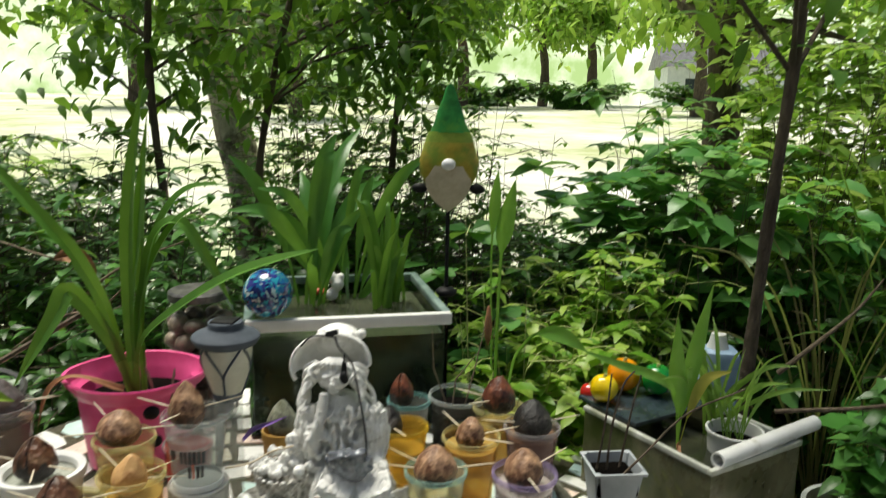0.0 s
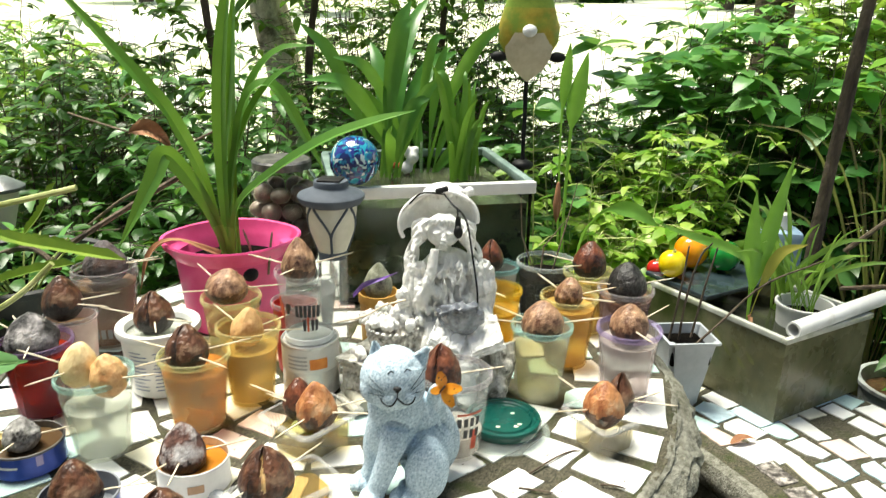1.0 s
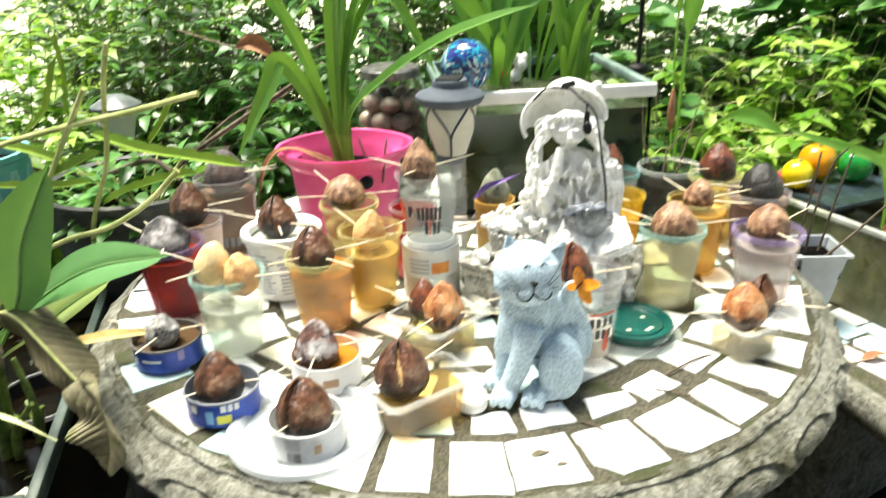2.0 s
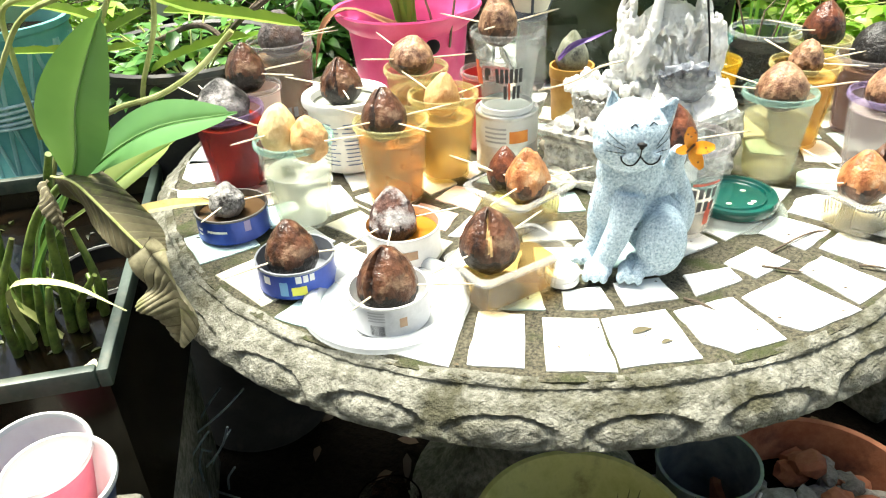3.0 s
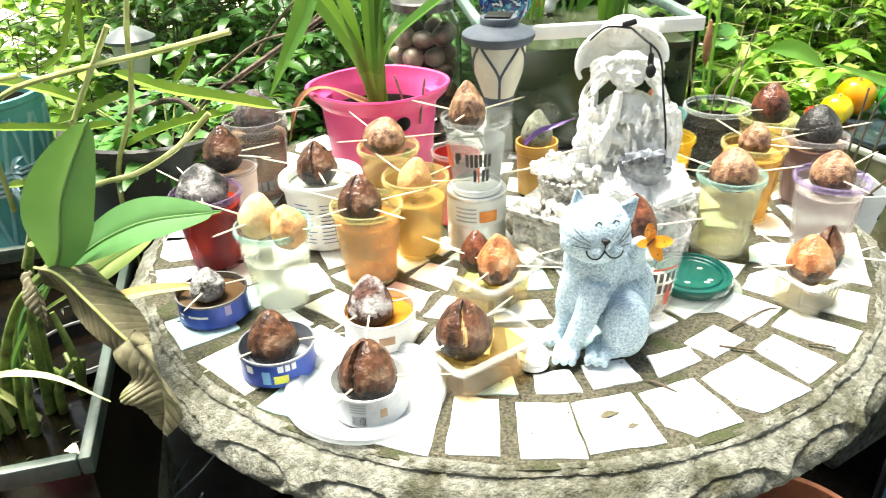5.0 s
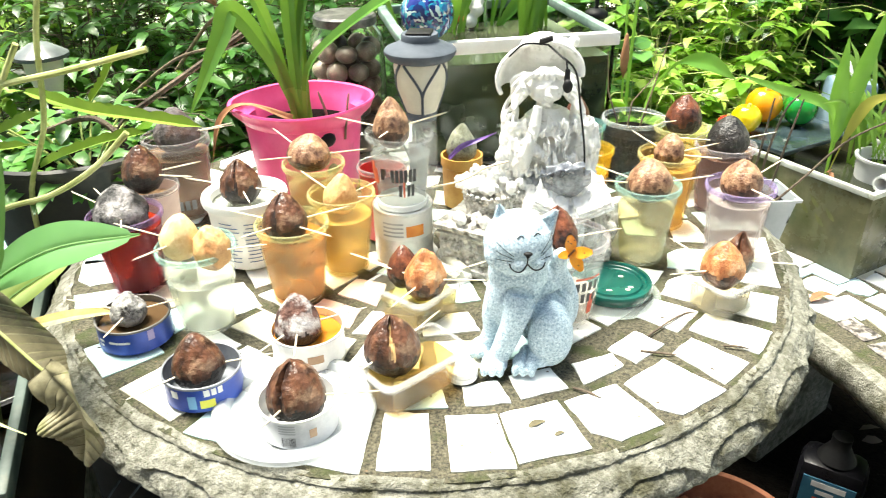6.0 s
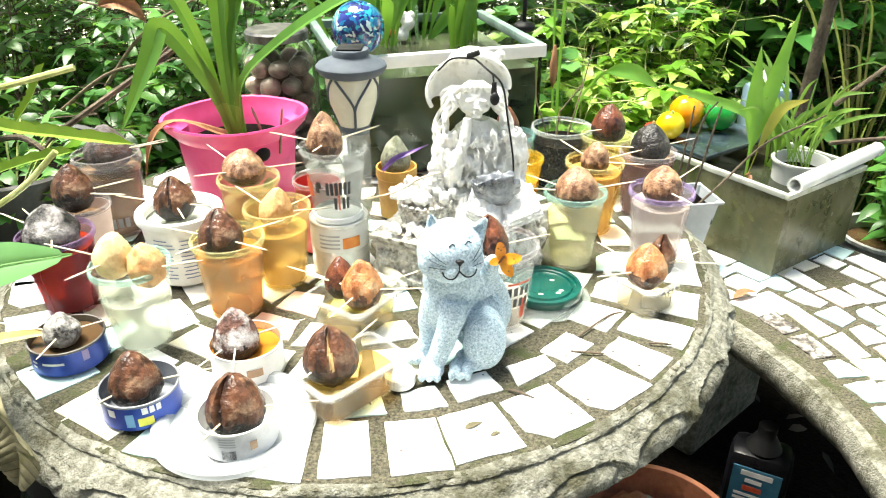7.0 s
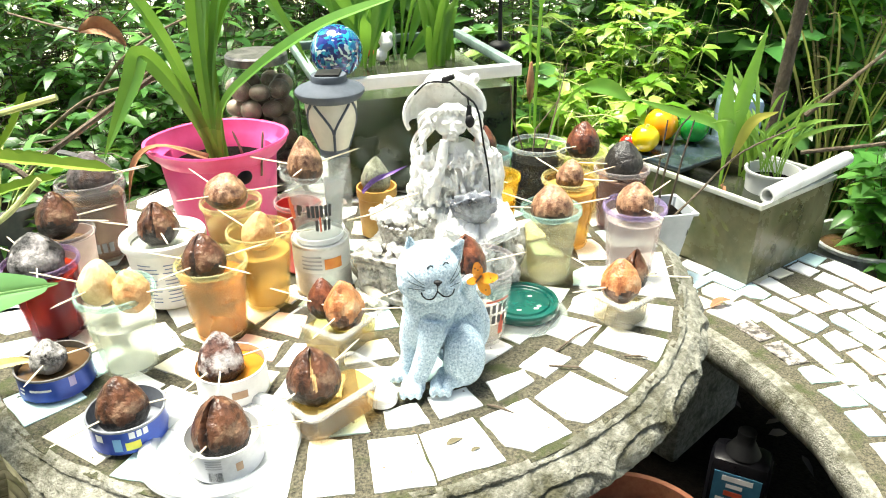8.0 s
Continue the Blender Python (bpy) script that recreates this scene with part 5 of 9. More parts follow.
    # boots with turned cuffs
    for x, y in ((-0.008, -0.070), (0.034, -0.074)):
        tube(spline([(x, y + 0.030, 0.082), (x, y - 0.004, 0.066), (x + 0.004, y - 0.006, 0.028), (x + 0.004, y - 0.018, 0.012)], 10), [0.017, 0.017, 0.017, 0.016, 0.015, 0.015, 0.015, 0.014, 0.014, 0.012], 14, bm)
        for i in range(14):
            a = 2 * math.pi * i / 14
            ball(bm, (x + 0.019 * math.cos(a), y - 0.004 + 0.006 * math.sin(a), 0.068 + 0.019 * math.sin(a)), 0.0045, 7)
    # open book with thick pages
    for s in (-1, 1):
        for k in range(3):
            bmesh.ops.create_cube(bm, size=1.0, matrix=Matrix.Translation((0.036 + s * 0.024, -0.062 - 0.001 * k, 0.104 + 0.0048 * k)) @ R(radians(-s * 26), 4, "Y") @ R(radians(34), 4, "X") @ Matrix.Diagonal((0.054 - 0.003 * k, 0.054 - 0.003 * k, 0.0034, 1)))
    # gnarled lumps at the side
    for p in ((0.080, -0.018, 0.040, 0.026), (0.090, -0.040, 0.052, 0.015), (0.078, -0.056, 0.026, 0.020), (0.094, -0.020, 0.066, 0.012), (0.066, -0.064, 0.050, 0.014), (-0.038, -0.072, 0.030, 0.016)):
        ball(bm, p[:3], p[3], 12)
    for i in range(5):
        tube(spline([(0.070 + 0.006 * i, -0.050 + 0.006 * i, 0.014), (0.078 + 0.006 * i, -0.056 + 0.006 * i, 0.050), (0.072 + 0.007 * i, -0.046 + 0.006 * i, 0.084)], 8), 0.0055, 7, bm)
    # woven basket of flowers on a panelled crate
    rot = R(radians(-26), 4, "Z")
    cx, cy = -0.092, -0.050
    for sx, sy, z0, zc in ((0.078, 0.074, 0.064, 0.032), (0.090, 0.086, 0.007, 0.066), (0.084, 0.080, 0.005, 0.056), (0.090, 0.086, 0.010, 0.005)):
        bmesh.ops.create_cube(bm, size=1.0, matrix=Matrix.Translation((cx, cy, zc)) @ rot @ Matrix.Diagonal((sx, sy, z0, 1)))
    for i in range(26):
        p = rot @ Vector((r.uniform(-0.034, 0.034), -0.0375, 0))
        ball(bm, (cx + p.x, cy + p.y, 0.030 + r.uniform(-0.016, 0.016)), r.uniform(0.0025, 0.0042), 6)
    bx, by = -0.072, -0.036
    for k in range(8):
        for i in range(26):
            a = 2 * math.pi * (i + 0.5 * (k % 2)) / 26
            rr = 0.030 + 0.0012 * k
            ball(bm, (bx + rr * math.cos(a), by + rr * math.sin(a), 0.072 + 0.0052 * k), (0.0042, 0.0042, 0.0030), 6)
    ball(bm, (bx, by, 0.092), (0.031, 0.031, 0.024), 14)
    for i in range(70):
        a, q = r.uniform(0, 6.28), 0.046 * math.sqrt(r.random())
        ball(bm, (bx - 0.002 + q * math.cos(a), by + 0.006 + q * math.sin(a) * 0.8, 0.116 + r.uniform(-0.004, 0.022) * (1 - q / 0.06)), r.uniform(0.0045, 0.0082), 7)
    for i in range(22):
        ball(bm, (cx + r.uniform(-0.034, 0.022), cy + r.uniform(-0.036, -0.006), 0.073 + r.uniform(0, 0.008)), r.uniform(0.005, 0.009), 7)
    for i in range(10):
        ball(bm, (-0.050 + r.uniform(-0.012, 0.02), -0.02 + r.uniform(-0.02, 0.02), 0.128 + r.uniform(0, 0.030)), r.uniform(0.006, 0.010), 7)
    bmesh.ops.create_cube(bm, size=1.0, matrix=Matrix.Translation((0.0, -0.004, 0.008)) @ Matrix.Diagonal((0.19, 0.13, 0.016, 1)))
    out = fused(bm, 0.00125, 1, 0.0002, 260)
    for v in out.verts:
        if v.co.z < 0.204:
            v.co += v.normal * (noise.fractal(v.co * 110, 1.0, 2.0, 3) * 0.0014 - (0.0026 if v.co.z > 0.105 else 0.0008) * max(0.0, 1 - abs(noise.noise(Vector((v.co.x * 70, v.co.y * 70, v.co.z * 38)))) * 4.5))
        elif v.co.y < -0.022 and 0.226 < v.co.z < 0.261:
            # carved lids and mouth
            for k in (-1, 1):
                u = (v.co.x + 0.0015 - k * 0.0095) / 0.0068
                v.co -= v.normal * 0.0022 * max(0.0, 1 - u * u) * math.exp(-((v.co.z - 0.2472 - 0.0010 * u * u) / 0.0011) ** 2)
                v.co -= v.normal * 0.0012 * max(0.0, 1 - u * u) * math.exp(-((v.co.z - 0.2542 + 0.0014 * u * u) / 0.0014) ** 2)
            u = (v.co.x + 0.001) / 0.0070
            v.co -= v.normal * 0.0020 * max(0.0, 1 - u * u) * math.exp(-((v.co.z - 0.2342 - 0.0008 * u * u) / 0.0010) ** 2)
    for f in out.faces:
        c = f.calc_center_median()
        crate = rot.inverted() @ Vector((c.x - cx, c.y - cy, 0))
        f.material_index = 1 if (abs(crate.x) < 0.05 and abs(crate.y) < 0.05 and c.z < 0.071) or (c.x > 0.055 and c.z < 0.09) or c.z < 0.02 or ((c.x - bx) ** 2 + (c.y - by) ** 2 < 0.048 ** 2 and c.z < 0.110) else 0
    ob = link("girl_statue", out, [M_STATUE, M_STATUEWORN])
    ob.matrix_world = pose(-0.193, 1.048, TZ + 0.003, 0, 0, 3) @ Matrix.Diagonal((0.96, 0.96, 0.96, 1))
    tagged(ob, "weathered white stone statue of a seated reader in a brimmed hat", "statue")


girl_statue()
# crumpled clear bag in the lap
bm = bmesh.new()
ball(bm, (0, 0, 0), (0.032, 0.013, 0.027), 40)
for v in bm.verts:
    d = noise.fractal(v.co * 60, 1.0, 2.0, 3)
    v.co *= 1 + 0.26 * d
    v.co.z += 0.006 * noise.noise(v.co * 120)
ob = link("plastic_bag", bm, [surface("crumpled_grey_film", (0.010, 0.014, 0.026), (0.42, 0.45, 0.50), 34, 0.10, 0.6, 45, clear=0.22, bump_dist=0.006, coat=0.8)])
ob.matrix_world = pose(-0.164, 0.992, 0.881, 20, 0, 0)
tagged(ob, "crumpled grey translucent plastic bag on the statue's lap", "bag")
# cord with an earpiece hung over the hat
bm = tube(spline([(-0.195, 1.040, 1.040), (-0.181, 1.006, 1.036), (-0.161, 0.994, 1.019), (-0.152, 0.998, 0.971), (-0.144, 0.996, 0.923), (-0.142, 0.994, 0.885)], 24), 0.0013, 6)
tube(spline([(-0.243, 1.042, 1.024), (-0.224, 1.033, 1.042), (-0.195, 1.040, 1.040)], 12), 0.0012, 6, bm)
tube([(-0.173, 0.998, 1.033), (-0.171, 0.992, 1.019)], 0.0012, 6, bm)
tube([(-0.171, 0.992, 1.023), (-0.171, 0.990, 1.009)], [0.003, 0.0042], 10, bm)
ball(bm, (-0.170, 0.986, 1.004), (0.0060, 0.0050, 0.0085), 12)
tube([(-0.205, 1.036, 1.044), (-0.190, 1.033, 1.050)], [0.004, 0.0035], 8, bm)
tagged(link("earphone_cord", bm, [M_BLACK]), "thin black cord with an earpiece hanging over the hat brim", "cord")
bm = blade(bmesh.new(), [(-0.317, 1.013, 0.896), (-0.300, 1.008, 0.915), (-0.278, 1.013, 0.923), (-0.255, 1.013, 0.934)], 0.007, 16, 0.4, None, (-0.008, -0.935, 0.414), 0, 0.6)
tagged(link("ribbon", bm, [surface("purple_ribbon", (0.088, 0.044, 0.222), (0.223, 0.101, 0.414), 30, 0.4, 0.2)]), "frayed purple ribbon on the stone flowers", "ribbon")
bm = tube(spline([(-0.339, 1.004, 0.858), (-0.296, 0.983, 0.879), (-0.265, 0.980, 0.899), (-0.238, 0.985, 0.906)], 16), 0.0014, 6)
tagged(link("twig", bm, [M_PICK]), "bent pale twig leaning on the stone basket", "twig")
bm = tube([(-0.325, 0.994, 0.764), (-0.288, 0.941, 0.764)], [0.0105, 0.009], 10)
tube([(-0.329, 0.970, 0.762), (-0.296, 0.932, 0.762)], [0.006, 0.005], 8, bm)
tagged(link("driftwood", bm, [surface("grey_driftwood", (0.261, 0.255, 0.203), (0.491, 0.466, 0.376), 30, 0.9, 0.5, 80)]), "short grey sticks lying by the statue's crate", "stick")

# ---- solar garden lamp ----
ob = thing("garden_lamp", -0.361, 1.074, TZ + 0.0035, "grey solar garden lamp with frosted panes on a clear stem", "lamp")
ob.scale = (0.89, 0.89, 1.0)
z = -(TZ + 0.0035)
part("cap", lathe([(0.0, 1.0445 + z), (0.0265, 1.0445 + z), (0.0275, 1.043 + z), (0.0275, 1.036 + z), (0.0290, 1.0345 + z), (0.0505, 1.0265 + z), (0.0535, 1.0235 + z), (0.0535, 1.0195 + z), (0.0480, 1.0125 + z), (0.0430, 1.0105 + z), (0, 1.0115 + z)], 56), M_LAMPGREY, ob)
bm = bmesh.new()
box(bm, -0.0185, -0.0185, 1.0446 + z, 0.0185, 0.0185, 1.0472 + z, 0.0010)
part("solar_panel", bm, M_BLACK, ob, "small dark solar panel")
part("shade", lathe([(0.0400, 1.012 + z), (0.0405, 1.000 + z), (0.0355, 0.972 + z), (0.0235, 0.942 + z), (0.021, 0.938 + z)], 48), M_LAMPGLASS, ob, "frosted cream panes")
for i in range(4):
    a = radians(90 * i + 282)
    prof = lambda t: 0.0414 - 0.0182 * t ** 1.7
    for s in (-1, 1):
        pts = []
        for k in range(9):
            t = k / 8
            aa = a + s * radians(40) * max(0, 1 - t * 1.7) ** 1.3
            rr = prof(t)
            pts.append((rr * math.cos(aa), rr * math.sin(aa), 1.010 - 0.070 * t + z))
        part("pane_bar", tube(pts, 0.0021, 6), M_LAMPGREY, ob)
part("collar", lathe([(0.0, 0.942 + z), (0.0225, 0.942 + z), (0.0240, 0.938 + z), (0.0225, 0.930 + z), (0.0, 0.930 + z)], 36), M_LAMPGREY, ob)
part("stem", lathe([(0.0, 0.0), (0.0235, 0.0), (0.0235, 0.184), (0.0245, 0.188), (0.0215, 0.188), (0.0215, 0.003), (0, 0.003)], 36), CLEAR, ob, "clear plastic tube")

# small brown pot and a red cup behind the tall cup
ob = thing("clay_pot", -0.318, 1.185, TZ + 0.0035, "small ochre pot holding a grey-green bud", "pot")
ob.scale = (0.93, 0.93, 0.93)
part("pot_wall", lathe([(0, 0), (0.030, 0), (0.033, 0.07), (0.035, 0.072), (0.035, 0.088), (0.032, 0.088), (0.030, 0.07), (0, 0.068)], 36), surface("ochre_plastic", (0.35, 0.18, 0.03), (0.50, 0.30, 0.07), 20, 0.5, 0.1), ob)
part("bud", pit_mesh(0.052, 0.062, 40, 0, 0.25), surface("grey_green_skin", (0.15, 0.16, 0.10), (0.42, 0.43, 0.34), 40, 0.8, 0.5, 120, stain=(0.03, 0.03, 0.03), stain_scale=24, stain_at=0.55), ob).location = (0, 0, 0.105)
cup("plastic_cup", -0.4190, 1.0640, 0.0280, 0.0335, 0.1100, surface("red_cup_wall", (0.45, 0.03, 0.03), (0.6, 0.06, 0.05), 12, 0.35, 0.05), P_SMOKELIP, 0.5, None, "red plastic cup behind the tall clear cup")

# ---- pink flower pot with a strap-leaved lily ----
PX, PY, PZ = -0.579, 1.225, TZ + 0.0035
ob = thing("flower_pot", PX, PY, PZ, "bright pink plastic flower pot with two pulled-out lips", "flower pot")
ob.scale = (0.92, 0.92, 0.83)
ear = lambda a, r, z: (0.012 * max(0, math.cos(a - 3.4)) ** 8 + 0.012 * max(0, math.cos(a - 0.35)) ** 8) if z > 0.155 else 0.0
part("pot_wall", lathe([(0, 0.0), (0.084, 0.0), (0.088, 0.003), (0.101, 0.150), (0.104, 0.152), (0.109, 0.166), (0.113, 0.178), (0.115, 0.180), (0.1135, 0.1835), (0.108, 0.182), (0.102, 0.158), (0.098, 0.150), (0.085, 0.006), (0, 0.006)], 72, wave=ear), M_PINK, ob)
part("soil", lathe([(0, 0.135), (0.05, 0.137), (0.0945, 0.128), (0.094, 0.120), (0, 0.120)], 40), M_SOIL, ob)
for (a, zz, w, h) in ((-50, 0.132, 0.020, 0.026), (-46, 0.070, 0.016, 0.024)):
    q = 0.088 + 0.013 * zz / 0.15 - 0.006
    part("black_mark", ball(bmesh.new(), (q * math.cos(radians(a)), q * math.sin(radians(a)), zz), (w * 0.75, w * 0.75, h * 0.6), 14), M_BLACK, ob, "black cut-out mark on the pot")
lily = thing("lily_plant", PX, PY, PZ + 0.108, "strap-leaved green lily growing in the pink pot", "plant")
lily.scale = (0.93, 0.93, 0.93)
strap = lambda u: (0.42 + 1.16 * u if u < 0.5 else 1.0) * (1 - max(0, (u - 0.6) / 0.4) ** 2.2)
for pts, w in (
    (((0, 0, 0), (-0.024, -0.027, 0.148), (-0.045, -0.070, 0.253), (-0.078, -0.102, 0.328), (-0.220, -0.134, 0.510)), 0.032),
    (((0, 0, 0), (-0.004, 0.0, 0.18), (0.014, -0.01, 0.36), (0.051, -0.016, 0.558)), 0.034),
    (((0, 0, 0), (0.014, 0.01, 0.17), (0.045, 0.01, 0.29), (0.090, 0.02, 0.315), (0.135, 0.03, 0.24), (0.170, 0.04, 0.165)), 0.027),
    (((0, 0, 0), (-0.012, 0.038, 0.131), (0.011, 0.038, 0.239), (0.044, 0.038, 0.326), (0.092, 0.038, 0.373), (0.157, 0.038, 0.382)), 0.027),
    (((0, 0, 0), (0.025, -0.027, 0.106), (0.086, -0.027, 0.168), (0.188, -0.027, 0.233), (0.274, -0.027, 0.267), (0.341, -0.027, 0.287)), 0.029),
    (((0, 0, 0), (-0.025, -0.03, 0.110), (-0.074, -0.059, 0.203), (-0.094, -0.081, 0.165), (-0.138, -0.134, 0.060)), 0.040),
    (((0, 0, 0), (-0.009, 0.016, 0.151), (0.008, 0.016, 0.262), (0.020, 0.016, 0.355), (0.031, 0.016, 0.445)), 0.026),
    (((0, 0, 0), (0.004, 0.005, 0.134), (0.033, 0.005, 0.234), (0.085, 0.005, 0.316), (0.138, 0.005, 0.355)), 0.026),
    (((0, 0, 0), (0.004, 0.012, 0.17), (0.010, 0.02, 0.34), (0.024, 0.03, 0.50)), 0.022),
):
    j = Vector((rnd.uniform(-0.012, 0.012), rnd.uniform(-0.012, 0.012), 0))
    bm = blade(bmesh.new(), [Vector(p) + j * (1 if i == 0 else 0.4) for i, p in enumerate(pts)], w * 0.84, 26, 0.45, strap, (0.2, -1, 0.2) if len(pts) == 5 and pts[-1][2] < 0.1 else (0, -0.6, 1))
    for f in bm.faces:
        f.material_index = 1 if f.calc_center_median().z < 0.07 and f.calc_center_median().length < 0.10 else 0
    part("leaf", bm, [M_BLADE, M_BLADEPALE], lily)
bm = blade(bmesh.new(), [(-0.01, -0.03, 0.02), (-0.07, -0.07, 0.055), (-0.115, -0.085, 0.030), (-0.140, -0.09, -0.05)], 0.016, 14, 0.5, None, (0, -0.4, 1), 0, 0.5)
part("dry_leaf", bm, M_DRY, lily, "withered orange-brown leaf")
bm = tube(spline([(0.050, -0.05, -0.005), (0.060, -0.06, 0.035), (0.050, -0.065, 0.080)], 10), [0.0022] * 9 + [0.001], 6)
tube(spline([(0.085, -0.05, -0.005), (0.092, -0.055, 0.040), (0.098, -0.055, 0.075)], 10), [0.0022] * 9 + [0.001], 6, bm)
part("shoot", bm, M_TWIG, lily)

# ---- glass aquarium with water plants behind the table ----
AX, AY, ARZ, AZ0, AZ1, AL, AD = -0.2472, 1.3714, 19.0, TZ + 0.006, 0.973, 0.36, 0.34
ob = thing("stand", AX, AY, 0, "plain concrete block behind the table under the aquarium", "stand", rz=ARZ)
bm = bmesh.new()
box(bm, -0.03, 0.285, 0, AL / 2 - 0.02, AD + 0.06, AZ0 - 0.001, 0.01)
part("block", bm, M_CONC, ob)
aq = thing("aquarium", AX, AY, AZ0, "old glass aquarium with white plastic rim and murky water", "aquarium", rz=ARZ)
ah = AZ1 - AZ0
for name, b in (("front_pane", (-AL / 2, 0, 0.006, AL / 2, 0.005, ah - 0.012)), ("back_pane", (-AL / 2, AD - 0.005, 0.006, AL / 2, AD, ah - 0.012)), ("side_pane", (-AL / 2, 0.0055, 0.006, -AL / 2 + 0.005, AD - 0.0055, ah - 0.012)), ("side_pane", (AL / 2 - 0.005, 0.0055, 0.006, AL / 2, AD - 0.0055, ah - 0.012))):
    bm = bmesh.new()
    box(bm, *b)
    part(name, bm, M_AQGLASS, aq, smooth=False).visible_shadow = False
bm = bmesh.new()
box(bm, -AL / 2, 0, 0, AL / 2, AD, 0.005)
part("bottom", bm, M_BLACK, aq)
bm = bmesh.new()
box(bm, -AL / 2 - 0.006, -0.007, ah - 0.022, AL / 2 + 0.006, 0.010, ah, 0.002)
part("front_rim", bm, M_WHITEPL, aq, "white plastic front rim")
for sx in (-1, 1):
    bm = bmesh.new()
    box(bm, sx * AL / 2 - 0.009, 0.0105, ah - 0.016, sx * AL / 2 + 0.007, AD - 0.0105, ah, 0.002)
    part("side_rim", bm, surface("algae_grey_rim", (0.10, 0.16, 0.14), (0.26, 0.34, 0.31), 14, 0.4, 0.1), aq)
bm = bmesh.new()
box(bm, -AL / 2 - 0.006, AD - 0.010, ah - 0.016, AL / 2 + 0.006, AD + 0.006, ah, 0.002)
part("back_rim", bm, surface("algae_back_rim", (0.10, 0.16, 0.14), (0.22, 0.30, 0.27), 14, 0.4, 0.1), aq)
bm = bmesh.new()
box(bm, -AL / 2 + 0.007, 0.007, 0.006, AL / 2 - 0.007, AD - 0.007, ah - 0.042)
part("water", bm, surface("murky_green_water", (0.030, 0.038, 0.022), (0.085, 0.095, 0.055), 5, 0.10, 0.05, 20, clear=0.15, rough_vary=0.03, spec=0.22), aq, "murky dark green water")


def water_plant(name, x, y, z, n, hmin, hmax, w, spread, mat, label, seed, lean=(0, 0), shape=None, category="plant"):
    ob = thing(name, x, y, z, label, category)
    r = random.Random(seed)
    for i in range(n):
        a = r.uniform(0, 6.28)
        q = r.uniform(0.2, 1) * spread
        h = r.uniform(hmin, hmax)
        bx, by = r.uniform(-0.02, 0.02), r.uniform(-0.02, 0.02)
        dx, dy = q * math.cos(a) + lean[0] * h, q * math.sin(a) + lean[1] * h
        bend = r.uniform(-0.12, 0.02) if r.random() < 0.5 else 0
        pts = [(bx, by, 0), (bx + dx * 0.25, by + dy * 0.25, h * 0.5), (bx + dx * 0.62, by + dy * 0.62, h * 0.85), (bx + dx, by + dy, h * (1 + bend))]
        part("leaf", blade(bmesh.new(), pts, w * r.uniform(0.75, 1.2), 14, 0.2, shape, (math.cos(a) * 0.3, -0.8, 0.5)), mat, ob)
    return ob


lance = lambda u: (0.35 + 1.3 * u if u < 0.5 else 1.0) * (1 - max(0, (u - 0.5) / 0.5) ** 2)
spear = lambda u: 0.22 if u < 0.34 else 0.10 + broad((u - 0.34) / 0.66)
water_plant("arrowhead_plant", -0.385, 1.60, 0.84, 12, 0.17, 0.46, 0.030, 0.29, M_POND, "broad-bladed green water plant standing in the aquarium", 31, shape=spear)
water_plant("arrowhead_plant", -0.325, 1.65, 0.84, 11, 0.17, 0.43, 0.027, 0.27, M_POND, "broad-bladed green water plant standing in the aquarium", 32, shape=spear)
water_plant("iris_plant", -0.228, 1.60, 0.84, 12, 0.18, 0.36, 0.014, 0.08, M_BLADE, "narrow-bladed green iris standing in the aquarium", 33, shape=lance)
water_plant("iris_plant", -0.205, 1.65, 0.84, 8, 0.18, 0.32, 0.012, 0.07, M_BLADE, "narrow-bladed green iris standing in the aquarium", 34, shape=lance)
ob = thing("fountain_pump", -0.317, 1.640, 0.850, "small clear fountain pipe and dark pump in the aquarium", "pump")
part("pump_body", lathe([(0, -0.02), (0.022, -0.02), (0.022, 0.02), (0.016, 0.026), (0, 0.026)], 20), M_BLACK, ob)
part("pipe", lathe([(0, 0.026), (0.0035, 0.026), (0.0035, 0.15), (0, 0.152)], 12), CLEAR, ob)
ob = thing("stone_ornament", -0.345, 1.620, 0.930, "small white and rust-coloured ornament in the aquarium", "ornament")
ob.scale = (0.9, 0.9, 0.9)
bm = bmesh.new()
for p in ((0, 0, 0.02, 0.016), (0.014, 0, 0.045, 0.016), (-0.004, 0, 0.062, 0.014), (0.02, 0.004, 0.062, 0.010)):
    ball(bm, p[:3], p[3], 10)
part("shell", fused(bm, 0.004, 2), M_STATUE, ob)
bm = bmesh.new()
ball(bm, (-0.03, 0, 0.025), (0.018, 0.010, 0.008), 10)
part("red_piece", bm, M_INKRED, ob)
part("stem", tube([(0.004, 0, -0.09), (0.002, 0, 0.012)], 0.006, 8), M_BARK, ob)

# swirled glass ball on a jar stand, jar of stones
bm = bmesh.new()
bmesh.ops.create_icosphere(bm, subdivisions=5, radius=0.044)
m = bpy.data.materials.new("swirled_blue_glass")
m.use_nodes = True
nt = m.node_tree
b = nt.nodes["Principled BSDF"]
tc = nt.nodes.new("ShaderNodeTexCoord")
warp = nt.nodes.new("ShaderNodeTexNoise")
warp.inputs["Scale"].default_value = 28
mixv = nt.nodes.new("ShaderNodeMix")
mixv.data_type = "VECTOR"
mixv.inputs[0].default_value = 0.06
nt.links.new(tc.outputs["Object"], warp.inputs["Vector"])
nt.links.new(tc.outputs["Object"], mixv.inputs[4])
nt.links.new(warp.outputs["Color"], mixv.inputs[5])
vor = nt.nodes.new("ShaderNodeTexVoronoi")
vor.inputs["Scale"].default_value = 140
nt.links.new(mixv.outputs[1], vor.inputs["Vector"])
sep = nt.nodes.new("ShaderNodeSeparateColor")
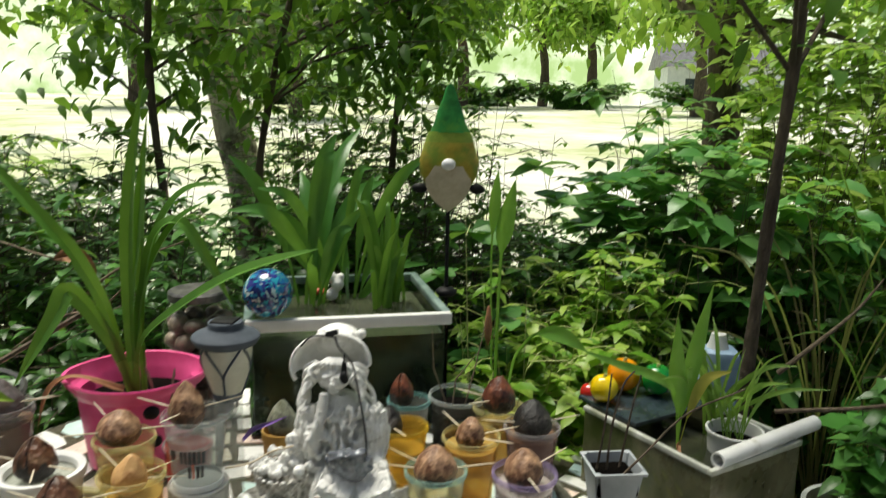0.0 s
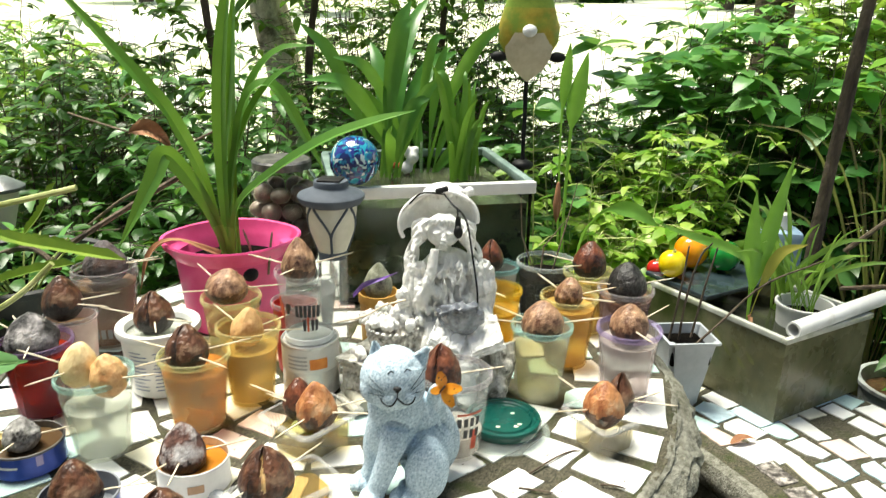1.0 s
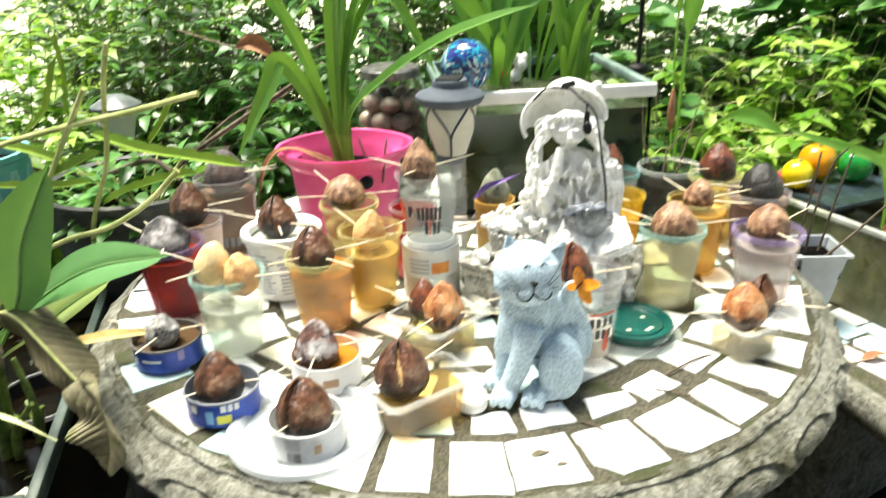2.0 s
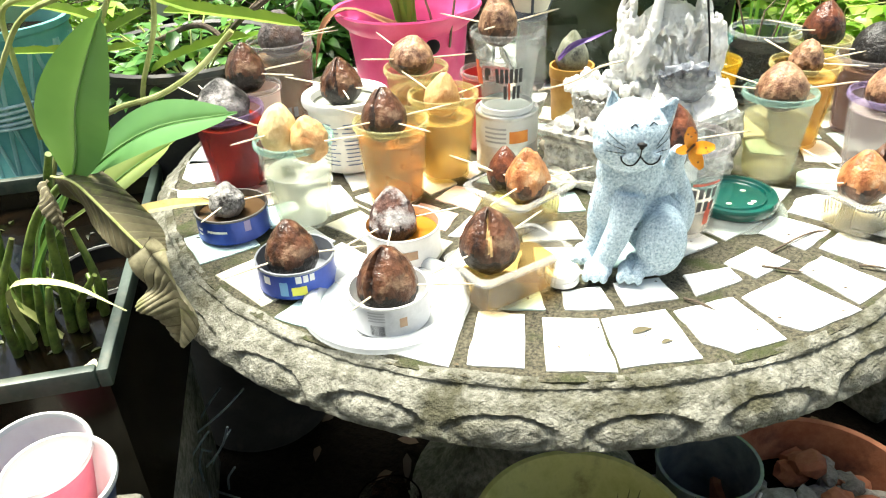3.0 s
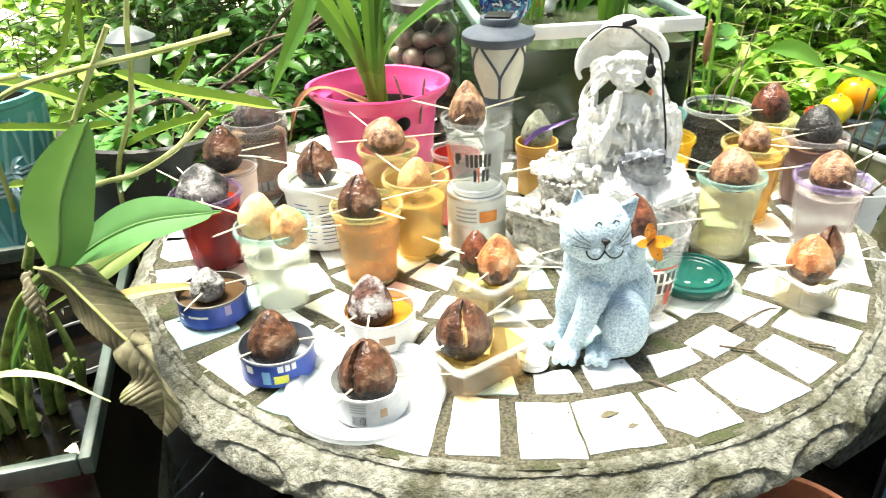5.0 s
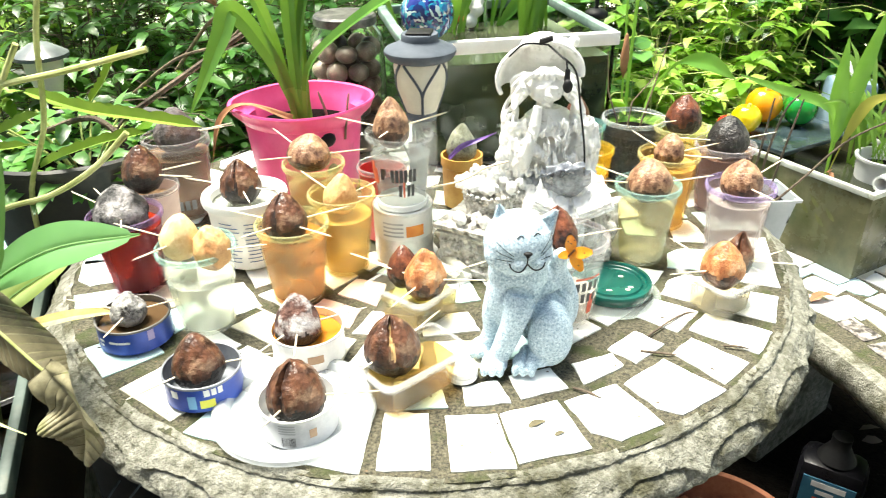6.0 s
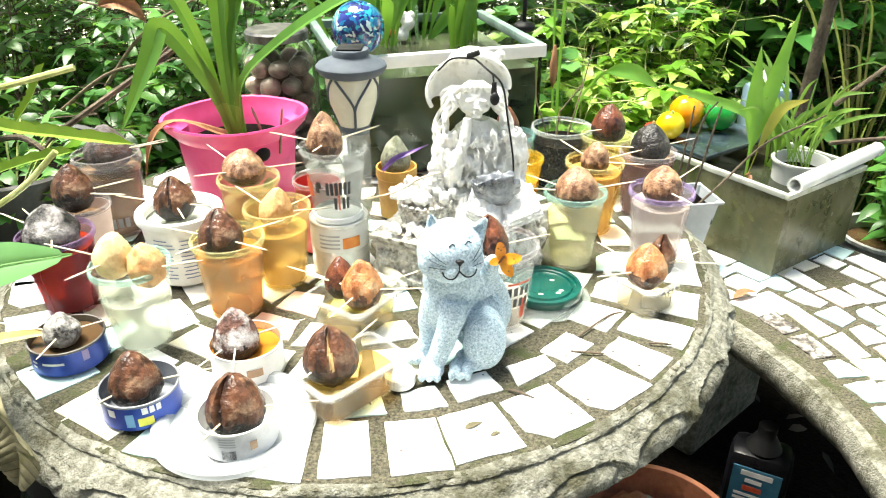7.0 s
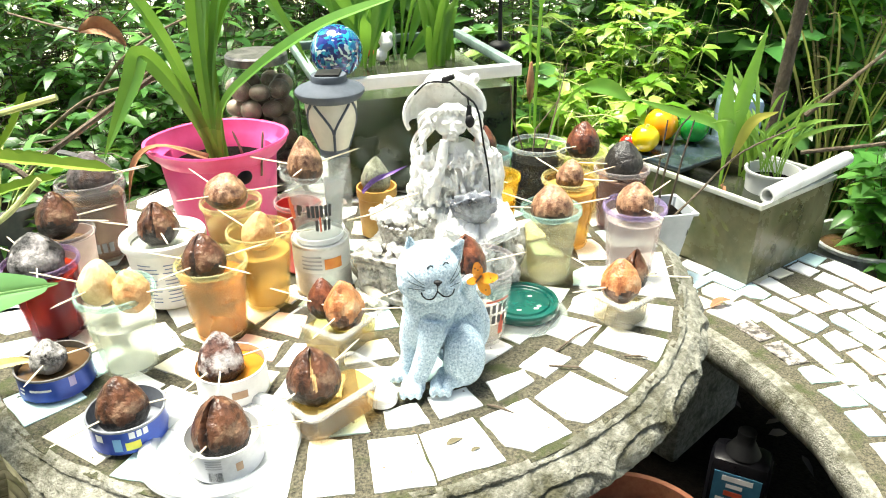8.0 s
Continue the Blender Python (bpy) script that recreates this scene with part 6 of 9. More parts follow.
nt.links.new(vor.outputs["Color"], sep.inputs[0])
cr_ = ramp(nt, sep.outputs[0], [(0.0, (0.004, 0.012, 0.10)), (0.25, (0.01, 0.12, 0.30)), (0.45, (0.02, 0.30, 0.42)), (0.62, (0.02, 0.03, 0.20)), (0.82, (0.40, 0.55, 0.60)), (0.92, (0.03, 0.20, 0.24))])
cr_.node.color_ramp.interpolation = "CONSTANT"
nt.links.new(cr_, b.inputs["Base Color"])
b.inputs["Roughness"].default_value, b.inputs["Coat Weight"].default_value = 0.06, 0.6
ob = link("glass_ball", bm, [m])
ob.matrix_world = pose(-0.391, 1.342, 1.017)
tagged(ob, "glossy blue and teal swirled glass garden ball on the aquarium rim", "ornament")
ob = thing("stone_jar", -0.545, 1.400, TZ + 0.0035, "large glass jar of round river stones with a dark lid", "jar")
ob.scale = (0.86, 0.86, 0.92)
part("jar_wall", lathe([(0, 0), (0.070, 0), (0.076, 0.006), (0.078, 0.02), (0.078, 0.21), (0.072, 0.235), (0.060, 0.250), (0.060, 0.262), (0.057, 0.262), (0.057, 0.248), (0.068, 0.232), (0.075, 0.21), (0.075, 0.02), (0.068, 0.006), (0, 0.005)], 44), M_JARGLASS, ob).visible_shadow = False
part("lid", lathe([(0, 0.272), (0.060, 0.272), (0.064, 0.268), (0.064, 0.254), (0.0605, 0.254), (0.0605, 0.264), (0, 0.264)], 40), M_TINDARK, ob, "dark dented lid")
r = random.Random(17)
M_RIVER = surface("river_stone", (0.05, 0.036, 0.026), (0.24, 0.18, 0.14), 20, 0.4, 0.2, vary=0.5)
for k in range(6):
    for i in range(7):
        a = 2 * math.pi * (i + 0.5 * k) / 7
        q = 0.050 + r.uniform(-0.003, 0.003)
        bm = bmesh.new()
        ball(bm, (q * math.cos(a), q * math.sin(a), 0.026 + 0.036 * k), (0.0225, 0.0225, r.uniform(0.016, 0.021)), 12)
        part("stone", bm, M_RIVER, ob)

# gnome-shaped garden stake
def gnome():
    ob = thing("garden_stake", -0.100, 1.625, 0, "metal garden stake with a pointed green hat and pale beard", "ornament", rz=4)
    ob.scale = (1.06, 1.06, 0.972)
    z0 = 1.176
    lump = lambda a, r, z: 0.004 * math.sin(2.3 * a + 40 * z) if z > z0 + 0.13 else 0.0
    part("body", lathe([(0.0, z0 - 0.005), (0.018, z0 + 0.012), (0.042, z0 + 0.045), (0.056, z0 + 0.072), (0.058, z0 + 0.100), (0.052, z0 + 0.120), (0.047, z0 + 0.138)], 36, squash=0.45), surface("mustard_enamel", (0.34, 0.26, 0.02), (0.55, 0.44, 0.06), 24, 0.4, 0.1, stain=(0.20, 0.30, 0.03), stain_scale=14, stain_at=0.55), ob, "mustard yellow enamel body")
    part("hat_band", lathe([(0.0475, z0 + 0.136), (0.044, z0 + 0.150), (0.040, z0 + 0.160)], 36, squash=0.45), surface("lime_enamel", (0.14, 0.26, 0.02), (0.30, 0.40, 0.05), 30, 0.4, 0.1), ob, "lime band fading into the hat")
    part("hat", lathe([(0.0405, z0 + 0.158), (0.034, z0 + 0.176), (0.024, z0 + 0.202), (0.012, z0 + 0.226), (0.005, z0 + 0.250), (0, z0 + 0.258)], 36, wave=lump, squash=0.45), surface("green_enamel", (0.012, 0.15, 0.02), (0.04, 0.30, 0.05), 30, 0.35, 0.1, stain=(0.10, 0.30, 0.03), stain_scale=20, stain_at=0.58), ob, "pointed green enamel hat")
    part("beard", blade(bmesh.new(), [(0, -0.0290, z0 + 0.090), (0, -0.0300, z0 + 0.060), (0, -0.022, z0 + 0.022), (0, -0.010, z0 - 0.008)], 0.088, 14, -0.12, lambda u: max(0.02, math.sin(math.pi * (0.25 + 0.75 * u)) ** 0.9 if u > 0.3 else 0.62 + 1.05 * u), (0, -1, 0), 0), surface("beige_enamel", (0.42, 0.36, 0.24), (0.58, 0.52, 0.38), 20, 0.5, 0.1), ob)
    part("nose", ball(bmesh.new(), (0, -0.034, z0 + 0.094), (0.0135, 0.012, 0.0125), 16), M_INKWHITE, ob, "round white nose")
    for s in (-1, 1):
        part("mitten", ball(bmesh.new(), (s * 0.055, -0.012, z0 + 0.042), (0.016, 0.010, 0.011), 12), M_BLACK, ob, "black enamel mitten")
    part("pole", tube([(0, 0, 0.0), (0, 0, z0 + 0.02)], 0.004, 8), M_BLACK, ob)
    part("knob", ball(bmesh.new(), (0, 0, z0 - 0.185), (0.022, 0.022, 0.012), 12), M_BLACK, ob)


gnome()

# ---- right: tank on the bench, pot, balls ----
UX, UY, VX, VY = -0.6, 0.8, 0.8, 0.6
KX, KY, KU, KV, KZ0, KZ1 = 0.443, 1.503, 0.36, 0.275, BZ + 0.004, 0.655
rot_tank = math.degrees(math.atan2(VY, VX))
ob = thing("plastic_tank", KX, KY, KZ0, "algae-green translucent plastic tank with white rim standing on the bench", "tank", rz=rot_tank)
M_TANK = surface("algae_plastic", (0.045, 0.048, 0.017), (0.23, 0.22, 0.125), 4, 0.28, 0.1, 60, stain=(0.06, 0.08, 0.02), stain_scale=5, stain_at=0.57, clear=0.10, stretch=(1, 1, 0.7))
kh = KZ1 - KZ0
for name, b in (("front_wall", (0.0, -0.004, 0, KV, 0.0, kh)), ("side_wall", (-0.004, -0.004, 0, 0.0, KU + 0.004, kh)), ("side_wall", (KV, -0.004, 0, KV + 0.004, KU + 0.004, kh)), ("back_wall", (0.0, KU, 0, KV, KU + 0.004, kh))):
    bm = bmesh.new()
    box(bm, *b)
    part(name, bm, M_TANK, ob, smooth=False)
for b in ((-0.008, -0.008, kh - 0.008, KV + 0.008, 0.004, kh + 0.004), (-0.008, 0.0045, kh - 0.008, 0.004, KU + 0.006, kh + 0.004), (KV - 0.004, 0.0045, kh - 0.008, KV + 0.008, KU + 0.006, kh + 0.004)):
    bm = bmesh.new()
    box(bm, *b, 0.002)
    part("rim", bm, surface("rim_plastic", (0.40, 0.41, 0.36), (0.60, 0.61, 0.56), 12, 0.4, 0.1, stain=(0.25, 0.27, 0.15), stain_scale=10, stain_at=0.55), ob)
bm = bmesh.new()
box(bm, 0.002, 0.002, 0.0, KV - 0.002, KU - 0.002, kh - 0.045)
part("water", bm, surface("tank_water", (0.020, 0.024, 0.014), (0.055, 0.06, 0.035), 6, 0.1, 0.2, 30), ob, "dark water and roots")
# leaf drawings on the tank wall
M_DECAL = surface("olive_leaf_print", (0.10, 0.11, 0.03), (0.18, 0.18, 0.06), 30, 0.5, 0)
bm = bmesh.new()
for s, zz in ((0.10, 0.14), (0.12, 0.12), (0.15, 0.145), (0.17, 0.115), (0.20, 0.135), (0.06, 0.125), (0.08, 0.105)):
    blade(bm, [(-0.0052, s, zz - 0.02), (-0.0052, s + 0.012, zz - 0.010), (-0.0052, s + 0.024, zz + 0.002)], 0.011, 8, 0.0, broad, (-1, 0, 0))
part("leaf_print", bm, M_DECAL, ob)
ob = thing("gutter_pipe", KX + 0.016 * VX, KY + 0.016 * VY, KZ1 + 0.010, "white plastic pipe piece lying on the tank rim", "pipe", rz=rot_tank + 3)
bm = lathe([(0.0125, 0.0), (0.0165, 0.0), (0.0165, 0.345), (0.0125, 0.345), (0.0125, 0.0)], 28)
bmesh.ops.rotate(bm, verts=bm.verts, matrix=Matrix.Rotation(radians(90), 3, "Y"))
part("pipe", bm, M_WHITEPL, ob).location = (0.0, 0.0, 0.008)
ob = thing("board", KX + 0.10 * VX + 0.34 * UX, KY + 0.10 * VY + 0.34 * UY, KZ1 + 0.005, "wet black plastic board lying across the tank rim", "board", rz=rot_tank)
bm = bmesh.new()
box(bm, -0.095, -0.13, 0, 0.16, 0.06, 0.012, 0.004)
part("panel", bm, surface("wet_black_plastic", (0.012, 0.02, 0.024), (0.04, 0.06, 0.07), 20, 0.15, 0.3, 40), ob)
M_BALL = {k: surface(k + "_glazed", a, b, 16, 0.15, 0.05, 40, coat=0.5) for k, a, b in (("yellow", (0.80, 0.50, 0.0), (0.90, 0.68, 0.02)), ("orange", (0.80, 0.24, 0.0), (0.90, 0.38, 0.01)), ("green", (0.005, 0.17, 0.02), (0.015, 0.32, 0.045)), ("red", (0.45, 0.01, 0.01), (0.60, 0.03, 0.02)))}
for x, y, z, r0, k in ((0.262, 1.790, 0.706, 0.033, "yellow"), (0.318, 1.870, 0.714, 0.041, "orange"), (0.395, 1.855, 0.711, 0.038, "green"), (0.236, 1.845, 0.672, 0.024, "red")):
    ob = thing("glazed_fruit", x, y, z, f"glossy {k} glazed garden fruit by the tank", "ornament", group="glazed garden fruits")
    bm = bmesh.new()
    ball(bm, (0, 0, 0), 1.0, 28)
    for v in bm.verts:
        a = math.atan2(v.co.y, v.co.x)
        d = 1 + 0.045 * math.cos(5 * a) * (1 - abs(v.co.z)) - 0.22 * math.exp(-((v.co.x ** 2 + v.co.y ** 2) / 0.06)) * (1 if v.co.z > 0 else 0)
        v.co *= r0 * d
    part("fruit", bm, M_BALL[k], ob)
    part("stalk", tube([(0, 0, r0 * 0.70), (0.003, 0, r0 * 1.05)], [0.005, 0.004], 8), M_STALK, ob)

ob = thing("square_pot", 0.262, 1.570, BZ + 0.004, "pale grey tapered square pot of dark soil on the bench", "pot", rz=12)
ob.scale = (0.88, 0.88, 0.83)
bm = bmesh.new()
v = {}
for k, (s, zz) in enumerate(((0.036, 0.0), (0.058, 0.182), (0.062, 0.183), (0.063, 0.190), (0.057, 0.190), (0.053, 0.165), (0.034, 0.006))):
    v[k] = [bm.verts.new((sx * s, sy * s, zz)) for sx, sy in ((1, 1), (-1, 1), (-1, -1), (1, -1))]
for k in range(6):
    for i in range(4):
        bm.faces.new((v[k][i], v[k][(i + 1) % 4], v[k + 1][(i + 1) % 4], v[k + 1][i]))
bm.faces.new(v[0][::-1])
bm.faces.new(v[6])
bmesh.ops.bevel(bm, geom=[e for e in bm.edges if abs(e.verts[0].co.z - e.verts[1].co.z) > 0.02], offset=0.010, segments=3, affect="EDGES")
part("pot_wall", bm, M_GREYPL, ob)
bm = bmesh.new()
box(bm, -0.0495, -0.0495, 0.12, 0.0495, 0.0495, 0.168, 0.006)
part("soil", bm, M_SOIL, ob)
ob = thing("bare_shoots", 0.268, 1.575, BZ + 0.125, "bare dark shoots standing in the square pot", "plant")
ob.scale = (0.88, 0.88, 0.88)
for pts in (((-0.02, 0, 0), (-0.015, 0, 0.12), (0.005, 0, 0.23), (0.03, 0, 0.27)), ((-0.045, 0, 0), (-0.03, 0, 0.14), (-0.022, 0, 0.26)), ((0.0, -0.02, 0), (0.06, -0.03, 0.08), (0.15, -0.02, 0.18), (0.28, 0.0, 0.24)), ((0.01, 0.02, 0), (0.03, 0.02, 0.15), (0.05, 0.03, 0.25))):
    part("shoot", tube(spline(pts, 14), [0.0032 - 0.0001 * i for i in range(14)], 7), M_BARK, ob)

canna = thing("canna_plant", 0.413, 1.672, 0.605, "young green canna with pointed leaves growing from the tank", "plant")
canna.scale = (0.9, 0.9, 0.9)
for pts, w, m in (
    (((0, 0, 0), (-0.006, -0.01, 0.13), (-0.018, -0.01, 0.22), (-0.024, -0.01, 0.35)), 0.048, M_CANNA),
    (((0, 0, 0), (0.006, 0, 0.13), (0.024, 0, 0.27), (0.052, 0, 0.43)), 0.044, M_CANNA),
    (((0, 0, 0), (-0.02, -0.03, 0.15), (-0.06, -0.06, 0.212), (-0.163, -0.06, 0.245), (-0.250, -0.06, 0.275)), 0.026, M_CANNA),
    (((0, 0, 0), (0.02, -0.01, 0.12), (0.05, -0.01, 0.20), (0.11, -0.01, 0.225)), 0.030, M_YELLEAF),
):
    part("leaf", blade(bmesh.new(), pts, w, 20, 0.22, lambda u: 0.09 if u < 0.30 else broad((u - 0.30) / 0.70) + 0.06 * (1 - u), (0.1, -0.9, 0.4), 0, 0.05), m, canna)
part("dry_leaf", blade(bmesh.new(), [(0, 0, 0.03), (-0.01, -0.05, 0.05), (-0.012, -0.085, 0.00), (-0.016, -0.09, -0.09)], 0.012, 12, 0.6, None, (0, -1, 0)), M_DRY, canna, "shrivelled dark leaf")
ob = thing("ring_pot", 0.541, 1.701, 0.606, "white ring of a sunken pot in the tank", "pot")
ob.scale = (0.88, 0.88, 0.88)
part("pot_wall", lathe([(0.058, -0.05), (0.066, 0.055), (0.071, 0.056), (0.071, 0.062), (0.064, 0.062), (0.056, -0.05)], 40), M_WHITEPL, ob)
part("soil", lathe([(0, 0.03), (0.061, 0.03), (0.061, 0.02), (0, 0.02)], 30), M_SOIL, ob)
water_plant("rush_plant", 0.541, 1.701, 0.635, 16, 0.09, 0.23, 0.0055, 0.21, M_REED, "fine-bladed rush growing from the white ring pot", 41, shape=lance)
water_plant("rush_plant", 0.510, 1.775, 0.60, 16, 0.14, 0.28, 0.011, 0.26, M_REED, "grassy rush growing at the back of the tank", 42, shape=lance)
ob = thing("blue_jug", 0.619, 2.173, 0, "pale blue plastic jug behind the tank", "jug")
bm = bmesh.new()
box(bm, -0.058, -0.05, 0.0, 0.058, 0.05, 0.70, 0.02)
part("body", bm, surface("pale_blue_plastic", (0.22, 0.33, 0.48), (0.36, 0.48, 0.62), 10, 0.35, 0.1), ob)
part("neck", lathe([(0, 0.70), (0.03, 0.70), (0.024, 0.72), (0.02, 0.74), (0, 0.74)], 24), M_WHITEPL, ob)
ob = thing("water_basin", 0.968, 1.998, 0, "wide grey basin of dark water on the ground behind the bench", "basin")
ob.scale = (0.93, 0.93, 1.11)
part("basin_wall", lathe([(0, 0), (0.09, 0), (0.10, 0.01), (0.140, 0.285), (0.150, 0.290), (0.150, 0.298), (0.136, 0.298), (0.128, 0.26), (0.09, 0.02), (0, 0.015)], 52), surface("pale_glaze", (0.28, 0.30, 0.29), (0.50, 0.53, 0.52), 14, 0.3, 0.05, stain=(0.12, 0.12, 0.09), stain_scale=9, stain_at=0.58), ob)
part("water", lathe([(0, 0.262), (0.1275, 0.262), (0.1270, 0.256), (0, 0.256)], 36), W_DARK, ob)
ob = thing("dry_leaf", 0.362, 1.408, BZ + 0.0065, "curled orange-brown fallen leaf on the bench tiles", "leaf", rz=20)
part("leaf", blade(bmesh.new(), [(-0.028, 0, 0.001), (0, 0.004, 0.008), (0.03, 0, 0.004)], 0.022, 10, 0.5, broad, (0, 0, 1)), M_DRY, ob)


# ---- left: planter, vines, teal pot ----
ob = thing("stand", -0.965, 0.765, 0, "plain concrete block stand under the planter", "stand", rz=117.5)
bm = bmesh.new()
box(bm, -0.22, -0.10, 0, 0.26, 0.13, 0.375, 0.01)
part("block", bm, M_CONC, ob)
LZ1 = 0.672
ob = thing("planter_tank", -0.745, 0.602, 0.379, "dark murky plastic tank planter with a greenish rim", "planter", rz=117.5)
lh = LZ1 - 0.379
M_PLT = surface("brown_murky_plastic", (0.008, 0.007, 0.004), (0.03, 0.024, 0.013), 6, 0.2, 0.1, 50, stain=(0.05, 0.025, 0.008), stain_scale=7, stain_at=0.62)
M_PLRIM = surface("dirty_green_rim", (0.022, 0.038, 0.030), (0.07, 0.10, 0.083), 14, 0.5, 0.1, 60, stain=(0.10, 0.11, 0.08), stain_scale=16, stain_at=0.55)
LL, LW = 0.54, 0.36
for name, b in (("side_wall", (0, -0.004, 0, LL, 0, lh)), ("side_wall", (0, LW, 0, LL, LW + 0.004, lh)), ("end_wall", (-0.004, -0.004, 0, 0, LW + 0.004, lh)), ("end_wall", (LL, -0.004, 0, LL + 0.004, LW + 0.004, lh))):
    bm = bmesh.new()
    box(bm, *b)
    part(name, bm, M_PLT, ob, smooth=False)
for b in ((-0.010, -0.010, lh - 0.022, LL + 0.010, 0.004, lh + 0.003), (-0.010, LW - 0.004, lh - 0.022, LL + 0.010, LW + 0.010, lh + 0.003), (-0.010, 0.0045, lh - 0.022, 0.004, LW - 0.0045, lh + 0.003), (LL - 0.004, 0.0045, lh - 0.022, LL + 0.010, LW - 0.0045, lh + 0.003)):
    bm = bmesh.new()
    box(bm, *b, 0.003)
    part("rim", bm, M_PLRIM, ob)
bm = bmesh.new()
box(bm, 0.002, 0.002, 0.0, LL - 0.002, LW - 0.002, lh - 0.050)
part("wet_soil", bm, surface("wet_dark_soil", (0.0005, 0.0004, 0.0003), (0.006, 0.0035, 0.0015), 30, 0.16, 0.12, 40, spec=0.35, stain=(0.010, 0.014, 0.003), stain_scale=16, stain_at=0.6, bump_dist=0.01), ob)
rb = random.Random(31)
V, D, N = [], [], []
for i in range(80):
    u, w = rb.uniform(0.01, LL - 0.01), rb.uniform(0.01, LW - 0.01)
    V.append((u, w, lh - 0.049))
    b = rb.uniform(0, 6.28)
    D.append((math.cos(b), math.sin(b), rb.uniform(0, 0.3)))
    N.append((rb.uniform(-0.3, 0.3), rb.uniform(-0.3, 0.3), 1))
rs = np.random.RandomState(19)
VV, FF = leaf_cloud(np.array(V), np.array(D), np.array(N), rs.uniform(0.006, 0.026, 80), rs.uniform(0.003, 0.008, 80))
mesh_from("floating_litter", VV, FF, leaf_mat("floating_leaf", (0.008, 0.012, 0.003), (0.07, 0.085, 0.022), 0.1, 0.5), ob)["kind"] = "stuff"
ob = thing("sunken_pot", -0.907, 0.814, 0.604, "black plastic pot sunk into the planter", "pot")
part("pot_wall", lathe([(0.05, -0.05), (0.066, 0.030), (0.072, 0.032), (0.072, 0.037), (0.064, 0.037), (0.047, -0.05)], 40), M_BLACK, ob)
part("water", lathe([(0, 0.012), (0.060, 0.012), (0.060, 0.008), (0, 0.008)], 30), W_DARK, ob)
part("wire_ring", tube([(0.066 * math.cos(a), 0.066 * math.sin(a), 0.040) for a in [2 * math.pi * i / 32 for i in range(33)]], 0.0008, 5, cap=False), M_TIN, ob)
bm = blade(bmesh.new(), [(-0.808, 0.643, 0.630), (-0.798, 0.640, 0.634), (-0.788, 0.638, 0.630)], 0.016, 8, 0.3, broad, (-0.044, -0.045, 0.892))
tagged(link("fallen_petal", bm, [surface("pale_petal", (0.6, 0.55, 0.35), (0.8, 0.76, 0.55), 30, 0.6, 0.1)]), "pale yellow fallen petal on wet planter soil", "petal")

M_CANE = surface("green_cane", (0.035, 0.075, 0.012), (0.22, 0.30, 0.06), 34, 0.45, 0.3, 90, stain=(0.05, 0.03, 0.012), stain_scale=30, stain_at=0.58)
canna2 = thing("canna_plant", -0.907, 0.721, 0.614, "tall green canna with broad pointed leaves in the planter", "plant")
CX, CY, CZ = -0.907, 0.721, 0.614
def rel(*ps):
    return [(x - CX, y - CY, z - CZ) for x, y, z in ps]
M_BROADLEAF = leaf_mat("deep_green_leaf", (0.07, 0.20, 0.06), (0.18, 0.37, 0.14), 0.20, 0.34, 8, island=False)
M_PALELEAF = leaf_mat("pale_yellow_green_leaf", (0.20, 0.28, 0.08), (0.42, 0.48, 0.18), 0.25, 0.4, 9, island=False)
M_BROADVEIN = leaf_mat("leaf_vein", (0.16, 0.32, 0.11), (0.30, 0.48, 0.20), 0.20, 0.4, 8, island=False)
stem_shape = lambda cut: (lambda u: 0.10 if u < cut else max(0.10, math.sin(math.pi * min(1, ((u - cut) / (1 - cut)) ** 0.85)) ** 0.8) if u < 0.97 else 0.04 + 2.0 * (1 - u))
for ps, w, m, cut, face in (
    (rel((-0.937, 0.707, 0.619), (-0.909, 0.710, 0.701), (-0.795, 0.700, 0.848), (-0.758, 0.698, 0.935), (-0.701, 0.700, 1.025)), 0.074, M_BROADLEAF, 0.48, (0.350, -0.900, 0.250)),
    (rel((-0.932, 0.722, 0.618), (-0.881, 0.712, 0.760), (-0.782, 0.710, 0.848), (-0.685, 0.705, 0.906), (-0.580, 0.700, 0.932)), 0.054, M_BROADLEAF, 0.50, (-0.300, -0.750, 0.650)),
    (rel((-0.927, 0.726, 0.618), (-0.880, 0.721, 0.740), (-0.806, 0.727, 0.799), (-0.746, 0.728, 0.844), (-0.679, 0.729, 0.884)), 0.048, M_PALELEAF, 0.5, (-0.300, -0.750, 0.650)),
    (rel((-0.941, 0.727, 0.618), (-0.909, 0.736, 0.749), (-0.812, 0.725, 0.855), (-0.792, 0.730, 0.925), (-0.767, 0.730, 0.988)), 0.046, M_BROADLEAF, 0.45, (0.300, -0.900, 0.200)),
    (rel((-0.961, 0.678, 0.619), (-0.978, 0.654, 0.722), (-0.951, 0.617, 0.802), (-0.883, 0.598, 0.813)), 0.050, M_BROADLEAF, 0.4, (0.000, -0.600, 0.800)),
):
    leaf = part("leaf", veined(bmesh.new(), ps, w, 160, 8, 0.22, stem_shape(cut), face, 0, 0.06, 0.00008, 20, 0.0), m, canna2)
    rib = spline(ps, 40)[int(40 * cut) - 1:39]
    out = Vector(face).normalized() * 0.0006
    part("midrib", tube([p + out for p in rib], [0.0016 - 0.0011 * k / len(rib) for k in range(len(rib))], 6), M_BROADVEIN, leaf, "pale midrib")
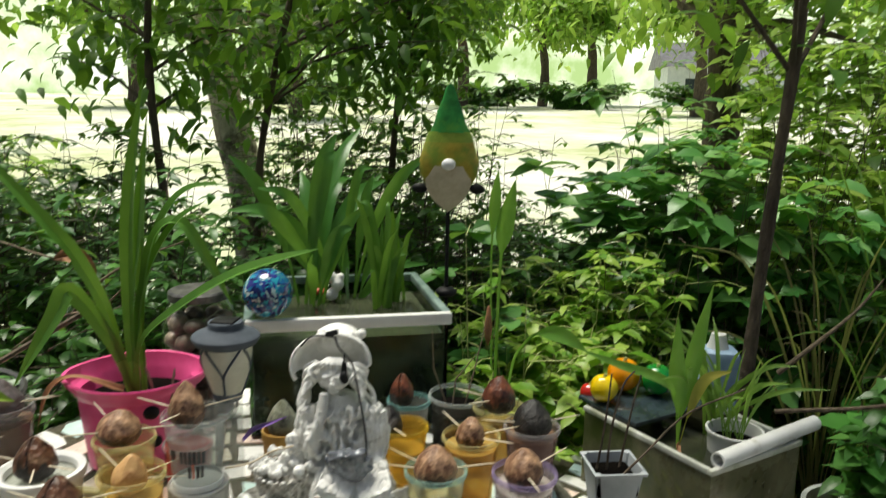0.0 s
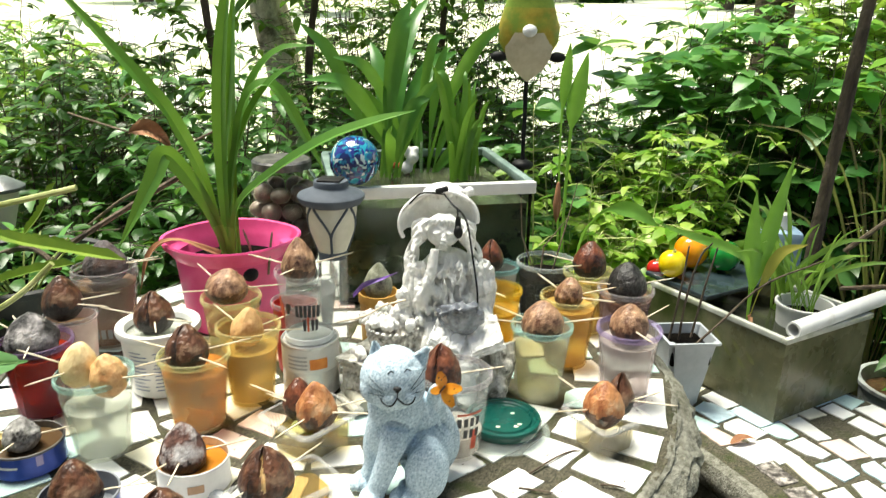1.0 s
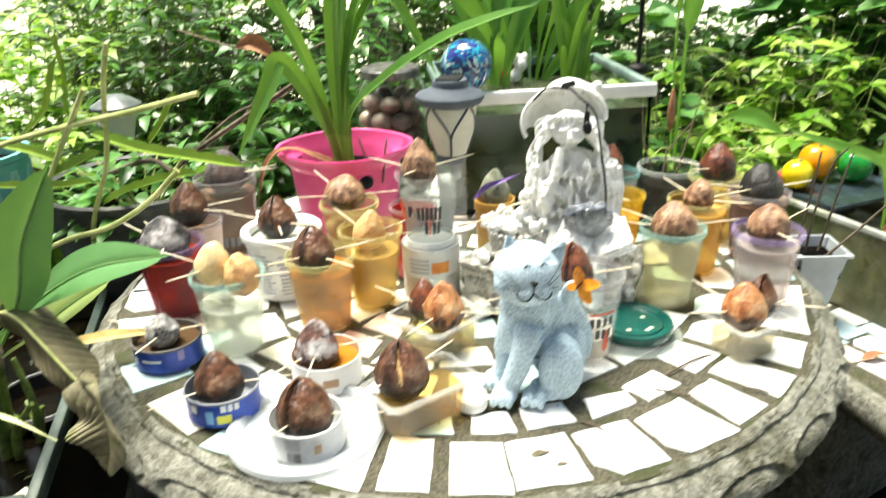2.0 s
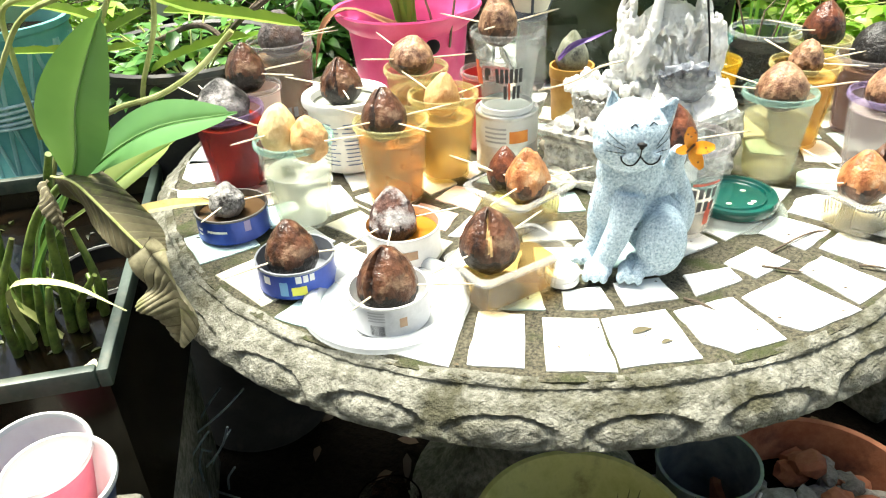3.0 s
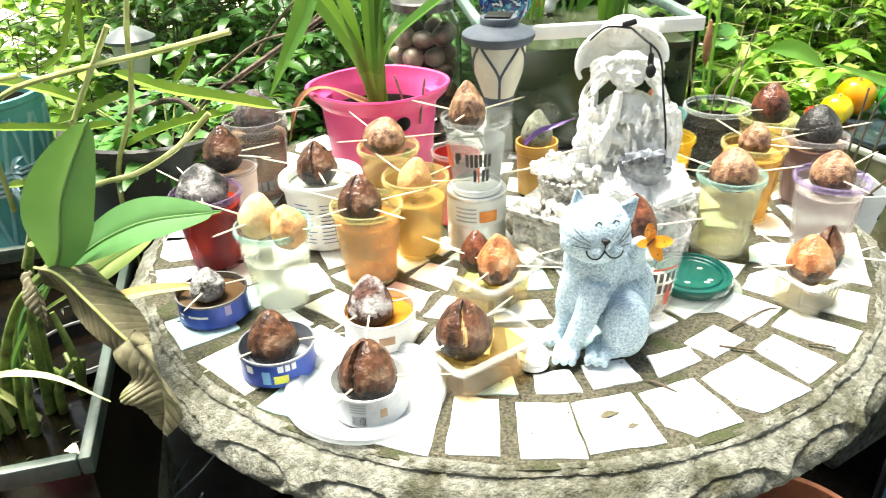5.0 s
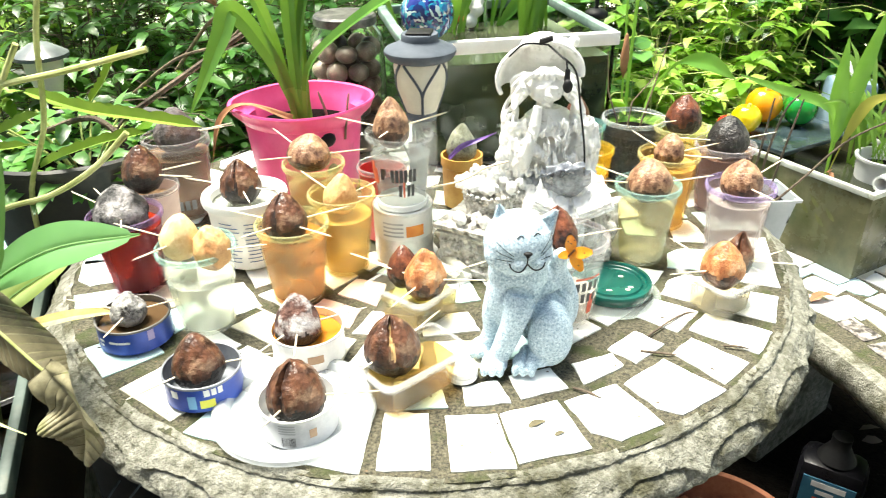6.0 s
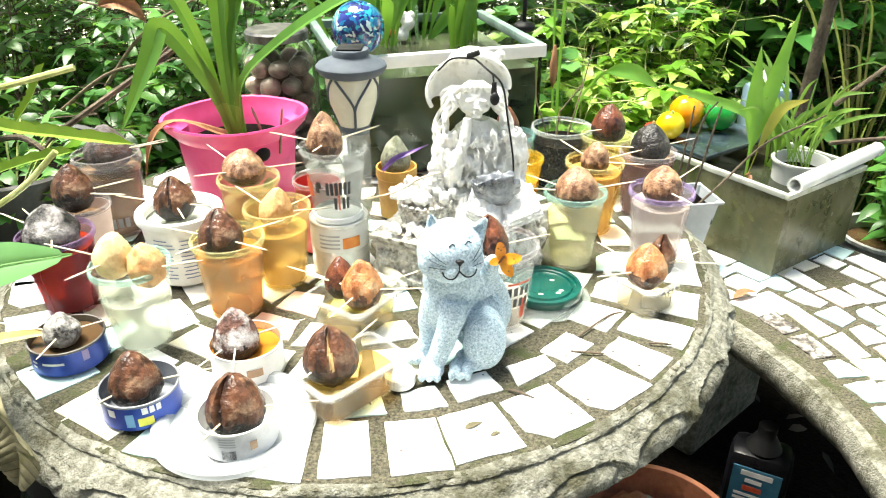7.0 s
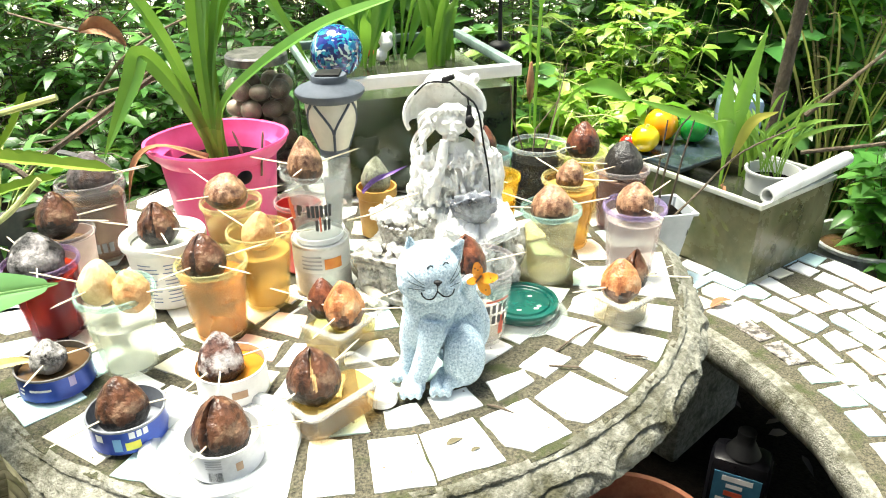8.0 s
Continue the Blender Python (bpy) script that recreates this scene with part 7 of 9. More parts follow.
for i in range(13):
    x, y = -0.902 + rnd.uniform(-0.065, 0.055), 0.702 + rnd.uniform(-0.06, 0.06)
    h = rnd.uniform(0.04, 0.22)
    part("stalk", tube(spline(rel((x, y, 0.615), (x + 0.006, y, 0.615 + h * 0.5), (x + rnd.uniform(-0.05, 0.05), y + rnd.uniform(-0.02, 0.02), 0.615 + h)), 8), [0.0062, 0.0064, 0.0060, 0.0056, 0.0052, 0.0048, 0.004, 0.003], 9), M_CANE, canna2)
for x0, y0, x1, y1, z1 in ((-0.955, 0.735, -0.800, 0.712, 0.846), (-0.930, 0.690, -0.815, 0.700, 0.835), (-0.905, 0.740, -0.840, 0.722, 0.860), (-0.985, 0.700, -0.905, 0.690, 0.835), (-0.880, 0.705, -0.835, 0.690, 0.800), (-1.000, 0.740, -0.930, 0.745, 0.900)):
    part("cane", tube(spline(rel((x0, y0, 0.615), (x0 + (x1 - x0) * 0.25, y0, 0.615 + (z1 - 0.615) * 0.45), (x0 + (x1 - x0) * 0.6, (y0 + y1) / 2, 0.615 + (z1 - 0.615) * 0.8), (x1, y1, z1)), 14), [0.0072 - 0.00025 * k for k in range(14)], 10), M_CANE, canna2)
for ps, w in ((((-0.880, 0.649, 0.646), (-0.843, 0.614, 0.750), (-0.762, 0.609, 0.772), (-0.692, 0.607, 0.750)), 0.010), (((-0.937, 0.688, 0.624), (-0.959, 0.654, 0.742), (-0.912, 0.607, 0.793), (-0.844, 0.576, 0.776)), 0.013), (((-0.879, 0.687, 0.625), (-0.910, 0.652, 0.704), (-0.969, 0.615, 0.724)), 0.012)):
    part("grass_leaf", blade(bmesh.new(), rel(*ps), w, 16, 0.2, None, (0.000, -0.300, 1.000)), M_STALK, canna2)
M_DEADPALE = surface("pale_withered_leaf", (0.100, 0.090, 0.044), (0.285, 0.255, 0.150), 30, 0.7, 0.5, 80, stain=(0.100, 0.110, 0.015), stain_scale=16, stain_at=0.60)
part("withered_leaf", veined(bmesh.new(), rel((-0.819, 0.697, 0.845), (-0.781, 0.685, 0.848), (-0.739, 0.666, 0.832), (-0.696, 0.649, 0.810), (-0.671, 0.641, 0.795)), 0.048, 200, 7, -1.15, lambda u: 0.35 + 0.75 * math.sin(math.pi * min(1, 0.12 + u * 0.8)), (0.250, -0.750, 0.600), 0, 0.30, 0.0010, 13, 0.30, 0.16), [M_DEAD, M_DEADPALE], canna2, "large withered olive-brown folded leaf")
part("midrib", tube(spline(rel((-0.819, 0.695, 0.847), (-0.781, 0.683, 0.850), (-0.739, 0.665, 0.834), (-0.696, 0.647, 0.812), (-0.669, 0.638, 0.797)), 20), 0.0016, 6), M_STALK, canna2, "pale yellow midrib of the withered leaf")
part("withered_leaf", veined(bmesh.new(), rel((-0.679, 0.641, 0.807), (-0.649, 0.628, 0.782), (-0.641, 0.621, 0.748), (-0.654, 0.623, 0.702)), 0.060, 160, 7, 0.40, lambda u: 0.30 + 0.85 * math.sin(math.pi * min(1, 0.1 + u * 0.9)) if u < 0.96 else 0.2, (-0.150, -0.950, 0.200), 0, 0.35, 0.0008, 11, 0.35, 0.14), [M_DEADPALE, M_DEAD], canna2, "curled pale tip of the withered leaf")
part("withered_leaf", veined(bmesh.new(), rel((-0.829, 0.695, 0.841), (-0.807, 0.675, 0.826), (-0.796, 0.664, 0.792)), 0.024, 40, 6, 0.9, broad, (0.200, -0.900, 0.400), 0, 0.5, 0.0012, 9, 0.25, 0.4), [M_DEAD, M_DEADPALE], canna2, "shrivelled brown leaf")

ob = thing("yellow_leaf", -0.716, 0.762, TZ + 0.052, "long yellow fallen leaf reaching over the table edge", "leaf")
part("leaf", blade(bmesh.new(), [(-0.09, -0.03, -0.03), (-0.03, -0.008, -0.018), (0.02, 0.004, -0.012), (0.048, 0.010, -0.014)], 0.017, 14, 0.4, None, (0, -0.5, 1)), surface("tan_yellow_leaf", (0.24, 0.16, 0.05), (0.50, 0.40, 0.15), 30, 0.6, 0.3, 90), ob)

# flat-stemmed cactus vine crossing behind the cups
vine = thing("cactus_vine", -1.0, 1.12, 0.60, "sprawling yellow-green flat-stemmed cactus vine", "plant")
def relv(*ps):
    return [(x + 1.0, y - 1.12, z - 0.60) for x, y, z in ps]
notch = lambda u: (0.72 + 0.28 * abs(math.sin(u * 26))) * (1 - max(0, (u - 0.85) / 0.15) ** 2) * min(1, 0.4 + 6 * u)
for ps, w in (
    (((-0.938, 1.070, 0.954), (-0.840, 1.049, 0.937), (-0.753, 1.038, 0.931), (-0.662, 1.036, 0.921)), 0.026),
    (((-1.189, 1.041, 0.864), (-1.073, 1.039, 0.871), (-0.995, 1.038, 0.875), (-0.932, 1.038, 0.885)), 0.020),
    (((-0.991, 0.991, 0.901), (-0.938, 0.991, 0.918), (-0.866, 0.991, 0.949)), 0.024),
    (((-0.852, 1.088, 0.935), (-0.821, 1.089, 0.970), (-0.791, 1.090, 1.019)), 0.020),
    (((-0.974, 1.104, 0.821), (-0.907, 1.085, 0.854), (-0.839, 1.085, 0.877), (-0.781, 1.095, 0.888)), 0.024),
    (((-1.072, 1.188, 0.952), (-1.044, 1.171, 1.031), (-1.026, 1.145, 1.100)), 0.022),
    (((-1.035, 1.042, 0.959), (-0.987, 1.043, 0.998), (-0.959, 1.056, 1.076)), 0.020),
    (((-1.266, 1.092, 0.905), (-1.170, 1.072, 0.931), (-1.054, 1.051, 0.929), (-0.966, 1.040, 0.911)), 0.022),
    (((-1.130, 1.007, 0.784), (-1.062, 0.988, 0.805), (-1.015, 0.979, 0.845)), 0.020),
    (((-0.955, 1.146, 0.907), (-0.878, 1.135, 0.909), (-0.819, 1.144, 0.900)), 0.022),
):
    part("flat_stem", blade(bmesh.new(), relv(*ps), w * 0.80, 30, 0.9, notch, (0.000, -0.600, 0.800)), M_VINE, vine)
for ps in (
    ((-1.133, 0.983, 0.649), (-1.072, 0.987, 0.766), (-0.990, 0.990, 0.871), (-0.929, 0.992, 0.962), (-0.876, 0.995, 1.041)),
    ((-1.198, 0.989, 0.783), (-1.132, 0.992, 0.881), (-1.064, 0.993, 0.944), (-0.919, 0.993, 0.985), (-0.813, 0.993, 1.008), (-0.707, 1.012, 1.033)),
    ((-1.023, 0.986, 0.776), (-0.954, 0.987, 0.808), (-0.878, 0.987, 0.832), (-0.811, 0.997, 0.871), (-0.758, 1.008, 0.920)),
    ((-1.167, 1.035, 0.724), (-1.150, 1.020, 0.861), (-1.132, 1.014, 0.939), (-1.055, 1.014, 0.964)),
    ((-0.990, 1.077, 0.608), (-0.974, 1.064, 0.784), (-0.908, 1.049, 0.912), (-0.881, 1.043, 1.029), (-0.862, 1.045, 1.097)),
):
    part("round_stem", tube(spline(relv(*ps), 22), 0.0042, 8), M_STALK, vine)
for ps in (((-0.971, 1.277, 0.776), (-0.895, 1.231, 0.856), (-0.819, 1.203, 0.907), (-0.683, 1.282, 0.994)), ((-1.069, 1.232, 0.824), (-0.925, 1.183, 0.877), (-0.857, 1.162, 0.850))):
    part("dry_stem", tube(spline(relv(*ps), 16), 0.005, 7), M_BARK, vine)

ob = thing("teal_planter", -1.290, 1.150, -0.030, "teal plastic planter with diagonal relief standing on its stand", "planter")
ob.scale = (0.97, 0.97, 0.97)
# ridges take a paler teal, standing in for light catching the relief
M_TEALPALE = surface("lit_teal_ridge", (0.20, 0.46, 0.46), (0.36, 0.60, 0.60), 14, 0.4, 0.1)
M_TEAL = surface("teal_plastic", (0.09, 0.34, 0.35), (0.20, 0.50, 0.50), 10, 0.4, 0.1, 60, stain=(0.18, 0.42, 0.40), stain_scale=10, stain_at=0.6)
bm = lathe([(0, 0.64), (0.085, 0.64), (0.090, 0.65), (0.112, 0.93), (0.118, 0.935), (0.118, 0.945), (0.108, 0.945), (0.088, 0.66), (0, 0.655)], 56)
part("pot_wall", bm, M_TEAL, ob)
for i in range(14):
    for s in (-1, 1):
        pts = []
        for k in range(7):
            t = k / 6
            a = 2 * math.pi * i / 14 + s * 0.42 * t
            rr = 0.0905 + 0.022 * (0.05 + 0.85 * t)
            pts.append((rr * math.cos(a), rr * math.sin(a), 0.665 + 0.25 * t))
        part("relief_bar", tube(pts, 0.0042, 6), M_TEALPALE, ob)
RB = surface("pale_blue_ribbon", (0.36, 0.55, 0.62), (0.62, 0.78, 0.82), 60, 0.4, 0.2, 120)
for k in range(5):
    zz = 0.790 + 0.0055 * k
    rr = 0.0905 + 0.0225 * (zz - 0.65) / 0.28 + 0.0045
    part("ribbon", tube([(rr * math.cos(a), rr * math.sin(a), zz + 0.012 * math.sin(a + 0.4 * k)) for a in [2 * math.pi * i / 40 for i in range(41)]], 0.0030, 6, cap=False), RB, ob, "pale blue ribbon wound round the pot")
for k in range(7):
    e = Vector((0.030 + 0.006 * k, -0.045 - 0.004 * (k % 3), -0.03 + 0.016 * k))
    c = Vector((0.095, -0.050, 0.806))
    part("ribbon", blade(bmesh.new(), [c, c + e * 0.5 + Vector((0, -0.01, 0.014)), c + e], 0.012, 10, 0.5, None, (0.2, -1, 0.3), 0, 0.5), RB, ob, "frayed end of the pale blue ribbon")
part("saucer", lathe([(0, 0.61), (0.115, 0.61), (0.14, 0.635), (0.143, 0.640), (0.137, 0.640), (0.112, 0.62), (0, 0.62)], 48), surface("pale_teal_plastic", (0.25, 0.50, 0.52), (0.42, 0.66, 0.67), 12, 0.35, 0.1), ob)
part("stand", lathe([(0, 0), (0.10, 0), (0.10, 0.02), (0.075, 0.06), (0.075, 0.55), (0.09, 0.609), (0, 0.609)], 24), M_TEAL, ob)
part("soil", lathe([(0, 0.925), (0.10, 0.915), (0.10, 0.90), (0, 0.90)], 30), M_SOIL, ob)
ob = thing("pale_plant_cover", -1.310, 1.140, 0.868, "pale yellow translucent bottle cloche in the teal planter", "cloche")
part("cloche", lathe([(0.062, 0.0), (0.066, 0.05), (0.062, 0.11), (0.045, 0.145), (0.0, 0.155)], 36), plastic("pale_yellow_film", (0.74, 0.72, 0.42), 0.45), ob)
ob = thing("round_planter", -0.985, 1.225, 0.0, "large dark grey round planter full of leaves behind the vine", "planter")
M_BIN = surface("dark_grey_plastic", (0.018, 0.018, 0.019), (0.042, 0.041, 0.040), 9, 0.55, 0.1, 80, stain=(0.075, 0.07, 0.06), stain_scale=12, stain_at=0.62)
part("pot_wall", lathe([(0, 0.35), (0.13, 0.35), (0.160, 0.815), (0.168, 0.818), (0.170, 0.828), (0.165, 0.832), (0.157, 0.828), (0.150, 0.74), (0, 0.73)], 44), M_BIN, ob)
part("soil", lathe([(0, 0.775), (0.149, 0.765), (0.146, 0.750), (0, 0.750)], 36), M_SOIL, ob)
part("base_pot", lathe([(0, 0), (0.15, 0), (0.13, 0.349), (0, 0.349)], 30), M_BIN, ob)
rp = np.random.RandomState(44)
n = 260
aa, qq = rp.uniform(0, 6.28, n), 0.145 * np.sqrt(rp.rand(n))
P = np.c_[qq * np.cos(aa), qq * np.sin(aa), 0.775 + rp.uniform(0, 0.13, n) * (1.1 - qq / 0.16)]
D = np.c_[np.cos(aa) + rp.uniform(-0.6, 0.6, n), np.sin(aa) + rp.uniform(-0.6, 0.6, n), rp.uniform(-0.2, 0.7, n)]
N = np.c_[rp.uniform(-0.5, 0.5, (n, 2)), np.ones(n)]
VV, FF = leaf_cloud(P, D / np.linalg.norm(D, axis=1)[:, None], N, rp.uniform(0.028, 0.062, n), rp.uniform(0.014, 0.028, n))
ob = thing("leafy_plant", -0.985, 1.225, 0.0, "low green leafy plant filling the dark planter", "plant")
mesh_from("leaves", VV, FF, M_SHRUBBLUE, ob)
for i in range(12):
    part("stem", tube([(0.02 * math.cos(i), 0.02 * math.sin(i), 0.765), (0.06 * math.cos(i), 0.06 * math.sin(i), 0.82), (0.10 * math.cos(i), 0.10 * math.sin(i), 0.86)], 0.002, 5), M_STALK, ob)
ob = thing("garden_lamp", -1.156, 1.43, 0, "second solar garden lamp among the leaves", "lamp")
ob.scale = (0.97, 0.97, 0.962)
part("post", lathe([(0, 0), (0.012, 0), (0.012, 0.86), (0, 0.86)], 12), M_BLACK, ob)
part("shade", lathe([(0.020, 0.86), (0.036, 0.92), (0.038, 0.945)], 30), M_LAMPGLASS, ob)
part("cap", lathe([(0, 0.975), (0.02, 0.972), (0.052, 0.952), (0.052, 0.945), (0, 0.945)], 36), surface("clear_grey_cap", (0.08, 0.09, 0.09), (0.18, 0.20, 0.20), 14, 0.3, 0.05), ob)

ob = thing("dry_leaf", -0.905, 1.58, 1.005, "curled brown dead leaf caught in the shrub", "leaf", rz=15)
part("leaf", veined(bmesh.new(), [(-0.035, 0, 0.006), (0, -0.004, 0.012), (0.030, -0.006, -0.004), (0.048, 0.0, -0.028)], 0.040, 40, 5, 0.7, broad, (0, -0.8, 0.6), 0, 0.3, 0.0008, 9, 0.2), M_DRY, ob)
part("twig", tube(spline([(-0.16, 0.02, 0.045), (-0.09, 0.01, 0.022), (-0.035, 0, 0.006)], 10), 0.0025, 6), M_TWIG, ob)

# ---- below the table edge ----
ob = thing("stand", -0.742, 0.463, 0, "plain concrete block stand under the nested cups", "stand", rz=20)
bm = bmesh.new()
box(bm, -0.07, -0.06, 0, 0.08, 0.06, 0.556, 0.008)
part("block", bm, M_CONC, ob)
M_PKW = surface("pink_cup_wall", (0.62, 0.10, 0.18), (0.76, 0.20, 0.28), 10, 0.35, 0.05, 60, clear=0.1)
M_PKIN = surface("pale_pink_inside", (0.80, 0.72, 0.72), (0.90, 0.85, 0.85), 12, 0.4, 0.05, 60)
M_NAVY = surface("navy_cup_wall", (0.02, 0.035, 0.10), (0.05, 0.07, 0.17), 12, 0.35, 0.05)
for x, y, wall, lab, lean in ((-0.745, 0.493, M_PKW, "pink plastic cup with a white rim, stacked on others", (4, 6)), (-0.709, 0.471, M_NAVY, "navy plastic cup with a white rim beside a pink one", (3, 9))):
    ob = thing("stacked_cup", x, y, 0.557, lab, "cup", rx=lean[0], ry=lean[1])
    part("cup_wall", lathe([(0, 0), (0.034, 0), (0.036, 0.003), (0.0485, 0.107), (0.047, 0.107)], 44), wall, ob)
    part("lip", cup_lip(0.0485, 0.109, 0.003), M_WHITEPL, ob)
    part("lining", lathe([(0.0468, 0.106), (0.0345, 0.004), (0, 0.004)], 44), M_PKIN, ob, "pale inside of the cup")
ob = thing("painted_bowl", -0.232, 0.779, 0, "large olive-yellow bowl with a painted flower inside", "bowl")
ob.scale = (0.97, 0.97, 1.06)
M_BOWL = surface("olive_yellow_glaze", (0.36, 0.34, 0.10), (0.56, 0.54, 0.22), 12, 0.35, 0.1, 80, stain=(0.22, 0.19, 0.06), stain_scale=12, stain_at=0.58)
part("bowl_wall", lathe([(0, 0.12), (0.09, 0.12), (0.10, 0.125), (0.150, 0.290), (0.158, 0.298), (0.158, 0.303), (0.150, 0.303), (0.142, 0.290), (0.095, 0.135), (0, 0.130)], 64), M_BOWL, ob)
part("foot", lathe([(0, 0), (0.10, 0), (0.085, 0.1195), (0, 0.1195)], 40), M_BOWL, ob)
bm = bmesh.new()
for i in range(9):
    a = radians(20 + i * 18)
    c = Vector((0.045, 0.080, 0.0))
    pts = []
    for k in range(3):
        x = c.x + (0.010 + 0.022 * k) * math.cos(a)
        y = c.y + (0.010 + 0.018 * k) * math.sin(a)
        q = math.hypot(x, y)
        pts.append((x, y, 0.130 + max(0, (q - 0.095)) * 3.3 + 0.004))
    tube(spline(pts, 6), [0.0006, 0.0022, 0.003, 0.003, 0.002, 0.0006], 6, bm)
part("painted_flower", bm, surface("dark_olive_paint", (0.10, 0.11, 0.03), (0.18, 0.18, 0.06), 30, 0.5, 0), ob)
ob = thing("metal_bucket", -0.065, 0.956, 0, "dull galvanised bucket beside the pedestal", "bucket")
part("bucket_wall", lathe([(0, 0.0), (0.052, 0.0), (0.054, 0.01), (0.066, 0.18), (0.069, 0.185), (0.0690, 0.20), (0.066, 0.205), (0.068, 0.215), (0.074, 0.31), (0.077, 0.312), (0.077, 0.318), (0.072, 0.318), (0.05, 0.02), (0, 0.015)], 44), surface("galvanised_steel", (0.12, 0.15, 0.17), (0.30, 0.34, 0.36), 18, 0.4, 0.15, 60, metal=0.6), ob)
part("handle", tube(spline([(-0.076, -0.02, 0.29), (-0.04, -0.080, 0.22), (0.04, -0.080, 0.22), (0.076, -0.02, 0.29)], 18), 0.0025, 7), M_TIN, ob)
ob = thing("terracotta_pot", 0.122, 1.023, 0, "wide terracotta pot full of broken stones and shards", "pot")
part("pot_wall", lathe([(0, 0), (0.11, 0), (0.115, 0.005), (0.150, 0.165), (0.166, 0.168), (0.170, 0.215), (0.166, 0.222), (0.155, 0.222), (0.146, 0.165), (0.11, 0.012), (0, 0.01)], 64), M_TERRA, ob)
part("soil", lathe([(0, 0.150), (0.142, 0.145), (0.141, 0.13), (0, 0.13)], 36), M_SOIL, ob)
r = random.Random(52)
for i in range(44):
    a, q = r.uniform(0, 6.28), 0.118 * math.sqrt(r.random())
    s = r.uniform(0.016, 0.038)
    bm = bmesh.new()
    g = bmesh.ops.create_icosphere(bm, subdivisions=2, radius=1)
    o = Vector((r.uniform(0, 99), 0, 0))
    sc = Vector((s, s * r.uniform(0.6, 1), s * r.uniform(0.35, 0.8)))
    for vv in bm.verts:
        d = 1 + 0.5 * noise.cell(vv.co * 1.6 + o) * 0.35 + 0.25 * noise.noise(vv.co * 1.5 + o)
        vv.co = Vector((vv.co.x * sc.x * d, vv.co.y * sc.y * d, vv.co.z * sc.z * d))
    st = thing("stone", 0.122 + q * math.cos(a), 1.023 + q * math.sin(a), 0.162 + 0.055 * r.random() * (1 - q / 0.2), "broken " + ("terracotta shard" if i % 5 == 0 else "grey stone") + " heaped in the terracotta pot", "stone", group="stones in the pot", rz=r.uniform(0, 360), rx=r.uniform(-30, 30), ry=r.uniform(-30, 30))
    part("rock", bm, M_TERRA if i % 5 == 0 else M_ROCK, st, smooth=False)
ob = thing("glass_jar", -0.536, 0.843, 0, "dark glass jar with brown leaf bits standing on the ground", "jar")
part("jar_wall", lathe([(0, 0), (0.055, 0), (0.060, 0.008), (0.060, 0.19), (0.052, 0.21), (0.052, 0.235), (0.049, 0.235), (0.049, 0.208), (0.057, 0.188), (0.057, 0.01), (0, 0.006)], 40), M_JARGLASS, ob).visible_shadow = False
bm = bmesh.new()
for i in range(26):
    a, q = r.uniform(0, 6.28), 0.04 * math.sqrt(r.random())
    c = Vector((q * math.cos(a), q * math.sin(a), r.uniform(0.02, 0.19)))
    d = Vector((r.uniform(-1, 1), r.uniform(-1, 1), r.uniform(-0.5, 0.5))).normalized() * 0.012
    blade(bm, [c - d, c, c + d], 0.016, 6, 0.3, broad, (0, 0, 1))
part("leaf_litter", bm, M_DRY, ob)
tangle = thing("wire_tangle", -0.98, 0.90, 0.0, "tangle of blue-grey plastic netting strips on the ground", "netting")
M_STRIP = surface("blue_grey_wire", (0.10, 0.14, 0.16), (0.26, 0.32, 0.36), 30, 0.5, 0.1)
for i in range(34):
    p = Vector((r.uniform(-0.05, 0.07), r.uniform(-0.06, 0.06), r.uniform(0.02, 0.22)))
    d = Vector((r.uniform(-1, 1), r.uniform(-1, 1), r.uniform(-0.2, 1.3))).normalized()
    part("strip", tube(spline([p, p + d * 0.06 + Vector((r.uniform(-0.01, 0.01), 0, 0)), p + d * 0.12], 6), 0.0022, 5), M_STRIP, tangle)
ob = thing("soil_bottle", 0.397, 1.253, 0.0, "black plastic bottle with a blue label under the bench", "bottle", rz=-25)
bm = bmesh.new()
box(bm, -0.060, -0.042, 0, 0.060, 0.042, 0.215, 0.022)
part("body", bm, surface("shiny_black_plastic", (0.002, 0.002, 0.003), (0.008, 0.008, 0.010), 20, 0.3, 0.05, spec=0.2), ob)
part("neck", lathe([(0, 0.215), (0.035, 0.215), (0.022, 0.240), (0.018, 0.245), (0.018, 0.268), (0, 0.268)], 24), M_BLACK, ob)
bm = bmesh.new()
box(bm, -0.046, -0.0436, 0.04, 0.046, -0.0424, 0.185)
part("label", bm, surface("blue_label", (0.025, 0.11, 0.19), (0.06, 0.20, 0.30), 14, 0.4, 0.0), ob, "blue printed label")
bm = bmesh.new()
for x0, x1, z0, z1 in ((-0.03, 0.03, 0.165, 0.178), (-0.02, 0.012, 0.148, 0.158), (-0.036, 0.03, 0.112, 0.119), (-0.036, 0.02, 0.100, 0.107), (-0.03, 0.03, 0.088, 0.094), (-0.044, 0.044, 0.055, 0.075)):
    box(bm, x0, -0.0442, z0, x1, -0.0438, z1)
part("print", bm, M_INKWHITE, ob)
bm = bmesh.new()
box(bm, -0.022, -0.0446, 0.127, 0.014, -0.0443, 0.140)
part("print", bm, M_INKRED, ob)
ob = thing("variegated_plant", 0.0, 0.80, 0, "young green and cream variegated plant at the table foot", "plant")
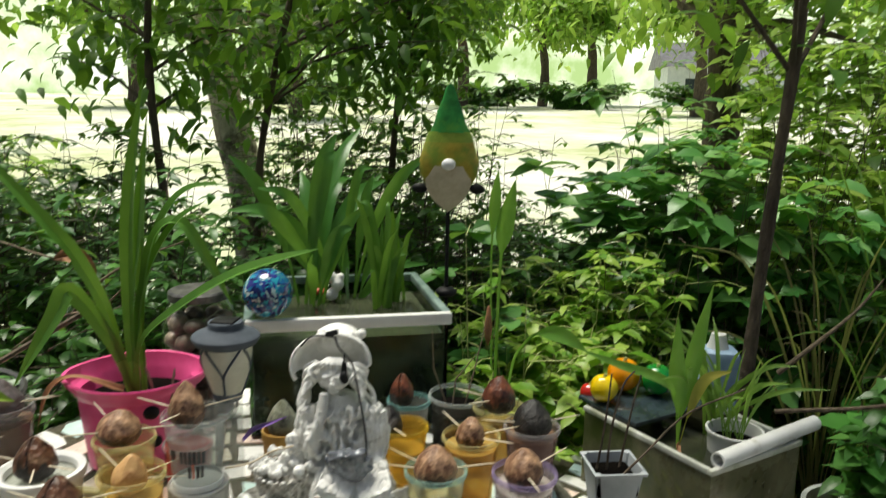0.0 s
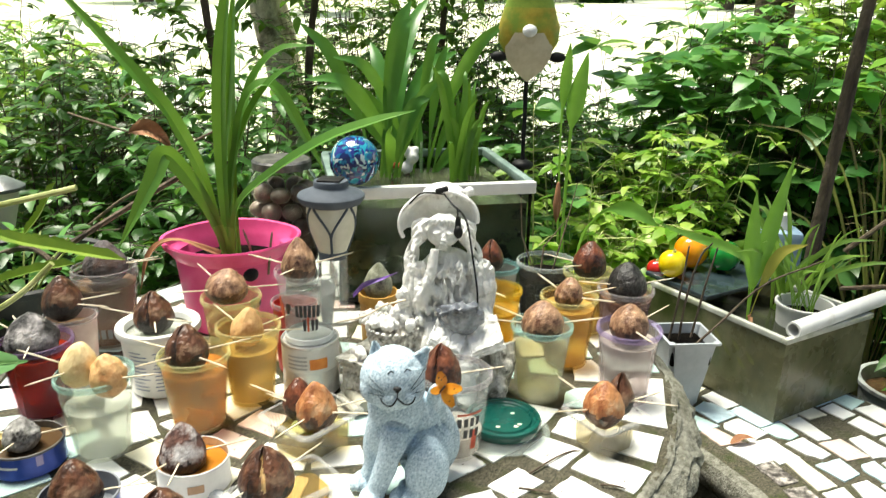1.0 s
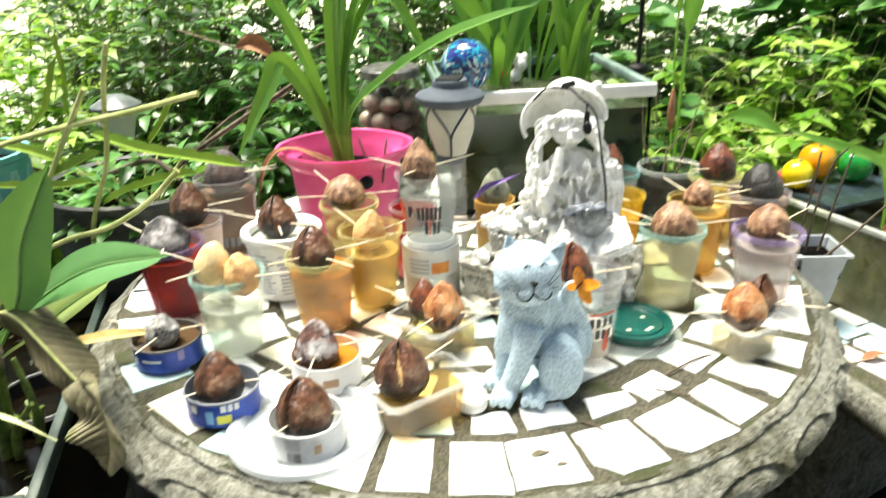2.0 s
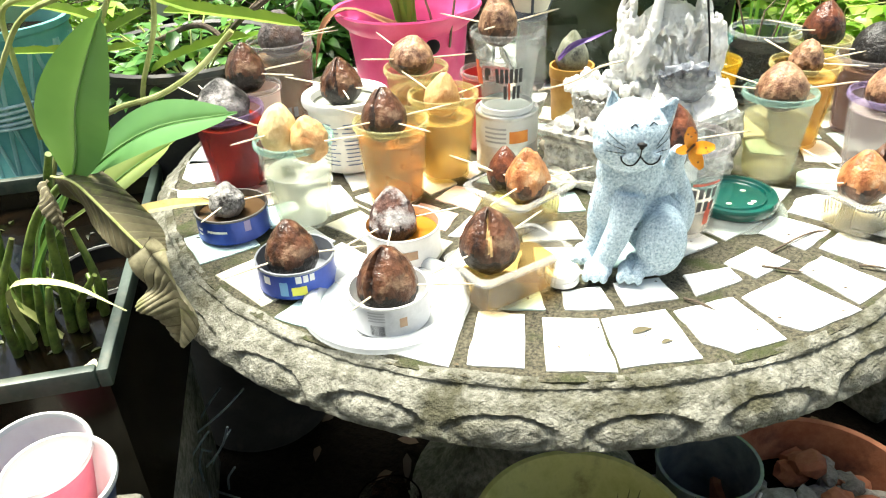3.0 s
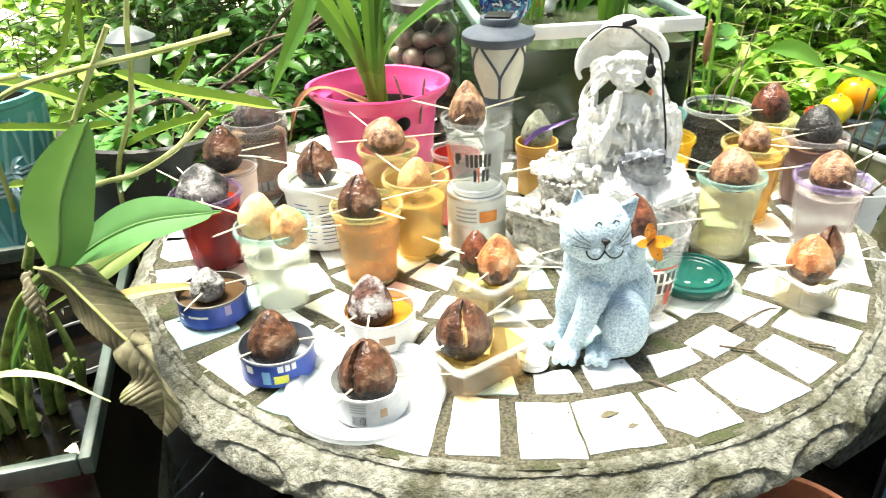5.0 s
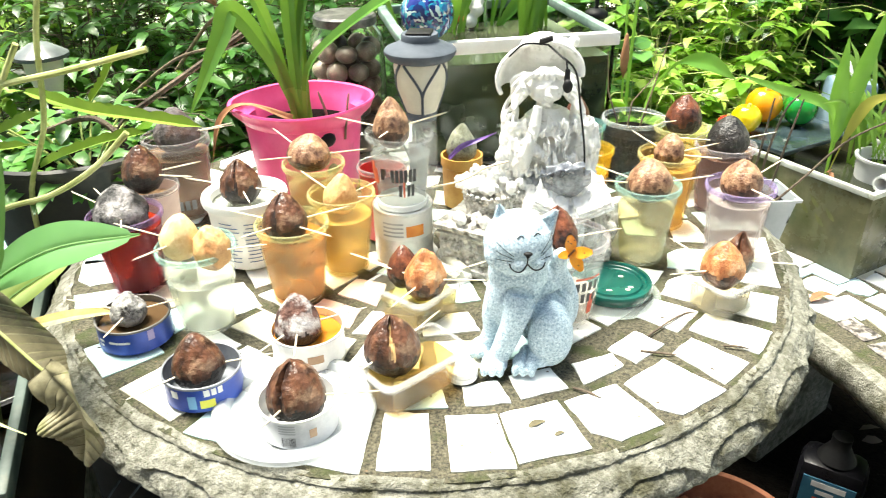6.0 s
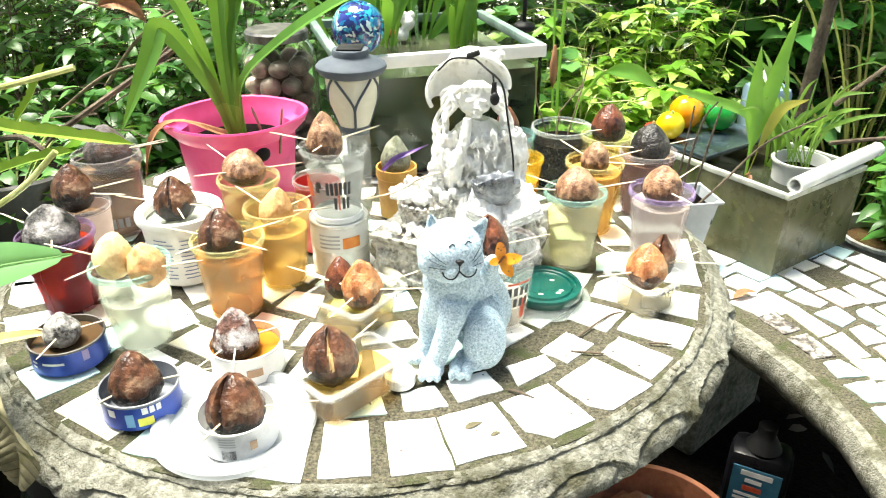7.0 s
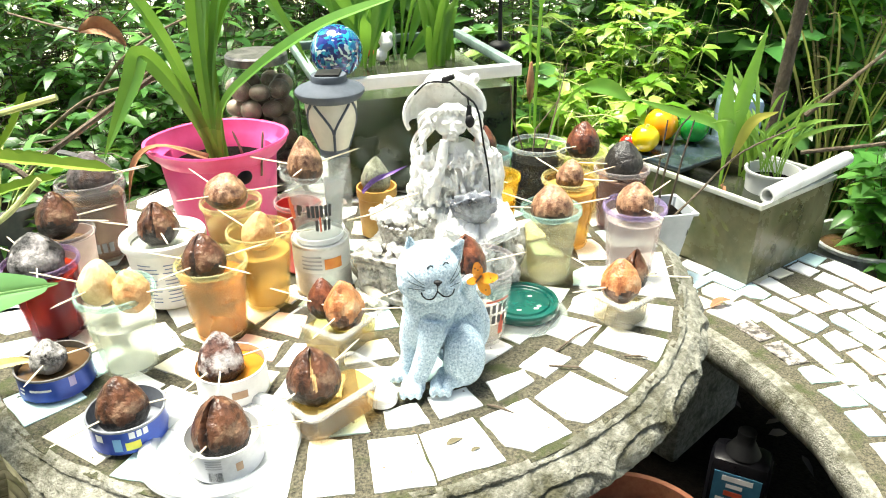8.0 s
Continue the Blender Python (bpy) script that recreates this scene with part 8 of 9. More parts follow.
for i in range(7):
    a = radians(15 + i * 50)
    part("leaf", blade(bmesh.new(), [(0, 0, 0), (0.03 * math.cos(a), 0.03 * math.sin(a), 0.10), (0.08 * math.cos(a), 0.08 * math.sin(a), 0.16), (0.13 * math.cos(a), 0.13 * math.sin(a), 0.15)], 0.045, 14, 0.2, stem_shape(0.35), (0, -0.3, 1)), M_CANNA, ob)
V, D, N = [], [], []
for i in range(420):
    V.append((r.uniform(-1.7, 1.6), r.uniform(0.1, 2.4), 0.004 + r.uniform(0, 0.012)))
    a = r.uniform(0, 6.28)
    D.append((math.cos(a), math.sin(a), r.uniform(-0.1, 0.3)))
    N.append((r.uniform(-0.4, 0.4), r.uniform(-0.4, 0.4), 1))
rs = np.random.RandomState(5)
VV, FF = leaf_cloud(np.array(V), np.array(D), np.array(N), rs.uniform(0.03, 0.07, 420), rs.uniform(0.015, 0.03, 420))
tagged(mesh_from("leaf_litter", VV, FF, leaf_mat("litter_leaf", (0.008, 0.005, 0.003), (0.06, 0.035, 0.018), 0.0, 0.8)), "dead brown leaves scattered on the soil", "leaf litter", kind="stuff")

# ---- shrubs and trees ----
def shrub(name, x, y, z0, height, rx, ry, stems, per_stem, leaf, mat, label, seed, start=0.2, lean=(0, 0), stem_mat=None, stem_r=0.0035, droop=0.3, category="shrub", narrow=0.45, pairs=False, flower=None):
    """A shrub: curved woody stems and leaves set along them."""
    rs = np.random.RandomState(seed)
    r = random.Random(seed)
    ob = thing(name, x, y, z0 - 0.006 * y if y < 5 else z0, label, category)
    P, D, N, L, W = [], [], [], [], []
    bm = bmesh.new()
    per_stem = int(per_stem * 1.55)
    for s in range(stems):
        a, q = r.uniform(0, 6.28), math.sqrt(r.random())
        tip = Vector((rx * q * math.cos(a) + lean[0], ry * q * math.sin(a) + lean[1], height * r.uniform(0.65, 1.0)))
        base = Vector((tip.x * 0.18, tip.y * 0.18, 0))
        mid = base.lerp(tip, 0.5) + Vector((r.uniform(-0.06, 0.06) * height, r.uniform(-0.06, 0.06) * height, height * 0.06))
        c = spline([base, mid, tip], 12)
        tube(c, [stem_r * (1 - 0.075 * i) for i in range(12)], 5, bm, cap=False)
        rosette = 6
        for k in range(per_stem // rosette):
            u = start + (1 - start) * (k + r.random()) / (per_stem // rosette)
            i = min(10, int(u * 11))
            p = c[i].lerp(c[i + 1], u * 11 - i)
            ax = (c[i + 1] - c[i]).normalized()
            aa = r.uniform(0, 6.28)
            out = Vector((math.cos(aa), math.sin(aa), r.uniform(-0.1, 0.6)))
            out = (out - ax * out.dot(ax) * 0.6).normalized()
            tw = r.uniform(0.02, 0.12) * (0.6 + height)
            q = p + out * tw
            tube([p, p.lerp(q, 0.6) + Vector((0, 0, 0.1 * tw)), q], stem_r * 0.4, 3, bm, cap=False)
            big = leaf * r.uniform(0.65, 1.45) * (1.1 - 0.25 * u)
            for j in range(rosette):
                w = r.uniform(0.45, 1.0) if j else 1.0
                bb = aa + (j - rosette / 2) * 1.05 + r.uniform(-0.4, 0.4)
                P.append(p.lerp(q, w))
                D.append(Vector((math.cos(bb), math.sin(bb), r.uniform(-0.35, 0.45))))
                N.append(Vector((r.uniform(-0.35, 0.35), r.uniform(-0.5, 0.2), 1.0)))
                sz = big * r.uniform(0.7, 1.15)
                L.append(sz)
                W.append(sz * narrow * r.uniform(0.85, 1.2))
    part("branchwork", bm, stem_mat or M_BARK, ob)["kind"] = "stuff"
    VV, FF = leaf_cloud(np.array(P), np.array(D), np.array(N), np.array(L), np.array(W), droop)
    part_ob = mesh_from("foliage", VV, FF, mat, ob)
    if flower:
        for k in range(flower[1]):
            p = P[r.randrange(len(P))]
            bm = bmesh.new()
            for j in range(5):
                a = 2 * math.pi * j / 5
                blade(bm, [p, p + Vector((math.cos(a) * 0.008, -0.004, math.sin(a) * 0.008)), p + Vector((math.cos(a) * 0.016, -0.005, math.sin(a) * 0.016))], 0.012, 5, 0, broad, (0, -1, 0))
            part("flower", bm, flower[0], ob, "small blue flower")
    return ob


shrub_rows = (
    ("leafy_shrub", -1.30, 2.45, 1.34, 0.42, 0.25, 26, 0.060, "M", 140), ("leafy_shrub", -0.62, 2.70, 1.42, 0.34, 0.22, 24, 0.055, "D", 141),
    ("leafy_shrub", -0.18, 2.55, 1.20, 0.24, 0.20, 22, 0.050, "D", 142), ("leafy_shrub", 0.62, 2.95, 1.55, 0.40, 0.25, 20, 0.095, "B", 143),
    ("leafy_shrub", 1.20, 2.95, 1.80, 0.50, 0.30, 26, 0.085, "L", 144), ("leafy_shrub", 0.30, 2.45, 0.98, 0.30, 0.20, 24, 0.060, "M", 145),
    ("leafy_shrub", -1.65, 2.30, 1.25, 0.40, 0.30, 26, 0.060, "M", 146), ("leafy_shrub", -0.75, 1.80, 0.95, 0.22, 0.16, 22, 0.050, "B", 147))
M_BLUEFL = surface("blue_petal", (0.06, 0.06, 0.45), (0.14, 0.14, 0.65), 30, 0.6, 0)
for nm, x, y, h, ax, ay, n, lf, k, sd in shrub_rows:
    shrub(nm, x, y, 0, h, ax, ay, n, 50, lf, {"M": M_SHRUB, "D": M_CROWN, "B": M_SHRUBBLUE, "L": M_CROWNLIT}[k], {"M": "dense green leafy shrub before the lawn", "D": "dark fine-leaved shrub behind the aquarium", "B": "soft green shrub with larger leaves", "L": "yellow-green shrub coloured as if sunlit behind the thicket"}[k], sd, 0.15)
shrub("butterfly_pea_shrub", -1.45, 2.15, 0, 1.30, 0.50, 0.30, 26, 60, 0.060, M_SHRUB, "dense leafy green shrub with a few blue flowers", 61, 0.25, flower=(M_BLUEFL, 8))
shrub("leafy_shrub", -0.92, 1.98, 0, 1.18, 0.38, 0.26, 36, 60, 0.058, M_SHRUBBLUE, "soft green leafy shrub behind the table", 62, 0.25)
shrub("leafy_shrub", -1.00, 1.62, 0, 0.88, 0.30, 0.16, 22, 50, 0.050, M_SHRUB, "low dark green leafy shrub beside the vine", 63, 0.3)
# lime leaf colour stands in for brighter light on these two bushes
shrub("leafy_shrub", -1.75, 1.75, 0, 1.10, 0.36, 0.30, 22, 55, 0.070, M_SHRUBLIME, "light green leafy shrub at the garden edge", 64, 0.2)
shrub("leafy_shrub", -2.1, 2.7, 0, 1.35, 0.5, 0.4, 22, 60, 0.075, M_SHRUBLIME, "pale green bush coloured as if in brighter light", 65, 0.2)
shrub("fern_like_shrub", -0.50, 2.45, 0, 1.22, 0.42, 0.20, 34, 55, 0.055, M_SHRUB, "dark green undergrowth behind the aquarium", 66, 0.2)
shrub("lime_perennial", 0.20, 2.15, 0, 0.92, 0.26, 0.20, 30, 46, 0.062, M_SHRUBLIME, "lime-green leafy perennial behind the cups", 67, 0.3, narrow=0.5, stem_r=0.004, stem_mat=M_STALK)
shrub("lime_perennial", 0.02, 1.98, 0, 0.78, 0.14, 0.14, 16, 36, 0.055, M_SHRUBLIME, "lime-green leafy perennial beside the aquarium", 68, 0.35, narrow=0.5, stem_r=0.004, stem_mat=M_STALK)
shrub("round_leaved_shrub", 0.42, 2.75, 0, 1.42, 0.46, 0.25, 20, 26, 0.110, M_ROUND, "round-leaved green shrub with long stems", 69, 0.25, narrow=0.72, droop=0.15)
shrub("round_leaved_shrub", 0.78, 2.60, 0, 1.35, 0.40, 0.2, 20, 30, 0.100, M_ROUND, "round-leaved soft green shrub", 70, 0.2, narrow=0.65)
shrub("round_leaved_shrub", -0.02, 2.02, 0, 1.12, 0.13, 0.10, 7, 12, 0.075, M_SHRUBBLUE, "slender plant with flat rounded leaves beside the aquarium", 71, 0.5, narrow=0.75, droop=0.1, stem_mat=M_STALK, stem_r=0.004)
shrub("dark_thicket", 1.05, 2.60, 0, 1.05, 0.40, 0.25, 26, 56, 0.070, M_SHRUB, "dark tangled thicket beside the thin trunk", 72, 0.1)
shrub("dark_thicket", 1.62, 2.35, 0, 1.15, 0.45, 0.40, 26, 50, 0.090, M_SHRUB, "dense dark green thicket", 73, 0.1)
shrub("sunlit_shrub", 1.75, 3.6, 0, 2.3, 0.8, 0.5, 30, 70, 0.105, M_CROWNLIT, "tall shrub coloured yellow-green as if in bright light", 74, 0.2)
shrub("dark_thicket", 1.75, 3.25, 0, 1.15, 0.7, 0.25, 52, 66, 0.065, M_SHRUB, "dark low hedge before the lawn", 85, 0.05)
shrub("dark_thicket", -2.5, 3.3, 0, 1.2, 0.9, 0.25, 30, 60, 0.07, M_SHRUB, "dark low hedge before the lawn", 86, 0.05)
shrub("dark_thicket", -0.3, 3.2, 0, 1.0, 0.6, 0.22, 52, 66, 0.06, M_SHRUB, "dark low hedge before the lawn", 87, 0.05)
shrub("dark_thicket", 0.55, 3.25, 0, 0.95, 0.7, 0.25, 52, 66, 0.065, M_SHRUB, "dark low hedge before the lawn", 75, 0.1)
shrub("dark_thicket", -1.2, 2.75, 0, 0.95, 0.7, 0.25, 52, 66, 0.065, M_SHRUB, "dark low hedge before the lawn", 76, 0.1)
shrub("leafy_shrub", -0.58, 3.00, 0, 1.45, 0.42, 0.22, 24, 46, 0.07, M_SHRUBBLUE, "soft green leafy shrub before the lawn", 90, 0.2)
shrub("dark_thicket", 0.15, 2.72, 0, 0.95, 0.50, 0.20, 40, 56, 0.06, M_SHRUB, "dark undergrowth behind the lime perennials", 88, 0.05)
shrub("lime_perennial", 0.34, 2.36, 0, 0.98, 0.24, 0.16, 26, 46, 0.060, M_SHRUBLIME, "lime-green leafy perennial behind the cups", 89, 0.3, narrow=0.5, stem_r=0.004, stem_mat=M_STALK)
shrub("leafy_shrub", 1.15, 1.92, 0, 0.72, 0.26, 0.20, 16, 34, 0.085, M_SHRUBBLUE, "low green plants at the bench end", 77, 0.2)
shrub("broad_leaved_plant", 1.08, 2.02, 0, 0.60, 0.22, 0.14, 9, 12, 0.14, M_BROAD, "low plant with broad green leaves by the bench", 78, 0.5, narrow=0.62, droop=0.15, stem_mat=M_STALK)
shrub("feather_shrub", -0.78, 3.15, 0, 1.75, 0.42, 0.2, 22, 60, 0.042, M_CROWN, "fine-leaved dark shrub before the lawn", 141, 0.25)
shrub("feather_shrub", -0.30, 3.10, 0, 1.70, 0.34, 0.2, 16, 60, 0.040, M_CROWN, "fine-leaved dark shrub before the lawn", 142, 0.3)
shrub("feather_shrub", -0.12, 2.85, 0, 1.45, 0.30, 0.2, 14, 60, 0.040, M_CROWN, "fine-leaved dark shrub behind the ornament stake", 79, 0.3)
for i, (x, y, n, h, s) in enumerate(((1.00, 2.35, 40, 0.90, 0.60), (1.25, 2.40, 36, 1.15, 0.75))):
    water_plant("cane_grass", x, y, 0.0, n, h * 0.6, h * 1.2, 0.0075, s, M_STRAW if i != 1 else M_REED, "arching cane grass in the shaded thicket", 80 + i, shape=lance)
ob = thing("canna_plant", 0.015, 1.885, -0.06, "upright canna with two tall leaves beside the garden stake", "plant")
for pts, w in ((((0, 0, 0), (-0.01, 0, 0.70), (-0.008, 0, 1.0), (0.0, 0, 1.12), (0.022, 0, 1.24)), 0.048), (((0.01, 0, 0), (-0.02, 0, 0.75), (-0.03, 0, 1.04), (-0.026, 0, 1.17), (-0.02, 0, 1.26)), 0.032), (((0, 0.0, 0), (0.02, -0.05, 0.70), (0.06, -0.10, 0.87), (0.13, -0.12, 0.90), (0.20, -0.13, 0.865)), 0.042)):
    part("leaf", blade(bmesh.new(), pts, w, 26, 0.25, lambda u: 0.16 if u < 0.62 else broad((u - 0.62) / 0.38), (0.1, -0.9, 0.3)), M_CANNA, ob)
part("dead_flower", lathe([(0, 0.84), (0.007, 0.86), (0.010, 0.89), (0.004, 0.94), (0, 0.945)], 10), M_DRY, ob).location = (-0.03, -0.06, 0)
bm = tube(spline([(0.62, 2.52, -0.05), (0.55, 2.52, 0.45), (0.512, 2.52, 0.640), (0.445, 2.52, 0.825), (0.395, 2.52, 0.925)], 16), [0.006] * 8 + [0.005] * 8, 7)
tube(spline([(0.395, 2.52, 0.925), (0.365, 2.52, 0.93), (0.32, 2.52, 0.915)], 6), 0.002, 5, bm)
tagged(link("bare_stick", bm, [M_PICK]), "pale dry stick standing among the leaves", "stick")
for i, (pts, rr) in enumerate((
    (((-1.05, 1.75, 0.80), (-0.93, 1.70, 0.92), (-0.83, 1.70, 0.985), (-0.72, 1.72, 1.03)), 0.005),
    (((-1.15, 1.7, 0.75), (-0.98, 1.62, 0.86), (-0.86, 1.6, 0.90), (-0.80, 1.6, 0.95)), 0.005),
    (((0.72, 1.98, 0.70), (0.80, 1.95, 0.80), (0.87, 1.94, 0.88), (0.93, 1.95, 0.96)), 0.007),
    (((0.70, 1.92, 0.62), (0.95, 1.86, 0.68), (1.12, 1.85, 0.78), (1.25, 1.86, 0.86)), 0.006),
)):
    tagged(link("dead_branch", tube(spline(pts, 16), [rr * (1 - 0.045 * k) for k in range(16)], 7), [M_TWIG]), "bare grey-brown branch among the leaves", "branch")


def tree(name, trunk, r0, r1, bark, limbs, leaves, mat, leaf, label, seed, spread, zlow):
    """A tapered trunk, limbs and a ragged crown of leaves."""
    r = random.Random(seed)
    ob = thing(name, trunk[0][0], trunk[0][1], 0, label, "tree")
    b0 = Vector((trunk[0][0], trunk[0][1], 0))
    c = [p - b0 for p in spline(trunk, 20)]
    part("trunk", tube(c, [r0 + (r1 - r0) * i / 19 + 0.08 * r0 * math.sin(i * 1.7) for i in range(20)], 14), bark, ob)
    P, D, N, L, W = [], [], [], [], []
    bm = bmesh.new()
    for k in range(limbs):
        s = c[r.randrange(11, 20)]
        a = r.uniform(0, 6.28)
        e = s + Vector((math.cos(a) * spread[0], math.sin(a) * spread[1], r.uniform(-0.15, 0.6) * spread[2])) * r.uniform(0.5, 1)
        if e.z < zlow:
            e.z = zlow + r.uniform(0, 0.3)
        l = spline([s, s.lerp(e, 0.5) + Vector((0, 0, 0.08 * spread[2])), e], 12)
        tube(l, [r1 * 0.6 * (1 - 0.075 * i) for i in range(12)], 6, bm, cap=False)
        for j in range(int(leaves * 0.6)):
            u = r.uniform(0.25, 1)
            p = l[min(11, int(u * 11))]
            o = Vector((r.gauss(0, 1), r.gauss(0, 1), r.gauss(0, 0.8))) * spread[0] * 0.16
            P.append(p + o)
            D.append(Vector((r.uniform(-1, 1), r.uniform(-1, 1), r.uniform(-0.9, 0.3))))
            N.append(Vector((r.uniform(-0.5, 0.5), r.uniform(-0.5, 0.5), 1)))
            L.append(leaf * r.uniform(0.6, 1.3))
            W.append(L[-1] * 0.45)
    part("limb_work", bm, bark, ob)["kind"] = "stuff"
    VV, FF = leaf_cloud(np.array(P), np.array(D), np.array(N), np.array(L), np.array(W))
    mesh_from("crown", VV, FF, mat, ob)
    return ob


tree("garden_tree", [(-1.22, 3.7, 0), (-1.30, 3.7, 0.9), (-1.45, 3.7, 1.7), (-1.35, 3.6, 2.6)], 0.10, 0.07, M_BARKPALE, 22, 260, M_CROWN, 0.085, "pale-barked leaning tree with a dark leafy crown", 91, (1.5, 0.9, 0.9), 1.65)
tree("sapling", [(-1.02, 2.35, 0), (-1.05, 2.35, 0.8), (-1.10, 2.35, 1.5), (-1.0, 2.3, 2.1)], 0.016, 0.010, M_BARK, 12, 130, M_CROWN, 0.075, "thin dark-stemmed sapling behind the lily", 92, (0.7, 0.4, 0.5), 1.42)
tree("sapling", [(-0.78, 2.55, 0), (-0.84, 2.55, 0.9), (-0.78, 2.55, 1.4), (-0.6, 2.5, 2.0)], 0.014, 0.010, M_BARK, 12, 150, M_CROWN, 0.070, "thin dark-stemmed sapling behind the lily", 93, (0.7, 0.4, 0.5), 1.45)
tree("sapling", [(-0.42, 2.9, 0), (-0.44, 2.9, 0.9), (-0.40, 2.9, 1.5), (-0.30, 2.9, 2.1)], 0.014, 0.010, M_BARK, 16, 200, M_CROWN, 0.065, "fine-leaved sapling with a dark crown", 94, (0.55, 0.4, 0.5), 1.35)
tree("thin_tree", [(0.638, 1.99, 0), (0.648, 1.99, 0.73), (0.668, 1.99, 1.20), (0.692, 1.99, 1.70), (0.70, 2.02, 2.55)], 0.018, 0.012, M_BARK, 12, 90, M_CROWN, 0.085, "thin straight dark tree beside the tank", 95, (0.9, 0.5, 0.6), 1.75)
tree("garden_tree", [(1.06, 4.2, 0), (1.10, 4.2, 1.0), (1.08, 4.2, 2.0), (1.15, 4.2, 3.2)], 0.10, 0.075, M_BARK, 18, 220, M_CROWNLIT, 0.100, "brown-barked tree with a crown coloured as if sunlit", 96, (1.3, 0.8, 0.9), 1.55)
for i, (x, y, s) in enumerate(((-9, 30, 1.0), (-3.5, 46, 1.3), (1.5, 52, 1.2), (9, 40, 1.2), (17, 34, 1.1), (-20, 38, 1.3), (5, 56, 1.4))):
    z = rise(x, y)
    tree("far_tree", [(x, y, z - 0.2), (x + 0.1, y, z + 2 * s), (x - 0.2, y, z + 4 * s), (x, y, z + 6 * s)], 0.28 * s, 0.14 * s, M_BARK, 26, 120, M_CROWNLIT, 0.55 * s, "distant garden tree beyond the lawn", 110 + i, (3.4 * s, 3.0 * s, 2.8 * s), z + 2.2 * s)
for i, (x, y, w) in enumerate(((-3, 50, 7), (3.5, 47, 3.5), (12, 48, 6), (-14, 46, 6))):
    z = rise(x, y)
    shrub("far_hedge", x, y, z - 0.1, 1.8, w, 1.0, 60, 40, 0.5, M_SHRUB, "distant dark hedge along the lawn", 130 + i, 0.1)
hz_ = rise(9, 58)
house = thing("house", 16.5, 62, hz_, "distant pale house with a grey roof beyond the lawn", "house")
bm = bmesh.new()
box(bm, -5, 0, -0.5, 5, 6, 3.2)
part("wall", bm, surface("pale_render", (0.62, 0.66, 0.70), (0.76, 0.79, 0.82), 2, 0.8, 0.1), house)
bm = bmesh.new()
vs = [bm.verts.new(p) for p in ((-5.5, -0.5, 3.1), (5.5, -0.5, 3.1), (5.5, 6.5, 3.1), (-5.5, 6.5, 3.1), (-5.5, 3, 5.2), (5.5, 3, 5.2))]
for f in ((0, 1, 5, 4), (2, 3, 4, 5), (1, 2, 5), (3, 0, 4), (3, 2, 1, 0)):
    bm.faces.new([vs[i] for i in f])
part("roof", bm, surface("grey_shingle", (0.12, 0.12, 0.13), (0.22, 0.22, 0.24), 3, 0.9, 0.3), house, smooth=False)
for x in (-3, 0, 3):
    bm = bmesh.new()
    box(bm, x - 0.6, -0.06, 0.9, x + 0.6, 0.02, 2.2)
    part("window", bm, surface("dark_pane", (0.03, 0.04, 0.05), (0.06, 0.08, 0.09), 2, 0.1, 0), house)

# glowing backdrop, its emission stands in for the bright hazy distance
m = bpy.data.materials.new("glowing_distance")
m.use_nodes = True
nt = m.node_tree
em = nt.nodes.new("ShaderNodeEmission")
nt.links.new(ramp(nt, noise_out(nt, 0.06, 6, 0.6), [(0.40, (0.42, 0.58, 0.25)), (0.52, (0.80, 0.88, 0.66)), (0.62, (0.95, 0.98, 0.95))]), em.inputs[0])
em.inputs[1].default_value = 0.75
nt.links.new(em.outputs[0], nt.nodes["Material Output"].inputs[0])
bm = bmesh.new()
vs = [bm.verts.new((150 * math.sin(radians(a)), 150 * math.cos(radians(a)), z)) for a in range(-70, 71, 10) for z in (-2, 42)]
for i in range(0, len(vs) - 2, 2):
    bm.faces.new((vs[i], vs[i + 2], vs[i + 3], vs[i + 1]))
tagged(link("backdrop", bm, [m]), "glowing backdrop standing in for bright far trees and sky", "backdrop", kind="structure")

# ---- mosaic tiles, the many pieces last ----
M_TILE_DIRTY = surface("black_stained_tile", (0.05, 0.04, 0.035), (0.62, 0.57, 0.52), 55, 0.5, 0.2, 90, stain=(0.02, 0.016, 0.013), stain_scale=60, stain_at=0.52)
TILE_MATS = [M_TILE_W, M_TILE_C, M_TILE_T, M_TILE_P, M_TILE_B]


